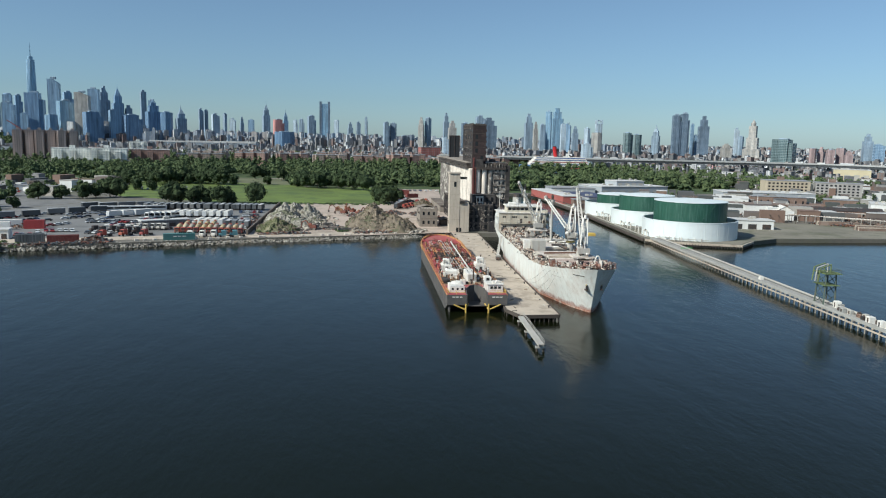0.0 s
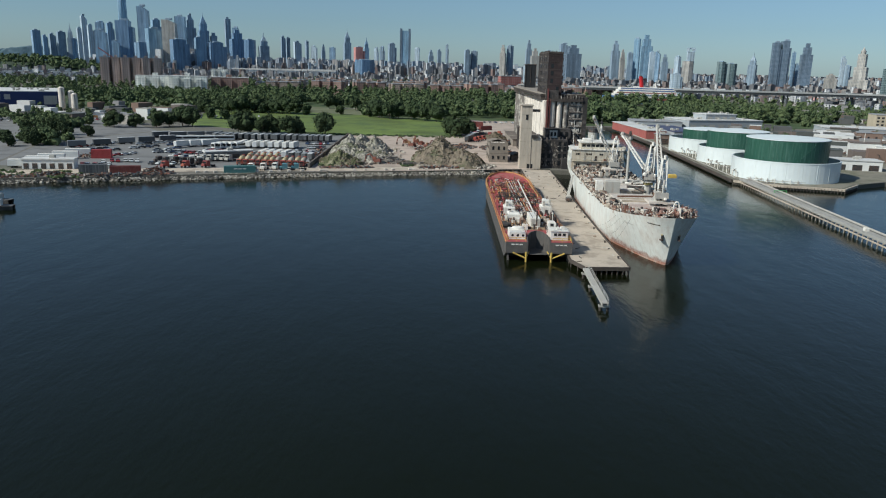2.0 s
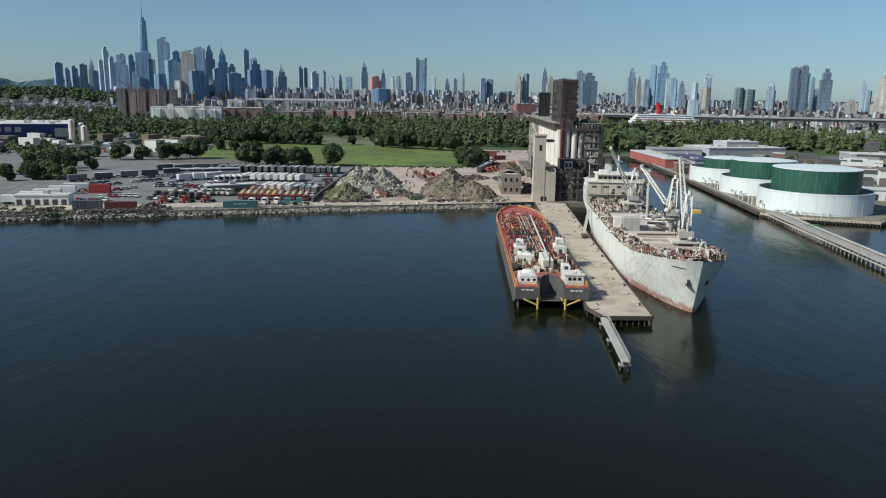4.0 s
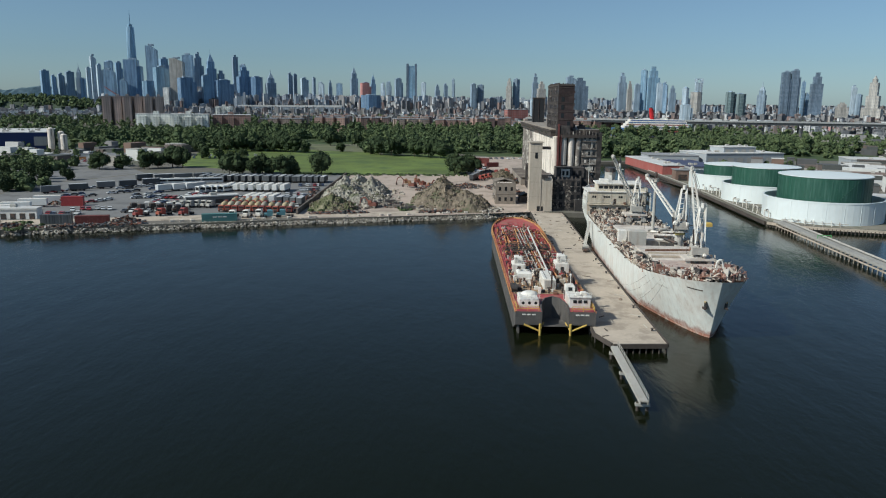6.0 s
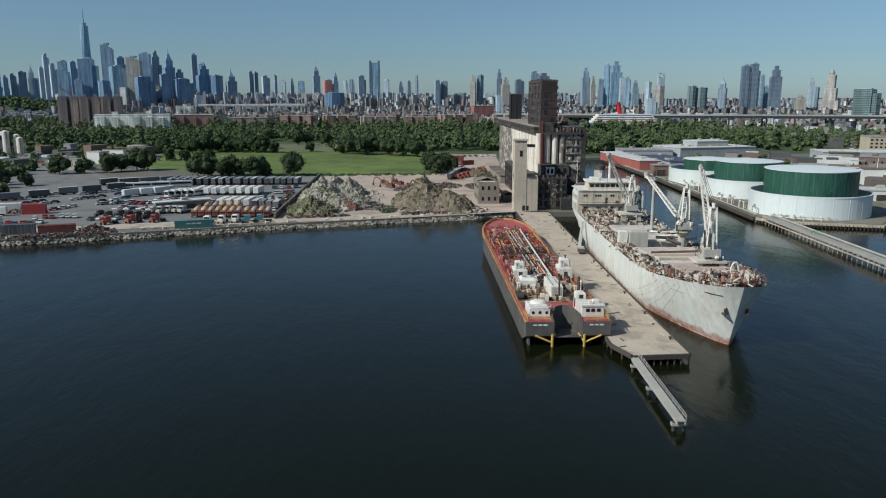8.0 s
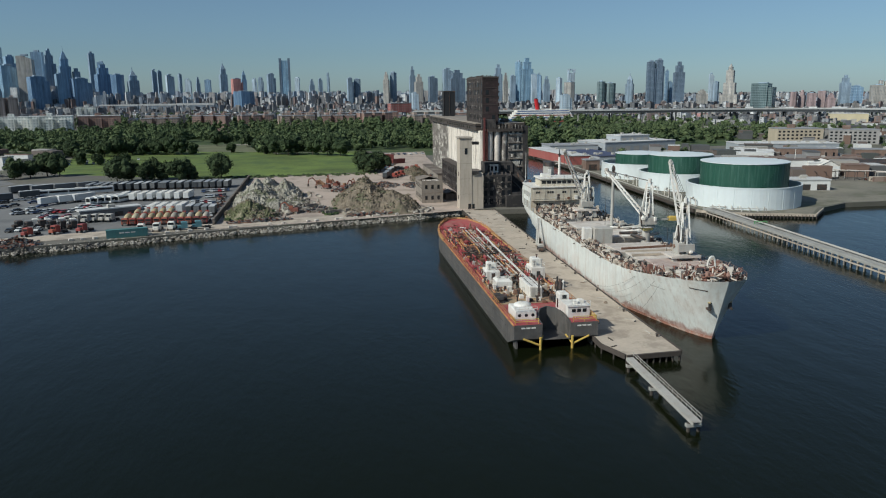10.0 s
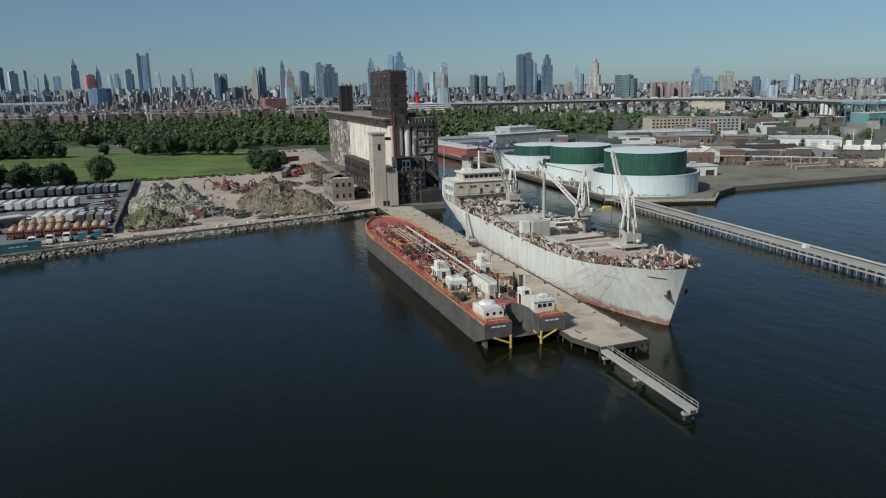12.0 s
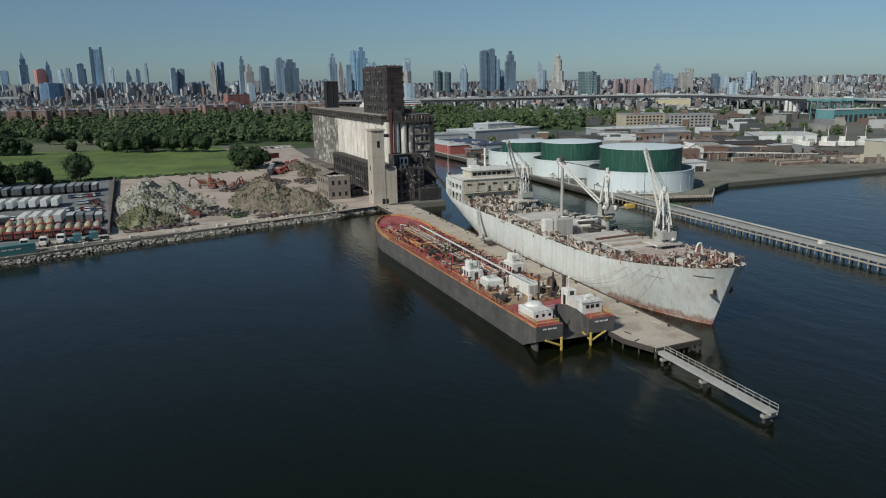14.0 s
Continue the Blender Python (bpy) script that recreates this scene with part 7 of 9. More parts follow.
def on_shore(rnd):
    k = rnd.choices(range(3, 12), [1, 3, 2, 2, 3, 2, 2, 1, 1])[0]
    (xa, ya), (xb, yb) = SHORE[k], SHORE[k + 1]
    u = rnd.random()
    x = xa + (xb - xa) * u
    wide = 1.0 + 0.9 * noise.noise(Vector((x * 0.07, 3.0, 0.0))) + 0.5 * noise.noise(Vector((x * 0.31, 7.0, 0.0)))
    d = rnd.random()
    return x + 0.5 * d, ya + (yb - ya) * u - 0.9 - 0.8 * max(0.2, wide) + (2.0 + wide) * d, -0.2 + 2.0 * min(1.0, d * 1.15)


stones("shore_rocks", "rough grey boulders along the water's edge", 3600, on_shore, 0.16, 0.52, STONE, 5)


def on_heaps(rnd):
    cx, cy, rx, ry = rnd.choice(((-58, 190, 16, 18), (-44, 196, 10, 14), (-18, 178, 14, 10), (2, 176, 9, 8), (-52, 222, 20, 40), (-10, 200, 18, 34)))
    a, q = rnd.uniform(0, 6.28), math.sqrt(rnd.random())
    return cx + rx * q * math.cos(a), cy + ry * q * math.sin(a), 2.2 + rnd.random() * 0.6


stones("rubble_blocks", "scattered broken concrete blocks round the heaps", 900, on_heaps, 0.4, 1.1, STONE, 12)


def jersey_blocks():
    """Concrete blocks along the shore road's seaward edge."""
    rnd = random.Random(19)
    me = G().chamfer(-0.8, -0.4, 0, 0.8, 0.4, 0.7, 0.12).mesh("concrete_block", CONC)
    pts = [(-124, 137.5), (-98, 142.5), (-76, 149.5), (-42, 157), (-20, 162.5), (4, 168.5)]
    for k in range(26):
        u = (k + rnd.uniform(-0.9, 0.9)) / 26 * (len(pts) - 1)
        i = min(int(max(u, 0)), len(pts) - 2)
        f = u - i
        x, y = pts[i][0] + (pts[i + 1][0] - pts[i][0]) * f, pts[i][1] + (pts[i + 1][1] - pts[i][1]) * f
        b = thing("concrete_block", "pale concrete barrier block on the shore road", "block", pose(x, y, 2.06, 0, 0, rnd.uniform(0, 40)), "barrier blocks")
        part("block", me, CONC, b)


jersey_blocks()


def block_stacks():
    """Walls of spare concrete blocks stacked two and three high between the heaps."""
    rnd = random.Random(23)
    me = G().chamfer(-0.88, -0.42, 0, 0.88, 0.42, 0.86, 0.08).mesh("block", RUIN_GREY)
    for x, y, turn, n, high in ((-50, 193, 8, 6, 3), (-40, 189, 24, 7, 3), (-38.5, 197, 96, 6, 2), (-45, 184, -6, 5, 2), (-34, 181, 12, 5, 2), (-28, 176, 20, 6, 2), (-24, 184, 98, 4, 2), (-57, 165.5, 6, 8, 1), (-14, 173, 12, 6, 1)):
        t = thing("block_stack", "stack of pale concrete blocks on the yard dirt", "block stack", pose(x, y, 2.03, 0, 0, turn), "block stacks")
        for k in range(high):
            for i in range(n):
                if k and rnd.random() < 0.22 * k:
                    continue
                part("block", me, CONC if (i + k) % 3 else RUIN_GREY, t).matrix_basis = pose((i - n / 2) * 1.82 + rnd.uniform(-0.06, 0.06), rnd.uniform(-0.1, 0.1), 0.87 * k, 0, 0, rnd.uniform(-3, 3))


block_stacks()


DIG_PAINT = mat("faded_digger_paint", (0.24, 0.09, 0.055), 0.75, var=0.4, pal=[(0.24, 0.08, 0.05), (0.26, 0.14, 0.075), (0.19, 0.07, 0.05)])


def make_excavator():
    t = thing("excavator", "faded orange excavator with a raised boom on the dirt", "excavator", group="excavators")
    for x in (-1.2, 1.2):
        part("track", G().loft([[(x - 0.3, y, z), (x + 0.3, y, z)] for y, z in ((-1.9, 0.4), (-1.6, 0), (1.6, 0), (1.9, 0.4), (1.6, 0.85), (-1.6, 0.85))] + [[(x - 0.3, -1.9, 0.4), (x + 0.3, -1.9, 0.4)]]), STEEL_DARK, t)
    part("house", G().chamfer(-1.4, -2.4, 0.8, 1.4, 1.2, 2.4, 0.25), DIG_PAINT, t)
    part("cab", G().chamfer(-1.4, -0.2, 2.0, -0.3, 1.4, 3.3, 0.2), DIG_PAINT, t)
    part("boom", G().beam((0.3, 1.0, 2.2), (0.3, 3.4, 4.6), 0.4, 0.5).beam((0.3, 3.4, 4.6), (0.3, 5.2, 3.8), 0.35, 0.45), DIG_PAINT, t)
    part("stick", G().beam((0.3, 5.2, 3.8), (0.3, 5.8, 1.2), 0.3, 0.35), DIG_PAINT, t)
    part("bucket", G().prism([(-0.2, 5.3), (0.8, 5.3), (0.8, 6.2), (-0.2, 6.2)], 0.0, 1.3, inset=0.2), STEEL_DARK, t)
    return t


ex = make_excavator()
ex.matrix_basis = pose(-30, 262, 2.04, 0, 0, 60)
for x, y, a in ((-24, 268, 150), (-20, 256, -40), (-33, 276, 100), (-14, 262, 20), (-47, 181, 75), (-27, 283, 10)):
    copy_thing(ex, pose(x, y, 2.04, 0, 0, a))


def moored_boat(at):
    b = thing("workboat", "small white workboat with a dark hull moored offshore", "boat", at)
    rows = [[(w * s, y, z) for s, z in ((-0.7, -0.3), (-1, 1.2), (1, 1.2), (0.7, -0.3))] for y, w in ((-6, 1.7), (0, 2.1), (4, 1.5), (6.5, 0.1))]
    part("hull", G().loft(rows, caps=False), HULL_BLACK, b)
    part("deck", G().add([(-1.7, -6, 1.15), (1.7, -6, 1.15), (2.1, 0, 1.15), (1.5, 4, 1.15), (0, 6.4, 1.15), (-1.5, 4, 1.15), (-2.1, 0, 1.15)], [tuple(range(7))]), STEEL_GREY, b)
    part("cabin", G().chamfer(-1.3, -2.5, 1.15, 1.3, 2.2, 3.2, 0.2), PAINT_WHITE, b)
    part("wheelhouse", G().chamfer(-1.0, -0.2, 3.2, 1.0, 1.9, 4.8, 0.15), PAINT_WHITE, b)
    part("window", G().box(-0.8, 1.88, 3.9, 0.8, 1.95, 4.5), WINDOW_DARK, b)
    part("mast", G().cyl(0, -0.6, 4.0, 8.0, 0.08, 6), STEEL_GREY, b)


moored_boat(pose(-166, 58, 0.3, 0, 0, 100))
moored_boat(pose(-172, 70, 0.3, 0, 0, 80))


# ---- scrap and weeds on the shore and in the yard ----
SCRAP = mat("mixed_scrap", (0.15, 0.12, 0.1), 0.8, var=0.4, bump=0.4, pal=[(0.10, 0.085, 0.075), (0.22, 0.12, 0.08), (0.05, 0.05, 0.055), (0.30, 0.27, 0.24), (0.16, 0.06, 0.04), (0.08, 0.09, 0.10)], island=True)


def scrap_pile(label, cx, cy, rx, ry, h, n, seed, turn=0):
    rnd = random.Random(seed)
    g = G()
    m0 = pose(cx, cy, 2.03, 0, 0, turn)
    for _ in range(n):
        a, q = rnd.uniform(0, 6.28), math.sqrt(rnd.random())
        x, y = rx * q * math.cos(a), ry * q * math.sin(a)
        z = max(0.05, h * (1 - q) * rnd.random())
        L = rnd.uniform(0.3, 1.5)
        g.box(-L, -rnd.uniform(0.08, 0.4), -0.1, L, rnd.uniform(0.08, 0.4), rnd.uniform(0.05, 0.5), m0 @ pose(x, y, z, rnd.uniform(-25, 25), rnd.uniform(-30, 30), rnd.uniform(0, 180)))
    return thing("scrap_pile", label, "scrap", kind="stuff", g=g, material=SCRAP)


scrap_pile("dark heap of tangled scrap by the shore", -139, 134, 7, 3, 3.2, 240, 1, 12)
scrap_pile("dark heap of tangled scrap by the shore", -178, 124, 8, 2.5, 1.6, 160, 2, 14)
scrap_pile("scattered rusty scrap along the shore edge", -150, 126.5, 22, 1.8, 0.8, 260, 3, 15)
scrap_pile("scattered rusty scrap along the shore edge", -200, 113, 24, 2.0, 0.8, 240, 4, 15)
scrap_pile("rusty scrap between the heaps", -36, 184, 7, 4, 2.0, 150, 5)
scrap_pile("rusty scrap and timber below the spoil", -14, 168.5, 13, 2.5, 1.5, 200, 6, 8)
scrap_pile("rusty scrap and timber below the rubble", -60, 163, 13, 2.5, 1.5, 200, 7, 10)
scrap_pile("broken machinery behind the spoil", -16, 250, 12, 8, 4.5, 260, 8)
scrap_pile("scrap and tyres along the block wall", -81, 215, 2.2, 40, 1.4, 240, 11)
for x, y, rx, ry, n, sd in ((30, 330, 8, 14, 220, 81), (22, 352, 7, 12, 160, 82), (34, 300, 6, 10, 180, 83), (16, 392, 9, 14, 160, 84), (18, 262, 6, 12, 160, 85), (25, 240, 5, 9, 120, 86), (2, 268, 8, 12, 160, 87)):
    scrap_pile("rusty machine parts and timber in the dirt yard", x, y, rx, ry, 2.6, n, sd)
scrap_pile("scrap between the parked trucks", -186, 184, 10, 4, 2.0, 150, 12)


def weed_clumps(label, n, place, seed):
    rnd = random.Random(seed)
    g = G()
    for _ in range(n):
        x, y, z = place(rnd)
        for _ in range(5):
            s = rnd.uniform(0.25, 0.8)
            g.blob((x + rnd.uniform(-1, 1), y + rnd.uniform(-1, 1), z + s * 0.3), (s, s, s * 0.7), rnd, 0.4, 5, 3)
    return thing("weeds", label, "weeds", kind="stuff", g=g, material=LEAF_WOOD)


weed_clumps("low green weeds on the spoil", 60, lambda r: (r.uniform(-74, -54), r.uniform(166, 196), 2.6), 3)
weed_clumps("low green weeds between the heaps", 34, lambda r: (r.uniform(-34, -27), r.uniform(172, 190), 2.2), 4)
weed_clumps("low green weeds along the meadow edge", 160, lambda r: (r.uniform(-110, 6), r.uniform(326, 338), 2.1), 5)
weed_clumps("low green weeds along the shore", 70, lambda r: (r.uniform(-215, -165), r.uniform(116, 134), 2.1), 6)

# ---- single trees ----
def make_tree(seed, h, r):
    rnd = random.Random(seed)
    t = thing("tree", "full leafy broad-crowned tree at the meadow edge", "tree", group="meadow trees")
    tr = G().rod((0, 0, 0), (0.1, 0, h * 0.35), 0.38, 8, 0.27)
    for k in range(7):
        a = k * 0.9 + rnd.uniform(-0.3, 0.3)
        p = Vector((0.1, 0, h * rnd.uniform(0.2, 0.36)))
        q = Vector((r * 0.55 * math.cos(a), r * 0.55 * math.sin(a), h * rnd.uniform(0.5, 0.8)))
        tr.rod(p, q, 0.16, 6, 0.06)
    part("trunk", tr, BARK, t)
    cr = G()
    lumps = []
    for k in range(22):
        a, e = rnd.uniform(0, 6.28), rnd.uniform(-1.0, 1.45)
        q = rnd.uniform(0.35, 0.75)
        c = Vector((r * q * math.cos(a) * math.cos(e), r * q * math.sin(a) * math.cos(e), h * 0.44 + h * 0.47 * q * math.sin(e)))
        s = r * rnd.uniform(0.32, 0.46)
        lumps.append((c, s))
        cr.blob(c, (s * 0.8, s * 0.8, s * 0.7), rnd, 0.25, 7, 5)
    for k in range(1900):
        c, s = rnd.choice(lumps)
        d = Vector((rnd.gauss(0, 1), rnd.gauss(0, 1), rnd.gauss(0, 1))).normalized()
        p = c + d * s * rnd.uniform(0.75, 1.15)
        u = Vector((rnd.gauss(0, 1), rnd.gauss(0, 1), rnd.gauss(0, 1))).normalized() * rnd.uniform(0.2, 0.42)
        v = u.orthogonal() * 0.7
        cr.add([p - u, p + v, p + u, p - v], [(0, 1, 2, 3)])
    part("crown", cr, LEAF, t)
    return t


def plant_trees():
    rnd = random.Random(77)
    kinds = [make_tree(1, 14, 7.4), make_tree(2, 16.5, 9.2), make_tree(3, 13, 7.0), make_tree(4, 9, 4.8)]
    edge = [(-140, 331, 2), (-128, 335, 0), (-121, 331, 2), (-110, 335, 2), (-89, 330, 1), (2, 338, 1), (-2, 347, 0), (6, 352, 1), (9, 346, 0),
            (-206, 366, 0), (-198, 372, 1), (-191, 372, 1), (-213, 360, 2), (-226, 355, 2), (-240, 352, 0), (-200, 455, 2), (-186, 448, 3), (-170, 462, 3)]
    west = [(-236, 228, 3), (-228, 236, 3), (-243, 240, 3), (-238, 275, 3), (-230, 284, 3), (-246, 290, 3), (-252, 262, 3), (-262, 250, 3), (-258, 300, 3), (-268, 320, 3), (-275, 300, 3), (-246, 222, 3)]
    rear = [(-182, 548, 0), (-176, 556, 1), (-168, 552, 1), (-160, 560, 0), (-154, 566, 2), (-192, 540, 1), (-200, 530, 0), (-172, 540, 2), (-205, 545, 1), (-186, 566, 1), (-131, 326, 2), (-112, 318, 0), (-107, 321, 2), (-147, 326, 1)]
    park = [(-99, 545, 3), (-139, 585, 3), (-60, 512, 1), (-50, 500, 0), (-42, 508, 1), (-90, 620, 0), (-30, 495, 1), (-18, 488, 0), (-8, 480, 1), (-150, 600, 0), (-165, 610, 1),
            (-180, 590, 0), (-70, 520, 3), (-120, 640, 1), (-110, 648, 0), (-60, 610, 1), (-45, 590, 0), (-30, 560, 1), (-215, 560, 0), (-230, 545, 1), (-222, 520, 2), (-160, 540, 1), (-150, 547, 1), (-140, 536, 0), (-130, 533, 2), (-146, 538, 1), (-66, 541, 1), (-58, 546, 1), (-75, 549, 0), (-20, 549, 1), (-12, 541, 1), (-28, 553, 1)]
    spots = edge + west + rear + park
    used = [False] * 4
    for x, y, k in spots:
        s = rnd.uniform(0.85, 1.08)
        m = pose(x, y, 2.0, 0, 0, rnd.uniform(0, 360))
        if not used[k]:
            kinds[k].matrix_basis = m
            used[k] = True
        else:
            t = copy_thing(kinds[k], m)
            t.scale = (s, s, s * rnd.uniform(0.9, 1.1))


plant_trees()

# ---- the basin's far bank, warehouses and the viaduct ----
RED_CLAD = mat("faded_red_cladding", (0.36, 0.10, 0.085), 0.7, var=0.2, streak=((0.42, 0.24, 0.2), 0.5))
GREY_CLAD = mat("grey_cladding", (0.36, 0.38, 0.40), 0.65, var=0.12, streak=((0.28, 0.28, 0.28), 0.3))
TAN_FRONT = mat("tan_factory_wall", (0.50, 0.42, 0.31), 0.85, var=0.2, big=0.08, streak=((0.32, 0.26, 0.2), 0.4))
GREY_FRONT = mat("grey_factory_wall", (0.36, 0.34, 0.32), 0.85, var=0.2, big=0.08, streak=((0.24, 0.21, 0.19), 0.4))
BROWN_WALL = mat("brown_brick_wall", (0.21, 0.14, 0.11), 0.9, var=0.25, big=0.1, patch=((0.3, 0.24, 0.2), 0.5, 0.2))
flat_shed("quay_warehouse", "long faded red warehouse along the basin", pose(156, 352, 2.05, 0, 0, 91), 88, 15, 6.0, RED_CLAD, ROOF_PALE, 9, "warehouse", mat("darker_red_door", (0.2, 0.05, 0.045), 0.7))
flat_shed("quay_warehouse", "large grey shed with a pale roof behind the basin", pose(160, 446, 2.05, 0, 0, -5), 40, 30, 6.5, GREY_CLAD, ROOF_GREY, 5)
flat_shed("quay_warehouse", "low shed with a dark blue roof beside the red warehouse", pose(180, 344, 2.05, 0, 0, 91), 60, 21, 6.0, GREY_CLAD, mat("dark_blue_roof", (0.07, 0.08, 0.14), 0.7, var=0.2), 4)
flat_shed("pump_house", "small brown block house by the basin", pose(136.5, 312, 2.05, 0, 0, -4), 9, 9, 6.5, BROWN_WALL, ROOF_GREY, 1, "pump house", STEEL_DARK)
flat_shed("grey_factory", "modern grey factory with layered roofs", pose(205, 440, 2.05, 0, 0, 12), 72, 40, 8.5, GREY_CLAD, ROOF_PALE, 8)
flat_shed("grey_factory", "small grey roof block on the factory yard", pose(225, 455, 11.05, 0, 0, 12), 30, 20, 4.0, GREY_CLAD, ROOF_PALE, 4)
flat_shed("long_shed", "long grey shed with a pale roof", pose(300, 400, 2.05, 0, 0, -14), 78, 30, 8.0, GREY_CLAD, ROOF_PALE, 7)
flat_shed("long_shed", "low brown shed with a rusty roof", pose(236, 300, 2.05, 0, 0, -24), 74, 16, 6.5, BROWN_WALL, mat("rusty_roof", (0.21, 0.15, 0.12), 0.9, var=0.3, patch=((0.32, 0.25, 0.2), 0.6, 0.15)), 10)
flat_shed("white_warehouse", "wide white warehouse with a flat roof", pose(360, 294, 2.05, 0, 0, -35), 44, 30, 7.0, WHITE_WALL, ROOF_PALE, 6)
flat_shed("white_shed", "low white shed with two dark doors beside the tank", pose(184, 196, 2.05, 0, 0, -14), 32, 12, 5.0, WHITE_WALL, ROOF_PALE, 4, "shed", STEEL_DARK)
gable_shed("gable_house", "white gabled boat shed", pose(262, 240, 2.05, 0, 0, 70), 16, 11, 6.0, WHITE_WALL, PAINT_WHITE, 2, 3.2)
gable_shed("gable_house", "dark roofed low workshop", pose(288, 268, 2.05, 0, 0, -24), 50, 15, 5.0, BROWN_WALL, STEEL_DARK, 6, 2.0)
gable_shed("gable_house", "white low workshop with a pale roof", pose(262, 345, 2.05, 0, 0, -24), 26, 13, 7.0, WHITE_WALL, ROOF_PALE, 4, 1.5)
gable_shed("gable_house", "brown brick workshop with a flat parapet", pose(290, 338, 2.05, 0, 0, -24), 40, 16, 9.0, BROWN_WALL, ROOF_GREY, 8, 0.5)
for x, y, L, W, H, lab in ((402, 496, 42, 24, 14, "tan four-storey factory with rows of windows"), (447, 483, 42, 22, 13, "grey-brown four-storey factory with rows of windows")):
    s = thing("factory", lab, "factory", pose(x, y, 2.05, 0, 0, -15 if x < 420 else -29))
    part("wall", G().box(0, 0, 0, L, W, H), TAN_FRONT if x < 420 else GREY_FRONT, s)
    part("roof", G().box(-0.3, -0.3, H, L + 0.3, W + 0.3, H + 0.6), ROOF_GREY, s)
    part("roof_house", G().chamfer(L * 0.3, W * 0.3, H + 0.6, L * 0.3 + 6, W * 0.3 + 5, H + 4, 0.2), BROWN_WALL, s)
    pane = G().box(-1.05, -0.05, -0.8, 1.05, 0.03, 0.8).mesh("window", WINDOW_DARK)
    for f in range(4):
        for k in range(int(L / 4)):
            part("window", pane, WINDOW_DARK, s).matrix_basis = pose(2 + 4 * k, -0.03, 1.9 + (H - 1.2) / 4 * f)
flat_shed("yellow_warehouse", "pale yellow warehouse under the viaduct", pose(690, 790, 2.05, 0, 0, -35), 48, 34, 18, mat("pale_yellow_wall", (0.58, 0.50, 0.33), 0.8, var=0.12), ROOF_PALE, 4)
flat_shed("pink_house", "pink painted warehouse beyond the wood", pose(655, 1066, 2.05, 0, 0, -10), 24, 20, 13, mat("pink_wall", (0.50, 0.27, 0.26), 0.8, var=0.12), ROOF_PALE, 3)
flat_shed("beige_hall", "long beige hall at the water's edge", pose(334, 158, 2.05, 0, 0, -6), 60, 30, 11, mat("beige_wall", (0.46, 0.42, 0.33), 0.8, var=0.1), ROOF_PALE, 4)
for k in range(4):
    s = thing("concrete_silo", "white concrete plant silo", "silo", pose(710 + 3.6 * k, 572 - 3.5 * k, 2.0), "concrete plant silos")
    part("shell", G().cyl(0, 0, 0, 17.5, 2.1, 14).cyl(0, 0, 17.5, 19, 2.1, 14, 1.0), WHITE_WALL, s)
    part("ladder", G().box(-0.3, -2.3, 0, 0.3, -2.1, 17.5), STEEL_GREY, s)
cv = thing("conveyor", "white inclined conveyor of the concrete plant", "conveyor", pose(730, 556, 2.0))
part("belt", G().beam((-10, 0, 2), (6, 8, 20), 1.8, 1.4), WHITE_WALL, cv)
part("bent", G().rod((6, 8, 0), (6, 8, 20), 0.5, 6).rod((0, 5, 0), (0, 5, 12), 0.4, 6), STEEL_GREY, cv)
# ruined timber bulkheads and stacked blocks along the far quay
rnd_q = random.Random(9)
for x, y, L, a in ((268, 186, 30, -8), (300, 180, 36, -16), (280, 205, 40, -10), (330, 196, 40, -20), (262, 214, 34, -14)):
    w = thing("timber_stack", "long weathered timber stack on the quay", "timber", pose(x, y, 2.05, 0, 0, a), "timber stacks")
    for k in range(7):
        part("beam", G().box(0, k * 0.9, 0, L * rnd_q.uniform(0.7, 1.0), k * 0.9 + 0.7, rnd_q.uniform(0.8, 2.6)), rnd_q.choice((BROWN_WALL, QUAY, CONC_DARK)), w)
fr = thing("steel_rack", "rows of dark steel racks on the quay", "rack", pose(238, 228, 2.05, 0, 0, -18))
for k in range(14):
    part("rack", G().line([(5 * k, 0, 0), (5 * k, 0, 4.5), (5 * k, 9, 4.5), (5 * k, 9, 0)], 0.16, 5), STEEL_DARK, fr)
    part("rack_beam", G().rod((5 * k, 4.5, 4.5), (5 * k + 5, 4.5, 4.5), 0.14, 5), STEEL_DARK, fr)
for x, y, a in ((388, 252, 20), (398, 246, 40), (376, 262, 10), (410, 240, 60), (250, 262, 70)):
    b = thing("tugboat", "white tug with a tall wheelhouse by the quay", "boat", pose(x, y, 0.5, 0, 0, a), "moored tugs")
    part("hull", G().loft([[(w * s, yy, z) for s, z in ((-0.8, -0.5), (-1, 2.4), (1, 2.4), (0.8, -0.5))] for yy, w in ((-11, 3.0), (0, 3.8), (8, 2.8), (12, 0.2))], caps=True), HULL_BLACK, b)
    part("deckhouse", G().chamfer(-2.4, -5, 2.4, 2.4, 6, 5.4, 0.3), PAINT_WHITE, b)
    part("wheelhouse", G().chamfer(-1.8, 1, 5.4, 1.8, 5, 8.6, 0.3), PAINT_WHITE, b)
    part("window", G().box(-1.6, 4.95, 7.0, 1.6, 5.06, 8.2), WINDOW_DARK, b)
    part("mast", G().cyl(0, 1, 8, 16, 0.2, 6), PAINT_WHITE, b)
flat_shed("teal_terminal", "long teal steel hall by the far quay", pose(624, 436, 2.05, 0, 0, -4), 84, 22, 13, mat("teal_cladding", (0.13, 0.29, 0.30), 0.6, var=0.25, streak=((0.3, 0.42, 0.43), 0.5)), ROOF_PALE, 12, "hall", STEEL_DARK)

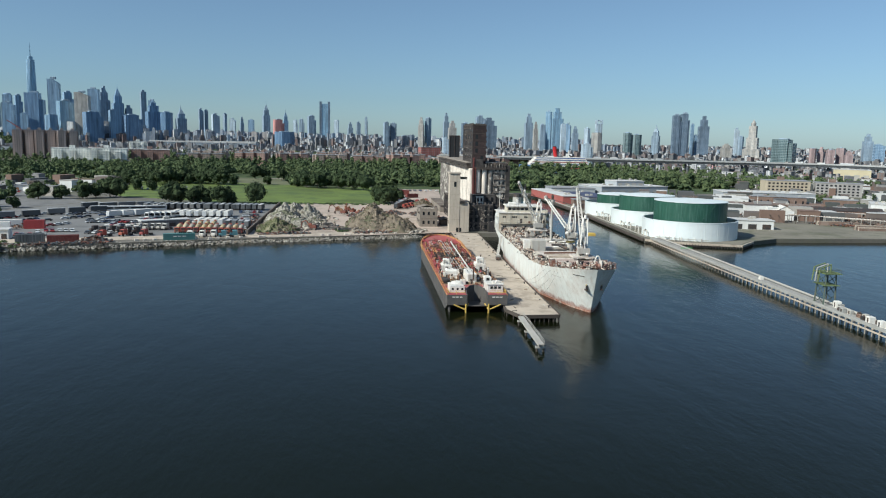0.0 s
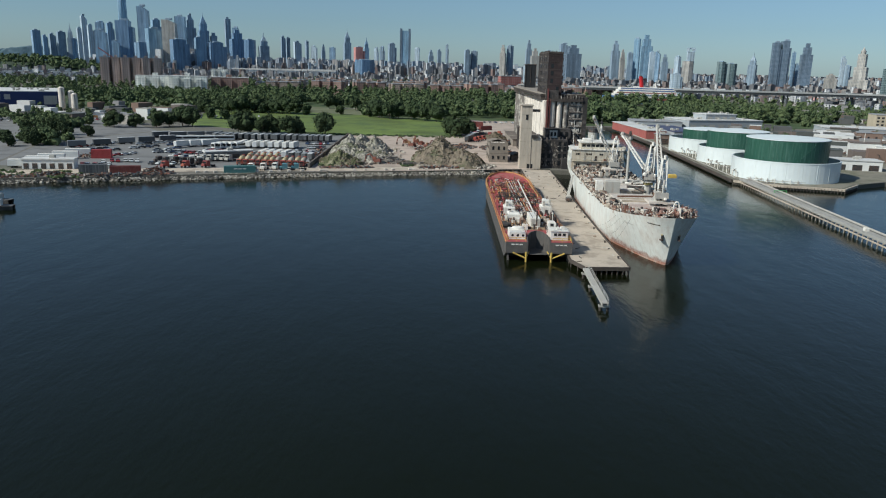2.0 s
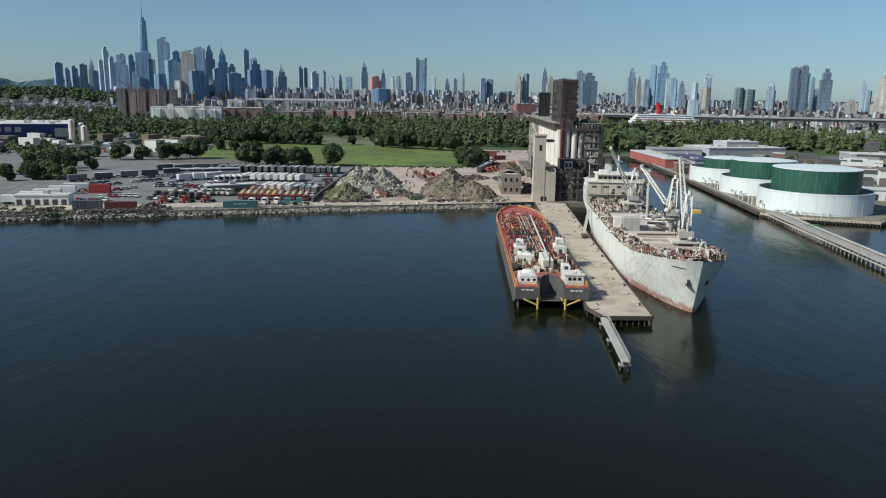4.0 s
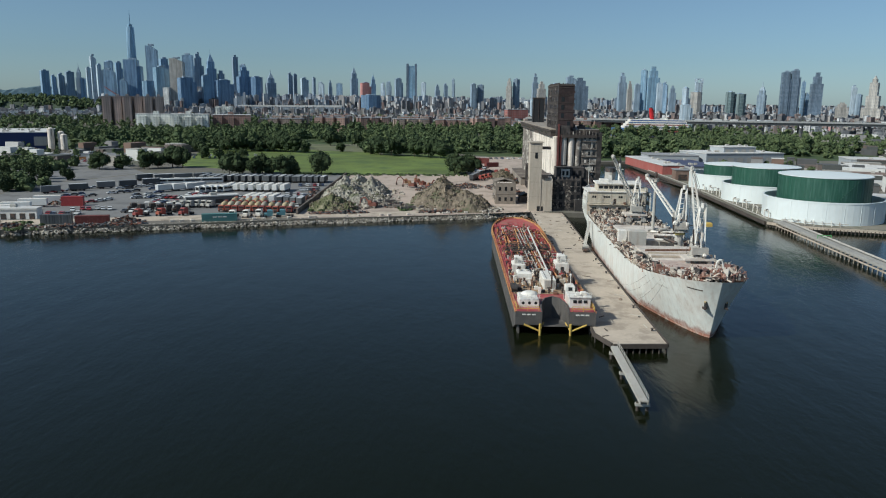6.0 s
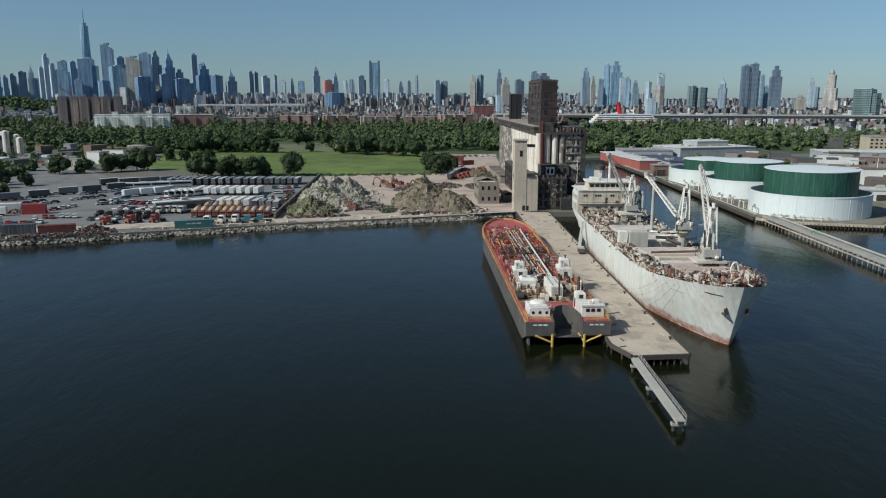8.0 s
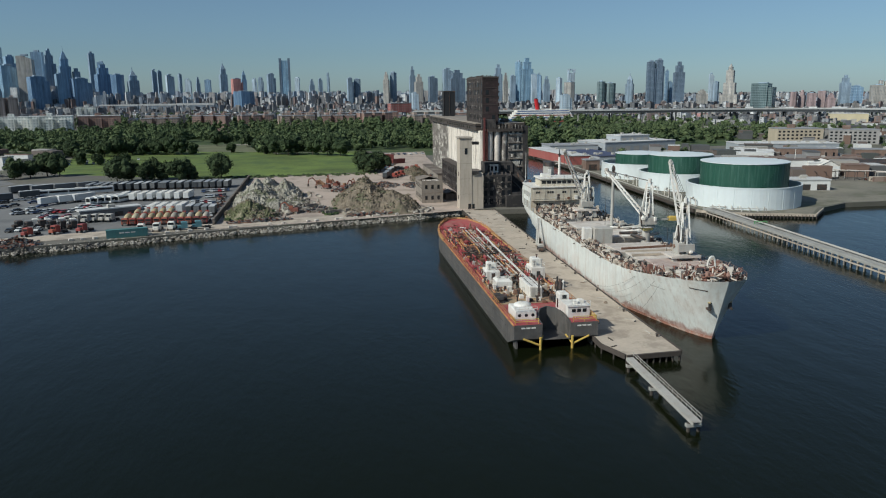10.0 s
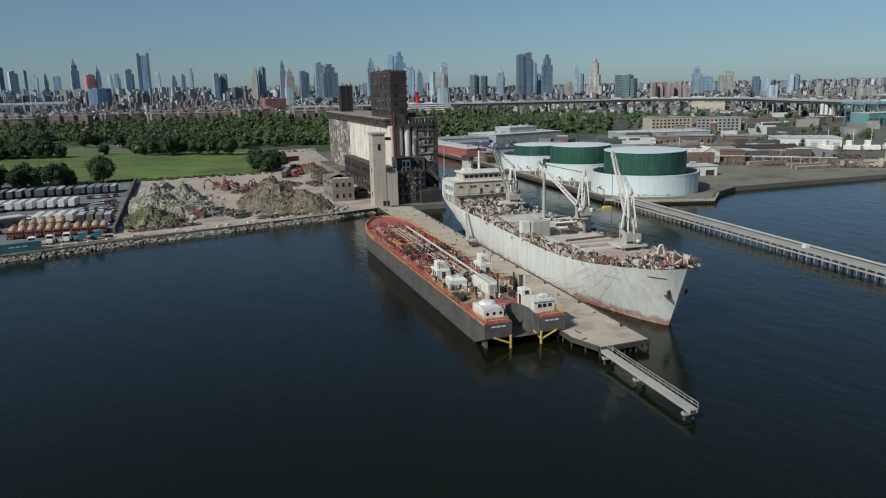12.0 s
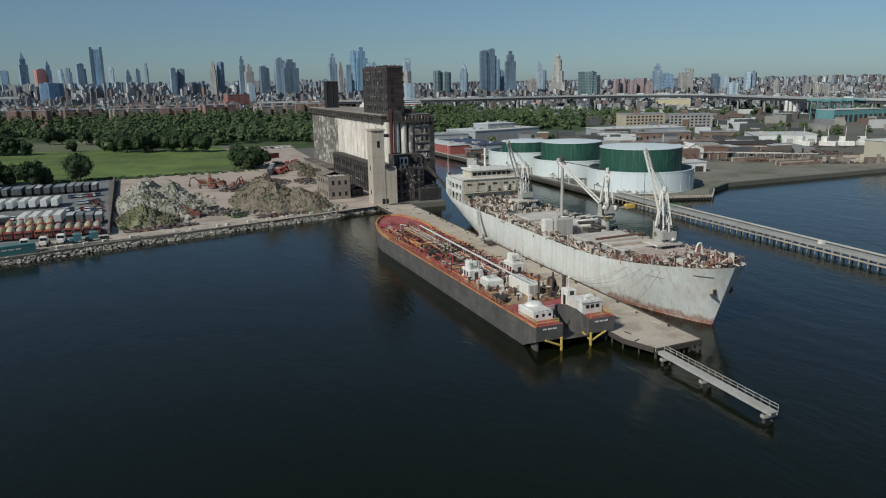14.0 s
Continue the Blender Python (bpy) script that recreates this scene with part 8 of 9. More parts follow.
for k in range(4):
    t = thing("teal_gantry", "teal steel port gantry behind the hall", "gantry", pose(640 + 16 * k, 470 - 2 * k, 2.0, 0, 0, -4), "teal gantries")
    teal = bpy.data.materials["teal_cladding"]
    for x in (-5, 5):
        part("leg", G().beam((x, -4, 0), (x * 0.8, -4, 22), 0.9, 0.9), teal, t)
        part("leg", G().beam((x, 4, 0), (x * 0.8, 4, 22), 0.9, 0.9), teal, t)
    part("boom", G().beam((0, -16, 22), (0, 14, 23), 2.0, 1.6), teal, t)
    part("sill", G().beam((-5, -4, 9), (5, -4, 9), 0.8, 0.8), teal, t)
flat_shed("white_shed", "small white shed among the yard workshops", pose(346, 366, 2.05, 0, 0, -30), 16, 10, 6.0, WHITE_WALL, ROOF_PALE, 2, "shed", STEEL_DARK)
flat_shed("brick_shed", "brown brick workshop with a flat roof", pose(352, 336, 2.05, 0, 0, -30), 24, 12, 7.0, BROWN_WALL, ROOF_GREY, 4, "shed", STEEL_DARK)
for x, y, rx, ry, n, a, sd in ((276, 214, 18, 7, 260, -40, 31), (300, 244, 22, 8, 300, -38, 32), (330, 250, 22, 8, 300, -38, 33), (300, 206, 20, 6, 240, -36, 34), (340, 222, 24, 8, 280, -38, 35), (250, 268, 16, 8, 220, -30, 36), (306, 180, 20, 6, 200, -30, 37), (390, 262, 26, 9, 260, -30, 38), (300, 310, 24, 8, 240, -26, 39)):
    scrap_pile("weathered yard scrap and broken timber on the quay", x, y, rx, ry, 3.0, n, sd, a)
rw = thing("ruined_wall", "broken brown concrete wall along the quay yard", "wall", pose(284, 192, 2.03, 0, 0, -34))
for k in range(22):
    part("panel", G().box(2.2 * k, 0, 0, 2.2 * k + 2.1, 0.5, rnd_q.uniform(2.2, 5.2)), rnd_q.choice((CONC_DARK, QUAY, RUIN_GREY, BROWN_WALL)), rw)
for x, y, L, a in ((256, 236, 46, -40), (290, 262, 52, -38), (270, 220, 44, -42)):
    pr = thing("pipe_rack", "rusty overhead pipe rack in the quay yard", "pipework", pose(x, y, 2.03, 0, 0, a), "yard pipe racks")
    for k in range(int(L / 5)):
        part("post", G().line([(5 * k, -1.5, 0), (5 * k, -1.5, 4.2), (5 * k, 1.5, 4.2), (5 * k, 1.5, 0)], 0.16, 5), STEEL_GREY, pr)
    for q in (-1.1, 0, 1.0):
        part("pipe", G().rod((-1, q, 4.5), (L, q, 4.5), 0.24, 6), (STEEL_GREY, STEEL_RUST, PAINT_WHITE)[int(q + 1.1)], pr)

# viaduct: a curving deck on bents
ROAD_PTS = [(150, 1080), (300, 1030), (450, 985), (600, 965), (720, 930), (790, 870), (800, 790), (760, 690), (730, 590), (700, 480), (720, 380), (800, 260)]
VIA_CONC = mat("viaduct_concrete", (0.40, 0.39, 0.37), 0.85, var=0.2, streak=((0.25, 0.24, 0.22), 0.5))
VIA_PALE = mat("viaduct_parapet", (0.40, 0.40, 0.39), 0.8, var=0.15, streak=((0.4, 0.39, 0.37), 0.4))
# dark steel, its near-black tone also holding the shade under the deck
VIA_SHADE_STEEL = mat("shaded_viaduct_girder", (0.05, 0.055, 0.06), 0.7, var=0.2)


def build_viaduct():
    v = thing("viaduct", "elevated motorway viaduct on steel bents darkened for shade", "bridge", kind="structure")
    pts = []
    for i in range(len(ROAD_PTS) - 1):
        p0, p1, p2, p3 = (Vector(ROAD_PTS[max(0, min(len(ROAD_PTS) - 1, i + k))]) for k in (-1, 0, 1, 2))
        for k in range(6):
            u = k / 6
            pts.append(0.5 * (2 * p1 + (p2 - p0) * u + (2 * p0 - 5 * p1 + 4 * p2 - p3) * u * u + (3 * p1 - p0 - 3 * p2 + p3) * u ** 3))
    deck, gird, par = [], [], [[], []]
    h = 23.5
    for i, p in enumerate(pts):
        d = (pts[min(i + 1, len(pts) - 1)] - pts[max(i - 1, 0)]).normalized()
        n = Vector((-d.y, d.x)) * 11
        a, b = p + n, p - n
        deck.append([(a.x, a.y, h), (b.x, b.y, h), (b.x, b.y, h - 0.8), (a.x, a.y, h - 0.8)])
        a2, b2 = p + n * 0.96, p - n * 0.96
        gird.append([(a2.x, a2.y, h - 0.8), (b2.x, b2.y, h - 0.8), (b2.x, b2.y, h - 3.6), (a2.x, a2.y, h - 3.6)])
        for s, q in ((0, a), (1, b)):
            e = q + (p - q).normalized() * 0.4
            par[s].append([(q.x, q.y, h), (e.x, e.y, h), (e.x, e.y, h + 2.0), (q.x, q.y, h + 2.0)])
    part("deck", G().loft(deck, close=True), VIA_SHADE_STEEL, v)
    part("girder", G().loft(gird, close=True), VIA_SHADE_STEEL, v)
    for s in (0, 1):
        part("parapet", G().loft(par[s], close=True), VIA_PALE, v)
    for i in range(0, len(pts), 2):
        p = pts[i]
        d = (pts[min(i + 1, len(pts) - 1)] - pts[max(i - 1, 0)]).normalized()
        n = Vector((-d.y, d.x))
        b = G()
        for s in (-8, 8):
            q = p + n * s
            b.box(q.x - 0.9, q.y - 0.9, 0, q.x + 0.9, q.y + 0.9, h - 3.0)
        q0, q1 = p + n * 10, p - n * 10
        b.beam((q0.x, q0.y, h - 2.8), (q1.x, q1.y, h - 2.8), 1.8, 1.2)
        part("bent", b, VIA_CONC if i % 4 else VIA_SHADE_STEEL, v)
    rnd = random.Random(4)
    car = None
    for k in range(64):
        i = rnd.randrange(6, len(pts) - 8)
        d = (pts[i + 1] - pts[i]).normalized()
        s = rnd.choice((-9, -5, 5, 9))
        q = pts[i] + Vector((-d.y, d.x)) * s
        m = pose(q.x, q.y, h + 0.02, 0, 0, math.degrees(math.atan2(-d.x, d.y)))
        if k % 3 == 0:
            t = make_trailer(True) if k == 0 else copy_thing(lorry, m)
            lorry = t if k == 0 else lorry
            t.matrix_basis = m
            t["group"], t["label"] = "viaduct traffic", "white lorry on the viaduct"
        else:
            car = make_car() if car is None else copy_thing(car, m)
            car.matrix_basis = m
            car["group"], car["label"] = "viaduct traffic", "car standing on the viaduct"


build_viaduct()


# moored liner with a red funnel, far behind the wood
def build_liner():
    s = thing("passenger_liner", "white passenger liner with blue stripes and a red funnel", "ship", pose(322, 962, 0, 0, 0, 86))
    part("hull", G().loft([[(w * q, y, z) for q, z in ((-0.8, 0), (-1, 14), (1, 14), (0.8, 0))] for y, w in ((-56, 9), (-44, 12), (36, 12), (60, 2))], caps=True), mat("liner_blue_hull", (0.10, 0.19, 0.36), 0.5), s)
    part("red_stripe", G().box(-12.2, -44, 8.5, -11.9, 36, 11.0), DECK_RED, s)
    part("white_stripe", G().box(-12.2, -44, 11.4, -11.9, 36, 13.4), PAINT_WHITE, s)
    blue = mat("liner_blue_band", (0.06, 0.12, 0.32), 0.5)
    for k in range(4):
        part("deck_tier", G().chamfer(-12 + k * 0.3, -52 + 2 * k, 14 + 3.2 * k, 12 - k * 0.3, 44 - 3 * k, 17.1 + 3.2 * k, 0.3), PAINT_WHITE, s)
        part("window_band", G().box(-12.1 + k * 0.3, -51 + 2 * k, 15.0 + 3.2 * k, -11.9 + k * 0.3, 43 - 3 * k, 16.2 + 3.2 * k), DECK_RED if k == 1 else blue, s)
    part("funnel", G().loft([[(2.2 * math.cos(a), 1 + 3.2 * math.sin(a) + 3 * z / 20, 27 + z) for a in [2 * math.pi * k / 14 for k in range(14)]] for z in (0, 16)], close=True, caps=True), mat("funnel_red", (0.50, 0.02, 0.025), 0.45), s, "bright red funnel")
    part("funnel_top", G().cyl(0, 3.4, 43, 44.2, 2.2, 12), STEEL_DARK, s)
    part("mast", G().cyl(0, -20, 26, 38, 1.0, 8, 0.5), PAINT_WHITE, s)


build_liner()

# ---- brick housing and schools among the trees ----
BRICK_FRONT = facade("housing_brick_front", (0.31, 0.20, 0.165), (0.13, 0.10, 0.09), 3.4, 2.9, 0.45, 0.5, 0.4)
BRICK_TAN = facade("housing_tan_brick_front", (0.37, 0.285, 0.235), (0.16, 0.13, 0.115), 3.4, 2.9, 0.45, 0.5, 0.4)
BRICK_SLAB = facade("tower_slab_brick_front", (0.43, 0.35, 0.315), (0.17, 0.145, 0.135), 3.2, 2.9, 0.42, 0.5, 0.4)
WHITE_FRONT = facade("white_block_front", (0.76, 0.76, 0.71), (0.30, 0.33, 0.33), 3.8, 3.6, 0.45, 0.45, 0.3)


def housing(x, y, turn, L, H, m, label, name="apartment_block", wings=3):
    t = thing(name, label, "apartment block", pose(x, y, 2.0, 0, 0, turn), "housing blocks")
    part("wall", G().box(0, 0, 0, L, 13, H), m, t)
    step = L / wings
    for k in range(wings):
        x0 = step * (k + 0.5)
        part("wing", G().box(x0 - 6, -13, 0, x0 + 6, 26, H), m, t)
        part("wing_roof", G().box(x0 - 6.3, -13.3, H, x0 + 6.3, 26.3, H + 0.8), ROOF_GREY, t)
        part("stair_head", G().chamfer(x0 - 2.5, 3, H + 0.8, x0 + 2.5, 9, H + 4.2, 0.2), m, t)
    part("roof", G().box(-0.2, -0.2, H, L + 0.2, 13.2, H + 0.7), ROOF_GREY, t)
    return t


LOW = "long six-storey red brick housing block among trees"
for k in range(9):
    housing(-250 + 62 * k, 965 + (k % 3) * 55 - 4 * k, (8, -6, 14)[k % 3], 52, 19.5 + (k % 2) * 1.5, BRICK_FRONT if k % 3 else BRICK_TAN, LOW)
for k in range(9):
    housing(-270 + 70 * k, 1120 + (k % 2) * 50, (-8, 12, 3)[k % 3], 56, 20, BRICK_FRONT if k % 2 else BRICK_TAN, LOW)
for k in range(3):
    housing(-575 + 38 * k, 1170 - 8 * k, 20, 34, 49, BRICK_SLAB, "tall fourteen-storey brown brick slab block", "tower_block", 2)
for x, y, L, W, H, m, lab in ((-450, 985, 60, 24, 23, WHITE_FRONT, "white flat-roofed school block"), (-392, 962, 54, 30, 24, WHITE_FRONT, "white flat-roofed school block"), (-340, 1000, 56, 30, 23, BRICK_FRONT, "red brick school with tall wings"), (-470, 1500, 36, 30, 30, WHITE_FRONT, "pale cream apartment block")):
    s = thing("school", lab, "building", pose(x, y, 2.0, 0, 0, 12))
    part("wall", G().box(0, 0, 0, L, W, H), m, s)
    part("roof", G().box(-0.3, -0.3, H, L + 0.3, W + 0.3, H + 0.7), ROOF_PALE, s)
    for k in range(3):
        part("wing", G().box(L * (0.1 + 0.3 * k), -7, 0, L * (0.25 + 0.3 * k), 0, H - 2 - k), m, s)
    part("roof_house", G().chamfer(L * 0.4, 6, H + 0.7, L * 0.4 + 8, 14, H + 4.5, 0.3), m, s)
red = thing("red_brick_block", "bright red brick block with tall windows", "building", pose(165, 1480, 2.0, 0, 0, 10))
part("wall", G().box(0, 0, 0, 46, 26, 31), facade("bright_red_brick", (0.31, 0.105, 0.09), (0.3, 0.2, 0.18), 5.0, 5.0, 0.5, 0.6, 0.5), red)
part("roof", G().box(-0.4, -0.4, 31, 46.4, 26.4, 32), ROOF_GREY, red)
RIVER_WALL = facade("river_shed_wall", (0.30, 0.33, 0.36), (0.16, 0.20, 0.25), 5.0, 5.0, 0.6, 0.5, 0.3)
# long river pier sheds, height and pale top shaped to fit the camera's view
for k in range(3):
    s = thing("pier_shed", "long river shed, pale top band shaped to fit the view", "pier shed", pose(-600 + 110 * k, 2250 - 3 * k, 2.0, 0, 0, 2))
    part("wall", G().box(0, 0, 0, 106, 40, 24), RIVER_WALL, s)
    part("upper_storey", G().box(-0.5, -0.5, 24, 106.5, 40.5, 28 + k), ROOF_PALE, s)
# red tower crane by the river
cr = thing("harbour_crane", "red lattice harbour crane far off", "crane", pose(-930, 2150, 2.0, 0, 0, 20))
part("tower", G().line([(-8, 0, 0), (0, 0, 50), (8, 0, 0)], 1.6, 5).line([(-8, 12, 0), (0, 12, 50), (8, 12, 0)], 1.6, 5), mat("crane_red", (0.45, 0.10, 0.07), 0.6), cr)
part("jib", G().beam((30, 6, 30), (-38, 6, 78), 2.5, 2.5), bpy.data.materials["crane_red"], cr)


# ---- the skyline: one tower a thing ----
# most fronts are blued and paled so their colours carry distance haze
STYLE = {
    "blue": facade("haze_blue_curtain_wall", (0.29, 0.40, 0.52), (0.18, 0.285, 0.41), 4.0, 3.9, 0.8, 0.7, 0.25, 0.1),
    "deep": facade("haze_deep_blue_glass", (0.21, 0.315, 0.45), (0.14, 0.225, 0.35), 4.5, 3.9, 0.85, 0.75, 0.2, 0.1),
    "glass": facade("haze_pale_blue_glass", (0.32, 0.45, 0.56), (0.20, 0.33, 0.46), 4.5, 4.0, 0.8, 0.75, 0.18, 0.2),
    "pale": facade("haze_pale_stone_tower", (0.48, 0.56, 0.62), (0.29, 0.38, 0.47), 3.6, 3.6, 0.55, 0.55, 0.3),
    "grey": facade("haze_grey_stone_tower", (0.28, 0.355, 0.43), (0.17, 0.235, 0.31), 3.4, 3.6, 0.55, 0.55, 0.3),
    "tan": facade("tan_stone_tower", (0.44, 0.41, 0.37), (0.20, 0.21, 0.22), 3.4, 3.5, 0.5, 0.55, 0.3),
    "dark": facade("haze_dark_glass_tower", (0.18, 0.23, 0.295), (0.11, 0.16, 0.22), 3.2, 3.4, 0.65, 0.6, 0.2, 0.2),
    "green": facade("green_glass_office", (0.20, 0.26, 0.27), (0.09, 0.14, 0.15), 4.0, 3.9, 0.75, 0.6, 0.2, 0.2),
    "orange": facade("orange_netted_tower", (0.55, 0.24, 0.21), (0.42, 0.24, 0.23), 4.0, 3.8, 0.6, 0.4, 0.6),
    "brick": facade("haze_red_brick_apartments", (0.37, 0.275, 0.27), (0.22, 0.18, 0.18), 3.2, 3.0, 0.45, 0.5, 0.4),
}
LOOKS = {"blue": "haze-tinted blue glass office tower", "deep": "haze-tinted deep blue glass office block", "glass": "haze-tinted pale blue glass tower", "pale": "haze-tinted pale stone high-rise", "grey": "haze-tinted grey stone high-rise", "tan": "tan stone high-rise",
         "dark": "haze-tinted dark glass residential tower", "green": "green glass office block", "orange": "orange netted tower under construction", "brick": "haze-tinted red brick apartment block"}
EXTRA = {"tapered": "with a tall spire", "spire": "with a pointed top", "step": "with a stepped top", "frame": "with an open roof frame", "blade": "with two dark side fins", "round": "with a rounded top", "clock": "with a domed clock top"}


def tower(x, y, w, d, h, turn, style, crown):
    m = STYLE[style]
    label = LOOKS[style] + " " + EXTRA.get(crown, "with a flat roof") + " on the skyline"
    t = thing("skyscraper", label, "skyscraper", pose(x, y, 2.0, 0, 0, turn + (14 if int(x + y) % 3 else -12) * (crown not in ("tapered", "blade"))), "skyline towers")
    a, b = w / 2 * 0.94, d / 2
    g = G()
    if crown == "tapered":
        rows = [[(a * sx, a * sy, z) for sx, sy in ((1, -1), (1, 0), (1, 1), (0, 1), (-1, 1), (-1, 0), (-1, -1), (0, -1))] for z in (0, h * 0.12)]
        rows.append([(a * 0.72 * sx, a * 0.72 * sy, h) for sx, sy in ((0.7, -0.7), (1, 0), (0.7, 0.7), (0, 1), (-0.7, 0.7), (-1, 0), (-0.7, -0.7), (0, -1))])
        g.loft(rows, close=True, caps=True)
        part("shaft", g, m, t)
        part("spire", G().cyl(0, 0, h, h + 16, a * 0.45, 10).cyl(0, 0, h + 16, h * 1.21, 3.2, 8, 0.8), m, t)
        return
    if crown == "step":
        g.box(-a, -b, 0, a, b, h * 0.78)
        part("shaft", g, m, t)
        part("setback", G().box(-a * 0.68, -b * 0.68, h * 0.78, a * 0.68, b * 0.68, h * 0.92), m, t)
        part("crown", G().box(-a * 0.36, -b * 0.36, h * 0.92, a * 0.36, b * 0.36, h), m, t)
    elif crown == "spire":
        part("shaft", G().box(-a, -b, 0, a, b, h * 0.72).box(-a * 0.7, -b * 0.7, h * 0.72, a * 0.7, b * 0.7, h * 0.84), m, t)
        part("crown", G().prism([(-a * 0.62, -b * 0.62), (a * 0.62, -b * 0.62), (a * 0.62, b * 0.62), (-a * 0.62, b * 0.62)], h * 0.84, h * 0.97, inset=0.85), m, t)
        part("finial", G().cyl(0, 0, h * 0.96, h * 1.06, 1.2, 6, 0.4), m, t)
    elif crown == "clock":
        part("shaft", G().box(-a * 1.9, -b, 0, a * 1.9, b, h * 0.35).box(-a * 1.25, -b * 0.8, h * 0.35, a * 1.25, b * 0.8, h * 0.6).box(-a * 0.8, -b * 0.7, h * 0.6, a * 0.8, b * 0.7, h * 0.86), m, t)
        part("dome", G().cyl(0, 0, h * 0.86, h * 0.93, a * 0.55, 10).cyl(0, 0, h * 0.93, h, a * 0.45, 10, 0.8), m, t)
    else:
        form = int(abs(x) * 7 + abs(y) * 3) % 4 if crown == "flat" else 0
        if form == 1:
            part("shaft", g.box(-a, -b, 0, a * 0.55, b, h * 0.965), m, t)
            part("side_wing", G().box(a * 0.55, -b * 0.85, 0, a, b * 0.85, h * 0.84), m, t)
        elif form == 2:
            part("shaft", g.loft([[(-a, y, 0), (a, y, 0), (a, y, h * 0.9), (-a * 0.2, y, h * 0.965), (-a, y, h * 0.965)] for y in (-b, b)], close=True, caps=True), m, t)
        elif form == 3:
            c = 0.45
            part("shaft", g.prism([(-a, -b * c), (-a * c, -b), (a * c, -b), (a, -b * c), (a, b * c), (a * c, b), (-a * c, b), (-a, b * c)], 0, h * 0.965), m, t)
        else:
            part("shaft", g.box(-a, -b, 0, a, b, h * (0.9 if crown == "frame" else 0.965)), m, t)
        if crown == "frame":
            f = G()
            for sx in (-1, 1):
                for sy in (-1, 1):
                    f.box(a * sx * 0.9 - 2.2, b * sy * 0.9 - 2.2, h * 0.9, a * sx * 0.9 + 2.2, b * sy * 0.9 + 2.2, h)
            f.box(-a, -b, h - 4, a, -b + 3, h).box(-a, b - 3, h - 4, a, b, h)
            part("roof_frame", f, m, t)
        elif crown == "blade":
            for s in (-1, 1):
                part("side_fin", G().box(s * a - 5.6, -b - 2, 0, s * a + 5.6, b + 2, h * 1.01), STYLE["dark"], t, "dark vertical fin")
        elif crown == "round":
            part("crown", G().loft([[(a * r * math.cos(u), b * r * math.sin(u), h * z) for u in [2 * math.pi * k / 12 for k in range(12)]] for r, z in ((0.95, 0.965), (0.85, 0.99), (0.4, 1.0))], close=True, caps=True), m, t)
        else:
            part("roof_plant", G().chamfer(-a * 0.5, -b * 0.5, h * 0.965, a * 0.4, b * 0.5, h, 1.5), STYLE["grey"], t)


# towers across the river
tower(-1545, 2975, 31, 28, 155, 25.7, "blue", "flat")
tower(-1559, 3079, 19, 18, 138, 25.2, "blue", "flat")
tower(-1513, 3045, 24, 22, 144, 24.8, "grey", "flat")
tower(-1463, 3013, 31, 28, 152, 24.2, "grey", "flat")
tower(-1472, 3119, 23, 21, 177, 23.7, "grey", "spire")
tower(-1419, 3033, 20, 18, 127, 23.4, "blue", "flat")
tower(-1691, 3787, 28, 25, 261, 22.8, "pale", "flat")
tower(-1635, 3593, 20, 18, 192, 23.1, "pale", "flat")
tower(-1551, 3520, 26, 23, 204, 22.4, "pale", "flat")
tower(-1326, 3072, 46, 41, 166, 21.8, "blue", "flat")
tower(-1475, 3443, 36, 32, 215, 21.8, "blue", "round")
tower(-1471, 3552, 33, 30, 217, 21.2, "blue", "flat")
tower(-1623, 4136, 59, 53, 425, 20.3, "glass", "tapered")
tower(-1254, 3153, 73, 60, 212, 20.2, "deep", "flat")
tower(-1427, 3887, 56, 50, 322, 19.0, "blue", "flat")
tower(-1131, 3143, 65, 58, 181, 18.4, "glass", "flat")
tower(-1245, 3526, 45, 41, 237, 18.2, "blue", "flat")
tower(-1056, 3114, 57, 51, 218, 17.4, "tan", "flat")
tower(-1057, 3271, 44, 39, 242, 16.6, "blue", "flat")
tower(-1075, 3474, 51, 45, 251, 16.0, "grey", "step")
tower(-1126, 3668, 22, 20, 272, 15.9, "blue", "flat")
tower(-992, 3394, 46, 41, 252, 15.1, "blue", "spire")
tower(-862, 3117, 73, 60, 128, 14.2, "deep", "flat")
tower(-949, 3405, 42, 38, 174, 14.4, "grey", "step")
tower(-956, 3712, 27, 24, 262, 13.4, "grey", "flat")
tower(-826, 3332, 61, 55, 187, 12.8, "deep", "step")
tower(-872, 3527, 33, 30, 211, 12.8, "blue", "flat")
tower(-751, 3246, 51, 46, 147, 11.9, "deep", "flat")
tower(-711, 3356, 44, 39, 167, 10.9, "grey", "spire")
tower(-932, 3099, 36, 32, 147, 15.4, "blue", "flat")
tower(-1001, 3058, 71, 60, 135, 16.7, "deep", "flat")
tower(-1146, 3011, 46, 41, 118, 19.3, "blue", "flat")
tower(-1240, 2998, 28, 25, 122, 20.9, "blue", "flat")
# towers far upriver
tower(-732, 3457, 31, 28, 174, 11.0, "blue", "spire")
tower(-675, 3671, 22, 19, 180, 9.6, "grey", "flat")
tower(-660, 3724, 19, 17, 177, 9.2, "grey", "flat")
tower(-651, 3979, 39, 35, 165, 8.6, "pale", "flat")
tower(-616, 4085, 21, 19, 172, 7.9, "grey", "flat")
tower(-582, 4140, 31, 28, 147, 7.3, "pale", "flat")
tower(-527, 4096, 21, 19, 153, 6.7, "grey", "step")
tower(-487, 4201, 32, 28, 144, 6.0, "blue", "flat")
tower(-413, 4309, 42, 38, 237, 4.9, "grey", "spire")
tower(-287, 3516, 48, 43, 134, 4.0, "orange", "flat")
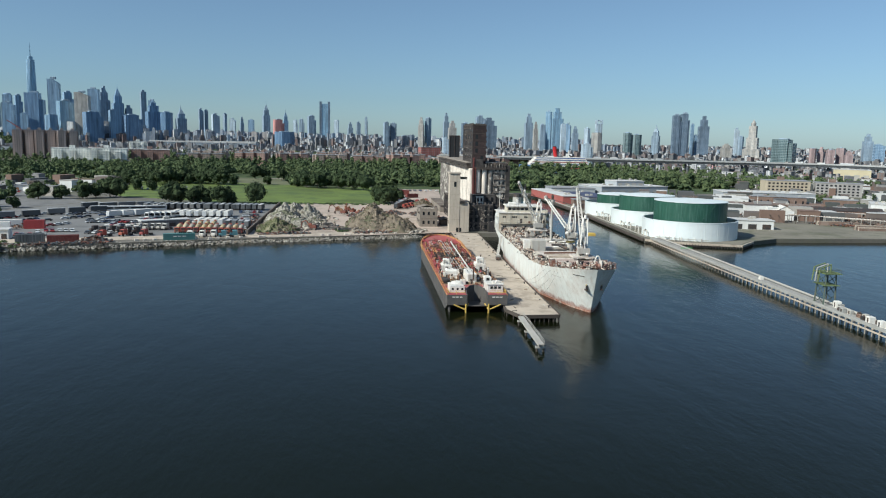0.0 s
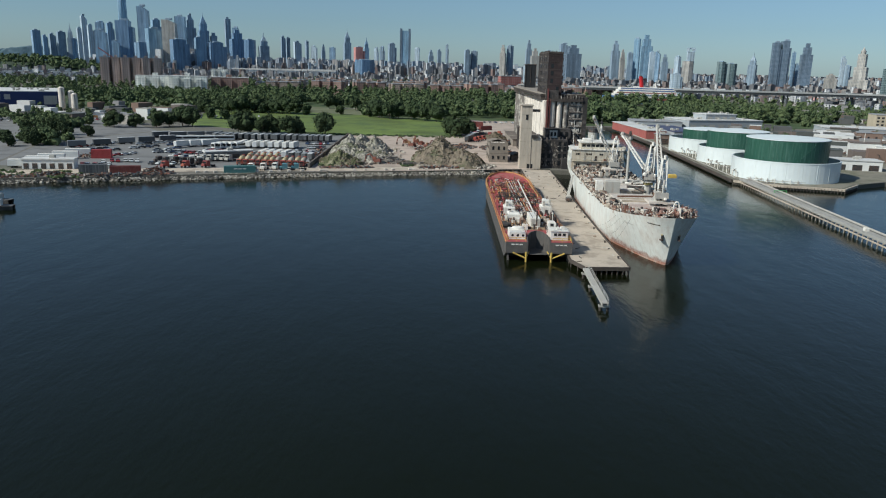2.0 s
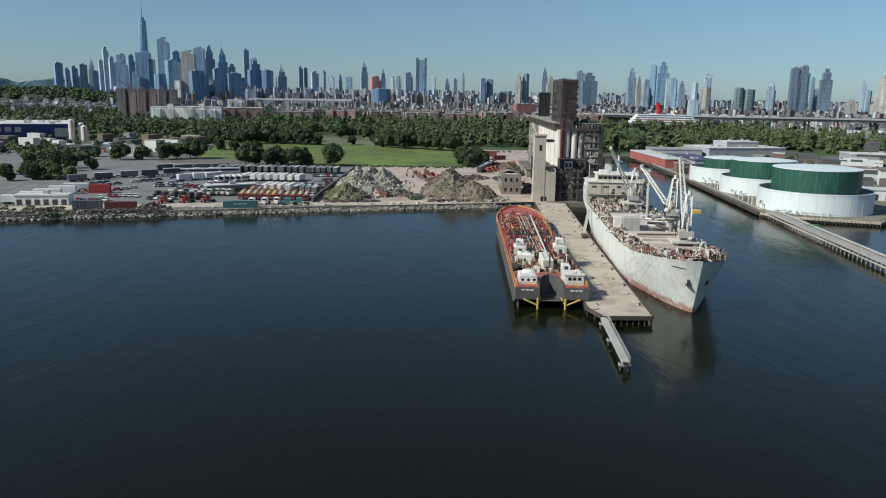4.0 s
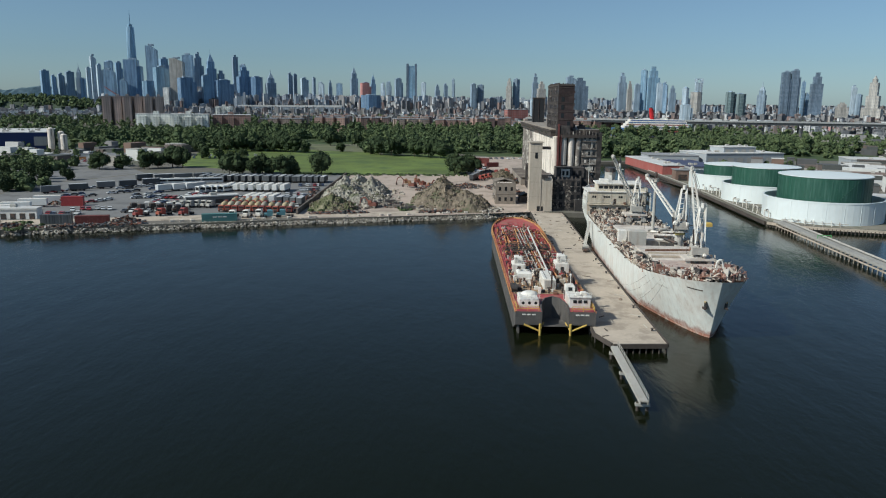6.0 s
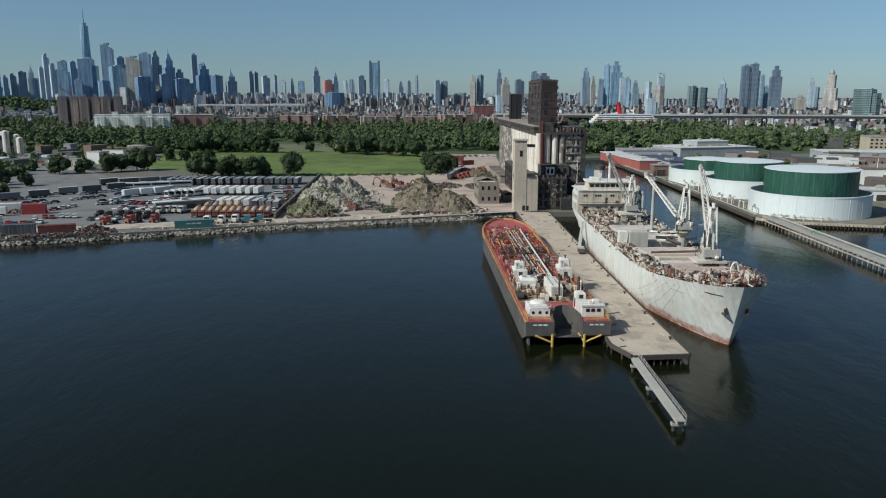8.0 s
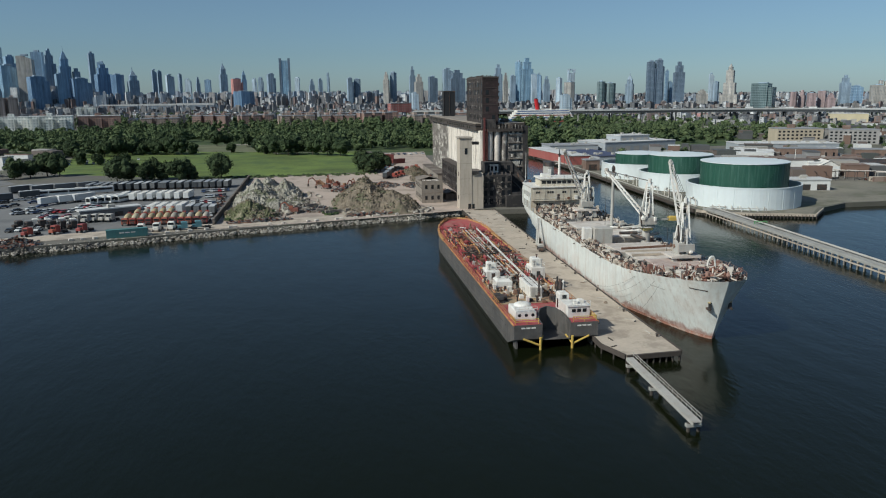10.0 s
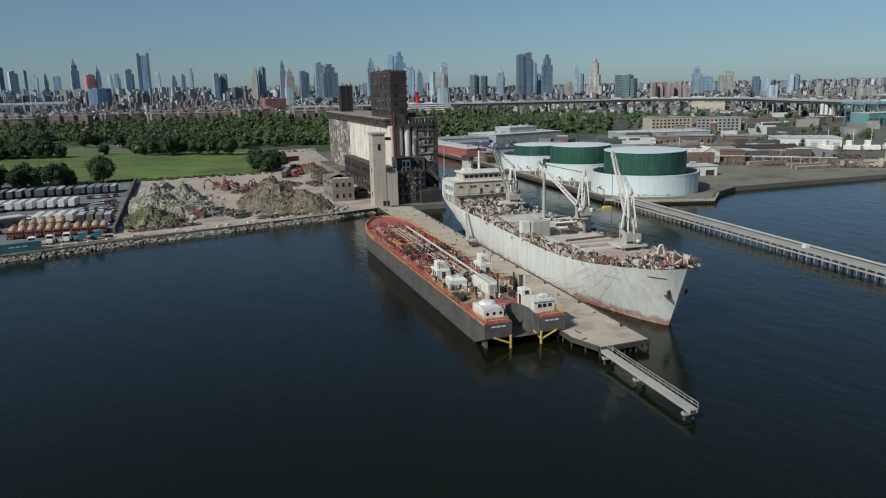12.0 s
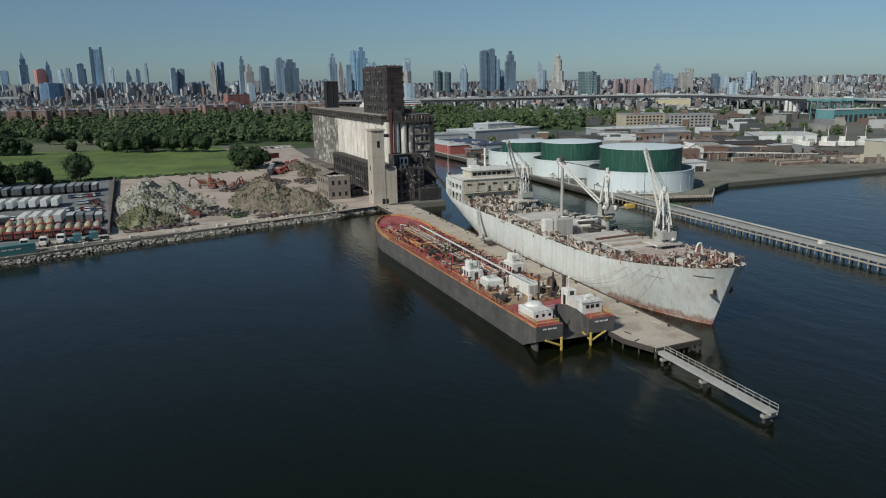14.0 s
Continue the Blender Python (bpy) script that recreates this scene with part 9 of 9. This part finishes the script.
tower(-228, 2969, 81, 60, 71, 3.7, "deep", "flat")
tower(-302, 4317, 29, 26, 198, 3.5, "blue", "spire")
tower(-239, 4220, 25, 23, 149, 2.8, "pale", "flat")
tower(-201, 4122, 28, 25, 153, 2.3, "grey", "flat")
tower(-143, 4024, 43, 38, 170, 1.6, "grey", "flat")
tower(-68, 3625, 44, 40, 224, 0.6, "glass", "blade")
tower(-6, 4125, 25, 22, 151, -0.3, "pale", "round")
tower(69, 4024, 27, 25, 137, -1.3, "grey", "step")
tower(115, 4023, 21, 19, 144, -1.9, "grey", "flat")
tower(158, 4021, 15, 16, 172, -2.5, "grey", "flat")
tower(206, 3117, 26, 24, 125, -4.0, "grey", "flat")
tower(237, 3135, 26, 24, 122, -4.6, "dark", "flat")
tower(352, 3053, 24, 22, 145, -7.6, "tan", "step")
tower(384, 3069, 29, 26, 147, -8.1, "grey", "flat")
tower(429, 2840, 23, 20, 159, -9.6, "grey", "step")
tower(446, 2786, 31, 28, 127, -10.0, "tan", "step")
tower(491, 2727, 33, 29, 121, -11.1, "dark", "flat")
tower(262, 1752, 16, 16, 56, -10.0, "pale", "flat")
# towers inland
tower(547, 2715, 37, 33, 149, -12.3, "grey", "flat")
tower(548, 2561, 55, 50, 136, -13.0, "dark", "step")
tower(681, 2483, 28, 25, 152, -14.9, "grey", "step")
tower(693, 2428, 16, 16, 122, -15.5, "tan", "step")
tower(703, 2373, 18, 16, 114, -16.0, "grey", "flat")
tower(765, 2511, 21, 18, 168, -16.4, "glass", "flat")
tower(818, 2579, 43, 38, 179, -17.1, "glass", "step")
tower(772, 2352, 18, 16, 118, -17.5, "pale", "flat")
tower(804, 2394, 18, 16, 121, -17.9, "blue", "flat")
tower(796, 2292, 21, 18, 106, -18.4, "grey", "step")
tower(801, 2184, 20, 18, 101, -19.3, "pale", "flat")
tower(797, 2080, 33, 30, 86, -20.1, "tan", "flat")
tower(819, 2125, 20, 18, 124, -20.2, "pale", "frame")
tower(471, 1240, 21, 19, 48, -19.4, "pale", "flat")
tower(866, 1999, 25, 23, 86, -22.3, "green", "flat")
tower(895, 1998, 31, 28, 81, -23.0, "green", "flat")
tower(985, 2057, 24, 22, 107, -24.4, "grey", "spire")
tower(988, 1923, 25, 22, 142, -25.8, "dark", "flat")
tower(1013, 1922, 26, 24, 147, -26.4, "dark", "flat")
tower(1069, 1983, 8, 16, 118, -26.9, "blue", "flat")
tower(1080, 1978, 10, 16, 85, -27.2, "blue", "flat")
tower(1043, 1862, 29, 26, 135, -27.7, "dark", "step")
tower(1236, 2014, 14, 16, 109, -31.5, "pale", "flat")
tower(1222, 1963, 17, 16, 83, -31.8, "grey", "flat")
tower(1114, 1854, 29, 26, 57, -31.0, "tan", "step")
tower(1096, 1688, 25, 23, 122, -32.8, "tan", "clock")
tower(1070, 1501, 51, 46, 71, -35.1, "green", "flat")
tower(1409, 1644, 25, 23, 91, -40.0, "grey", "step")
tower(1399, 1587, 26, 24, 65, -40.7, "blue", "flat")
tower(1435, 1555, 36, 32, 66, -41.9, "tan", "flat")
tower(1444, 1560, 8, 16, 78, -42.0, "tan", "flat")
tower(1453, 1552, 8, 16, 76, -42.3, "tan", "flat")
tower(1458, 1465, 20, 18, 61, -44.0, "dark", "flat")
tower(1439, 1413, 20, 18, 54, -44.5, "pale", "flat")
tower(1134, 1082, 18, 16, 39, -45.0, "pale", "flat")
tower(1587, 1477, 16, 16, 65, -46.1, "pale", "flat")
tower(1605, 1473, 16, 16, 67, -46.4, "grey", "flat")
tower(1076, 1397, 15, 16, 50, -37.1, "brick", "flat")
tower(1102, 1403, 14, 16, 52, -37.6, "brick", "step")
tower(1093, 1359, 17, 16, 47, -38.2, "brick", "flat")
tower(1122, 1362, 17, 16, 52, -38.8, "brick", "flat")
tower(1110, 1319, 17, 16, 45, -39.4, "brick", "step")
tower(1268, 1010, 12, 16, 34, -49.8, "tan", "flat")
tower(1286, 1004, 15, 16, 37, -50.3, "tan", "step")
tower(1282, 978, 15, 16, 33, -50.9, "tan", "flat")
tower(1059, 793, 22, 20, 15, -51.0, "brick", "flat")
tower(1416, 1221, 15, 16, 41, -47.9, "tan", "flat")

# ---- the low town between the shore and the skyline ----
# greyed roofs and lifted pane tones put distance haze into the town colours
ROOFS = [(0.19, 0.14, 0.125), (0.27, 0.26, 0.26), (0.46, 0.47, 0.48), (0.15, 0.145, 0.145), (0.22, 0.145, 0.125), (0.30, 0.30, 0.31), (0.17, 0.17, 0.18), (0.29, 0.265, 0.245), (0.55, 0.55, 0.55), (0.12, 0.12, 0.125)]
TOWN = facade("town_fronts", (0.3, 0.25, 0.22), (0.13, 0.14, 0.155), 3.0, 3.3, 0.4, 0.5, 0.4, 0.0, ROOFS, True)


def town_block(name, label, seed, n, r0, r1, a0, a1, h0, h1, s0, s1, skip=None):
    """Many small buildings between two distances and two bearings as seen from the harbour."""
    rnd = random.Random(seed)
    g = G()
    for _ in range(n):
        r = math.sqrt(rnd.uniform(r0 * r0, r1 * r1))
        b = radians(rnd.uniform(a0, a1))
        x, y = -40 + r * math.sin(b), -150 + r * math.cos(b)
        if y < 1250 and x < 600 or 2280 < y < 3000 and x < 340 or y > 4960:
            continue
        if r < 2300 and -13 < math.degrees(b) < 3 and r > 1500 and rnd.random() < 0.6:
            continue
        if math.degrees(b) < -21 and r > 1450 and rnd.random() < 0.85:
            continue
        if skip and skip(x, y):
            continue
        w, d = rnd.uniform(s0, s1), rnd.uniform(s0, s1)
        h = h0 + (h1 - h0) * rnd.random() ** 2.6
        m = pose(x, y, 2.0, 0, 0, rnd.choice((18, 22, -8, 24)) + rnd.uniform(-2, 2))
        g.box(-w / 2, -d / 2, 0, w / 2, d / 2, h, m)
        if rnd.random() < 0.5:
            g.box(-w * 0.2, -d * 0.2, h, w * 0.15, d * 0.15, h + rnd.uniform(1.5, 3.5), m)
    return thing(name, label, "buildings", kind="stuff", g=g, material=TOWN)


town_block("near_town", "dense low brick and pale row houses", 31, 8000, 1150, 2000, -38, 62, 6, 15, 6, 13)
town_block("middle_town", "dense low brick and pale row houses", 32, 13500, 2000, 3200, -38, 62, 7, 26, 6, 14)
town_block("far_town", "dense city blocks towards the horizon", 33, 15000, 3200, 4880, -38, 62, 10, 50, 7, 17)
# grey-blue tones paint distance haze onto the horizon and downtown blocks
TOWN = facade("hazed_city_fronts", (0.3, 0.3, 0.32), (0.18, 0.22, 0.27), 3.4, 3.6, 0.5, 0.55, 0.3, 0.0,
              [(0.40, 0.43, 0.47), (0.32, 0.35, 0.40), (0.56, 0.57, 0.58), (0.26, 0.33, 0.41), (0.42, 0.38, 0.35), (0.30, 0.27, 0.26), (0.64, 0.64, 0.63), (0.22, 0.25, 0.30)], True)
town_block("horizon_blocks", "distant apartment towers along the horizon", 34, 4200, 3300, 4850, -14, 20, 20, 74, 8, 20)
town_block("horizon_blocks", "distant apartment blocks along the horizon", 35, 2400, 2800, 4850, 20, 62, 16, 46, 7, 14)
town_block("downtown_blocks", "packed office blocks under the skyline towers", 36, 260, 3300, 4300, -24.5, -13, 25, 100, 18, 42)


def waterfront_sheds(seed, n, x0, x1, y0, y1, label):
    rnd = random.Random(seed)
    g = G()
    for _ in range(n):
        x, y = rnd.uniform(x0, x1), rnd.uniform(y0, y1)
        m = pose(x, y, 2.0, 0, 0, rnd.choice((-24, -20, 66)) + rnd.uniform(-3, 3))
        w, d, h = rnd.uniform(5, 20), rnd.uniform(5, 12), rnd.uniform(3, 9)
        g.box(-w / 2, -d / 2, 0, w / 2, d / 2, h, m)
        if rnd.random() < 0.4:
            g.box(-w / 2 - 0.2, -d / 2 - 0.2, h, w / 2 + 0.2, d / 2 + 0.2, h + 0.4, m)
    return thing("yard_sheds", label, "sheds", kind="stuff", g=g, material=mat("shed_fronts_%d" % seed, (0.4, 0.4, 0.4), 0.8, var=0.15, pal=[(0.55, 0.54, 0.52), (0.26, 0.25, 0.245), (0.15, 0.12, 0.105), (0.36, 0.335, 0.30), (0.20, 0.13, 0.10), (0.66, 0.65, 0.62), (0.10, 0.10, 0.10), (0.08, 0.085, 0.08)], island=True))


waterfront_sheds(61, 160, 400, 760, 330, 760, "low sheds and yards between the quay and the viaduct")
waterfront_sheds(62, 90, 560, 1100, 760, 1250, "low sheds and yards beyond the viaduct")
waterfront_sheds(63, 90, 215, 340, 225, 400, "small sheds and stacks on the quay yard")
waterfront_sheds(64, 48, -480, -225, 375, 560, "low sheds and stacks beside the store")


def crown_clumps(g, rnd, x, y, z, r, h, lumps=5, cards=44):
    """One crown: clumps stacked unevenly round a leaning axis, with loose leaf sprays at the rim."""
    ax, ay = rnd.uniform(-0.15, 0.15) * r, rnd.uniform(-0.15, 0.15) * r
    slim = rnd.uniform(0.75, 1.15)
    for _ in range(lumps):
        e = rnd.random()
        a, q = rnd.uniform(0, 6.28), r * slim * math.sqrt(rnd.random()) * (0.85 - 0.55 * e)
        s = r * rnd.uniform(0.30, 0.58) * (1.15 - 0.45 * e)
        g.blob((x + ax * e + q * math.cos(a), y + ay * e + q * math.sin(a), z + h * (0.22 + 0.66 * e)), (s, s, s * rnd.uniform(0.6, 0.95)), rnd, 0.36, 6, 4)
    for _ in range(cards):
        a, e = rnd.uniform(0, 6.28), rnd.uniform(-0.7, 1.45)
        q = r * slim * rnd.uniform(0.6, 1.08)
        c = Vector((x + q * math.cos(a) * math.cos(e), y + q * math.sin(a) * math.cos(e), z + h * 0.50 + h * 0.5 * math.sin(e)))
        u = Vector((rnd.uniform(-1, 1), rnd.uniform(-1, 1), rnd.uniform(-1, 1))).normalized() * rnd.uniform(0.4, 1.0) * r / 7
        v = u.orthogonal() * rnd.uniform(0.6, 1.2)
        g.add([c - u, c + v, c + u, c - v], [(0, 1, 2, 3)])


def woodland(name, label, seed, n, place, r0=3.2, r1=7.0, h0=7, h1=18, lumps=10, cards=60):
    rnd = random.Random(seed)
    g = G()
    for _ in range(n):
        x, y = place(rnd)
        r = rnd.uniform(r0, r1)
        h = rnd.uniform(h0, h1)
        crown_clumps(g, rnd, x, y, 2.0, r, h, lumps, cards)
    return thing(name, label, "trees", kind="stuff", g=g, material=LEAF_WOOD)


def band(x0, y0, x1, y1, w):
    """A stretch of ground w metres deep along a line."""
    def place(rnd):
        u = rnd.random()
        return x0 + (x1 - x0) * u + rnd.uniform(-4, 4), y0 + (y1 - y0) * u + rnd.uniform(0, w)
    return place


woodland("park_wood", "dense leafy wood along the meadow", 41, 190, band(-75, 530, 95, 540, 150))
woodland("park_wood", "dense leafy wood along the meadow", 42, 190, band(-340, 690, 40, 690, 110))
woodland("canal_wood", "leafy wood behind the canal", 43, 240, band(75, 478, 400, 590, 130))
woodland("canal_wood", "leafy wood behind the canal", 60, 260, band(90, 486, 430, 600, 110), 4.5, 7.5, 10, 18)
woodland("street_wood", "leafy street trees among the houses", 44, 200, band(-560, 770, -160, 780, 160), 3.2, 6.0, 6, 12)
woodland("estate_trees", "tall leafy trees before the brick blocks", 66, 120, band(-270, 880, 420, 880, 60), 5, 8, 12, 20)
woodland("store_wood", "leafy trees beside the blue store", 45, 105, band(-400, 590, -170, 545, 110))
woodland("estate_trees", "leafy trees between the brick blocks", 46, 420, band(-300, 860, 420, 860, 380))
woodland("far_park_trees", "leafy trees towards the river", 47, 380, band(-900, 1080, -250, 1120, 340))
woodland("estate_trees", "leafy trees between warehouses", 48, 120, band(330, 500, 640, 640, 220), 3, 6, 6, 11)
woodland("yard_trees", "scattered trees among the roadside sheds", 57, 80, band(-470, 440, -225, 340, 170), 2.5, 5, 5, 9)
woodland("lot_wood", "dark bushy trees along the lot and the road", 58, 20, band(-256, 236, -224, 226, 34), 3, 5.0, 5, 9)
woodland("lot_wood", "dark bushy trees along the lot and the road", 59, 24, band(-310, 350, -262, 330, 30), 3, 6, 5, 10)
woodland("quay_trees", "scattered scrub trees between the quay sheds", 50, 90, band(215, 240, 560, 330, 190), 2, 4.5, 4, 8)
ISLAND_HILL = [(-1960, 0.0), (-1800, 22.0), (-1640, 34.0), (-1480, 36.0), (-1330, 38.0), (-1200, 34.0), (-1090, 20.0), (-1010, 0.0)]


def island_ground(x):
    for (xa, za), (xb, zb) in zip(ISLAND_HILL, ISLAND_HILL[1:]):
        if xa <= x <= xb:
            return za + (zb - za) * (x - xa) / (xb - xa)
    return 0.0


isle = G().loft([[(x, 2400 + d, 2.0 + z * f) for d, f in ((-70, 0.0), (-40, 0.75), (0, 1.0), (50, 0.9), (110, 0.0))] for x, z in ISLAND_HILL])
thing("island", "low wooded island hill in the river", "island", kind="structure", g=isle, material=mat("island_scrub", (0.045, 0.065, 0.04), 0.95, var=0.4, big=0.02, fine=0.1), smooth=True)
rnd_isle = random.Random(49)
isle_trees = G()
for _ in range(420):
    x, d = rnd_isle.uniform(-1930, -1040), rnd_isle.uniform(-62, 50)
    crown_clumps(isle_trees, rnd_isle, x, 2400 + d, 1.0 + island_ground(x) * (1 - max(0, -d) / 95), rnd_isle.uniform(8, 14), rnd_isle.uniform(13, 23), 5, 10)
thing("island_trees", "dark tree line on the far island", "trees", kind="stuff", g=isle_trees, material=LEAF_WOOD)
# the low ridge beyond the harbour, blue distance haze put into its colour
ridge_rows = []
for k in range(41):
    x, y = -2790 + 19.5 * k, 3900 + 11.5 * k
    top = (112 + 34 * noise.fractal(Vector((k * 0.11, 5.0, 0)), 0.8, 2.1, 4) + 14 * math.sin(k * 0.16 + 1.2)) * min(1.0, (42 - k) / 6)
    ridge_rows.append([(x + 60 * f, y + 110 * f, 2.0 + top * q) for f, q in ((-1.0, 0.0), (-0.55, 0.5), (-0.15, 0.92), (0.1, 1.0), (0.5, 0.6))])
thing("ridge", "low wooded ridge tinted with blue haze beyond the harbour", "hill", kind="structure", g=G().loft(ridge_rows), material=mat("hazed_ridge_woods", (0.10, 0.165, 0.20), 0.95, var=0.35, big=0.01, fine=0.06, patch=((0.22, 0.28, 0.32), 0.4, 0.02), bump=0.2))
pale_homes = G()
rnd_homes = random.Random(67)
for _ in range(420):
    x, y = rnd_homes.uniform(-1330, -700), rnd_homes.uniform(1500, 2230)
    w, d, h = rnd_homes.uniform(6, 20), rnd_homes.uniform(6, 14), rnd_homes.uniform(5, 11)
    pale_homes.box(-w / 2, -d / 2, 0, w / 2, d / 2, h, pose(x, y, 2.0, 0, 0, rnd_homes.choice((20, 24, -66))))
thing("pale_houses", "rows of small white houses near the river", "houses", kind="stuff", g=pale_homes, material=mat("pale_house_fronts", (0.6, 0.6, 0.6), 0.85, var=0.12, pal=[(0.72, 0.72, 0.70), (0.40, 0.41, 0.42), (0.64, 0.62, 0.58), (0.22, 0.22, 0.23), (0.58, 0.60, 0.62), (0.30, 0.26, 0.24)], island=True))


def town_trees(name, seed, n, r0, r1):
    def place(q):
        while True:
            r = math.sqrt(q.uniform(r0 * r0, r1 * r1))
            b = radians(q.uniform(-38, 62))
            x, y = -40 + r * math.sin(b), -150 + r * math.cos(b)
            if not (2280 < y < 3000 and x < 340) and not (x < -650 and y > 1450):
                return x, y
    return woodland(name, "street trees between the far houses", seed, n, place, 4, 9, 8, 14, 2, 6)


town_trees("town_trees", 51, 2200, 1000, 2000)
town_trees("town_trees", 52, 1800, 2000, 3300)
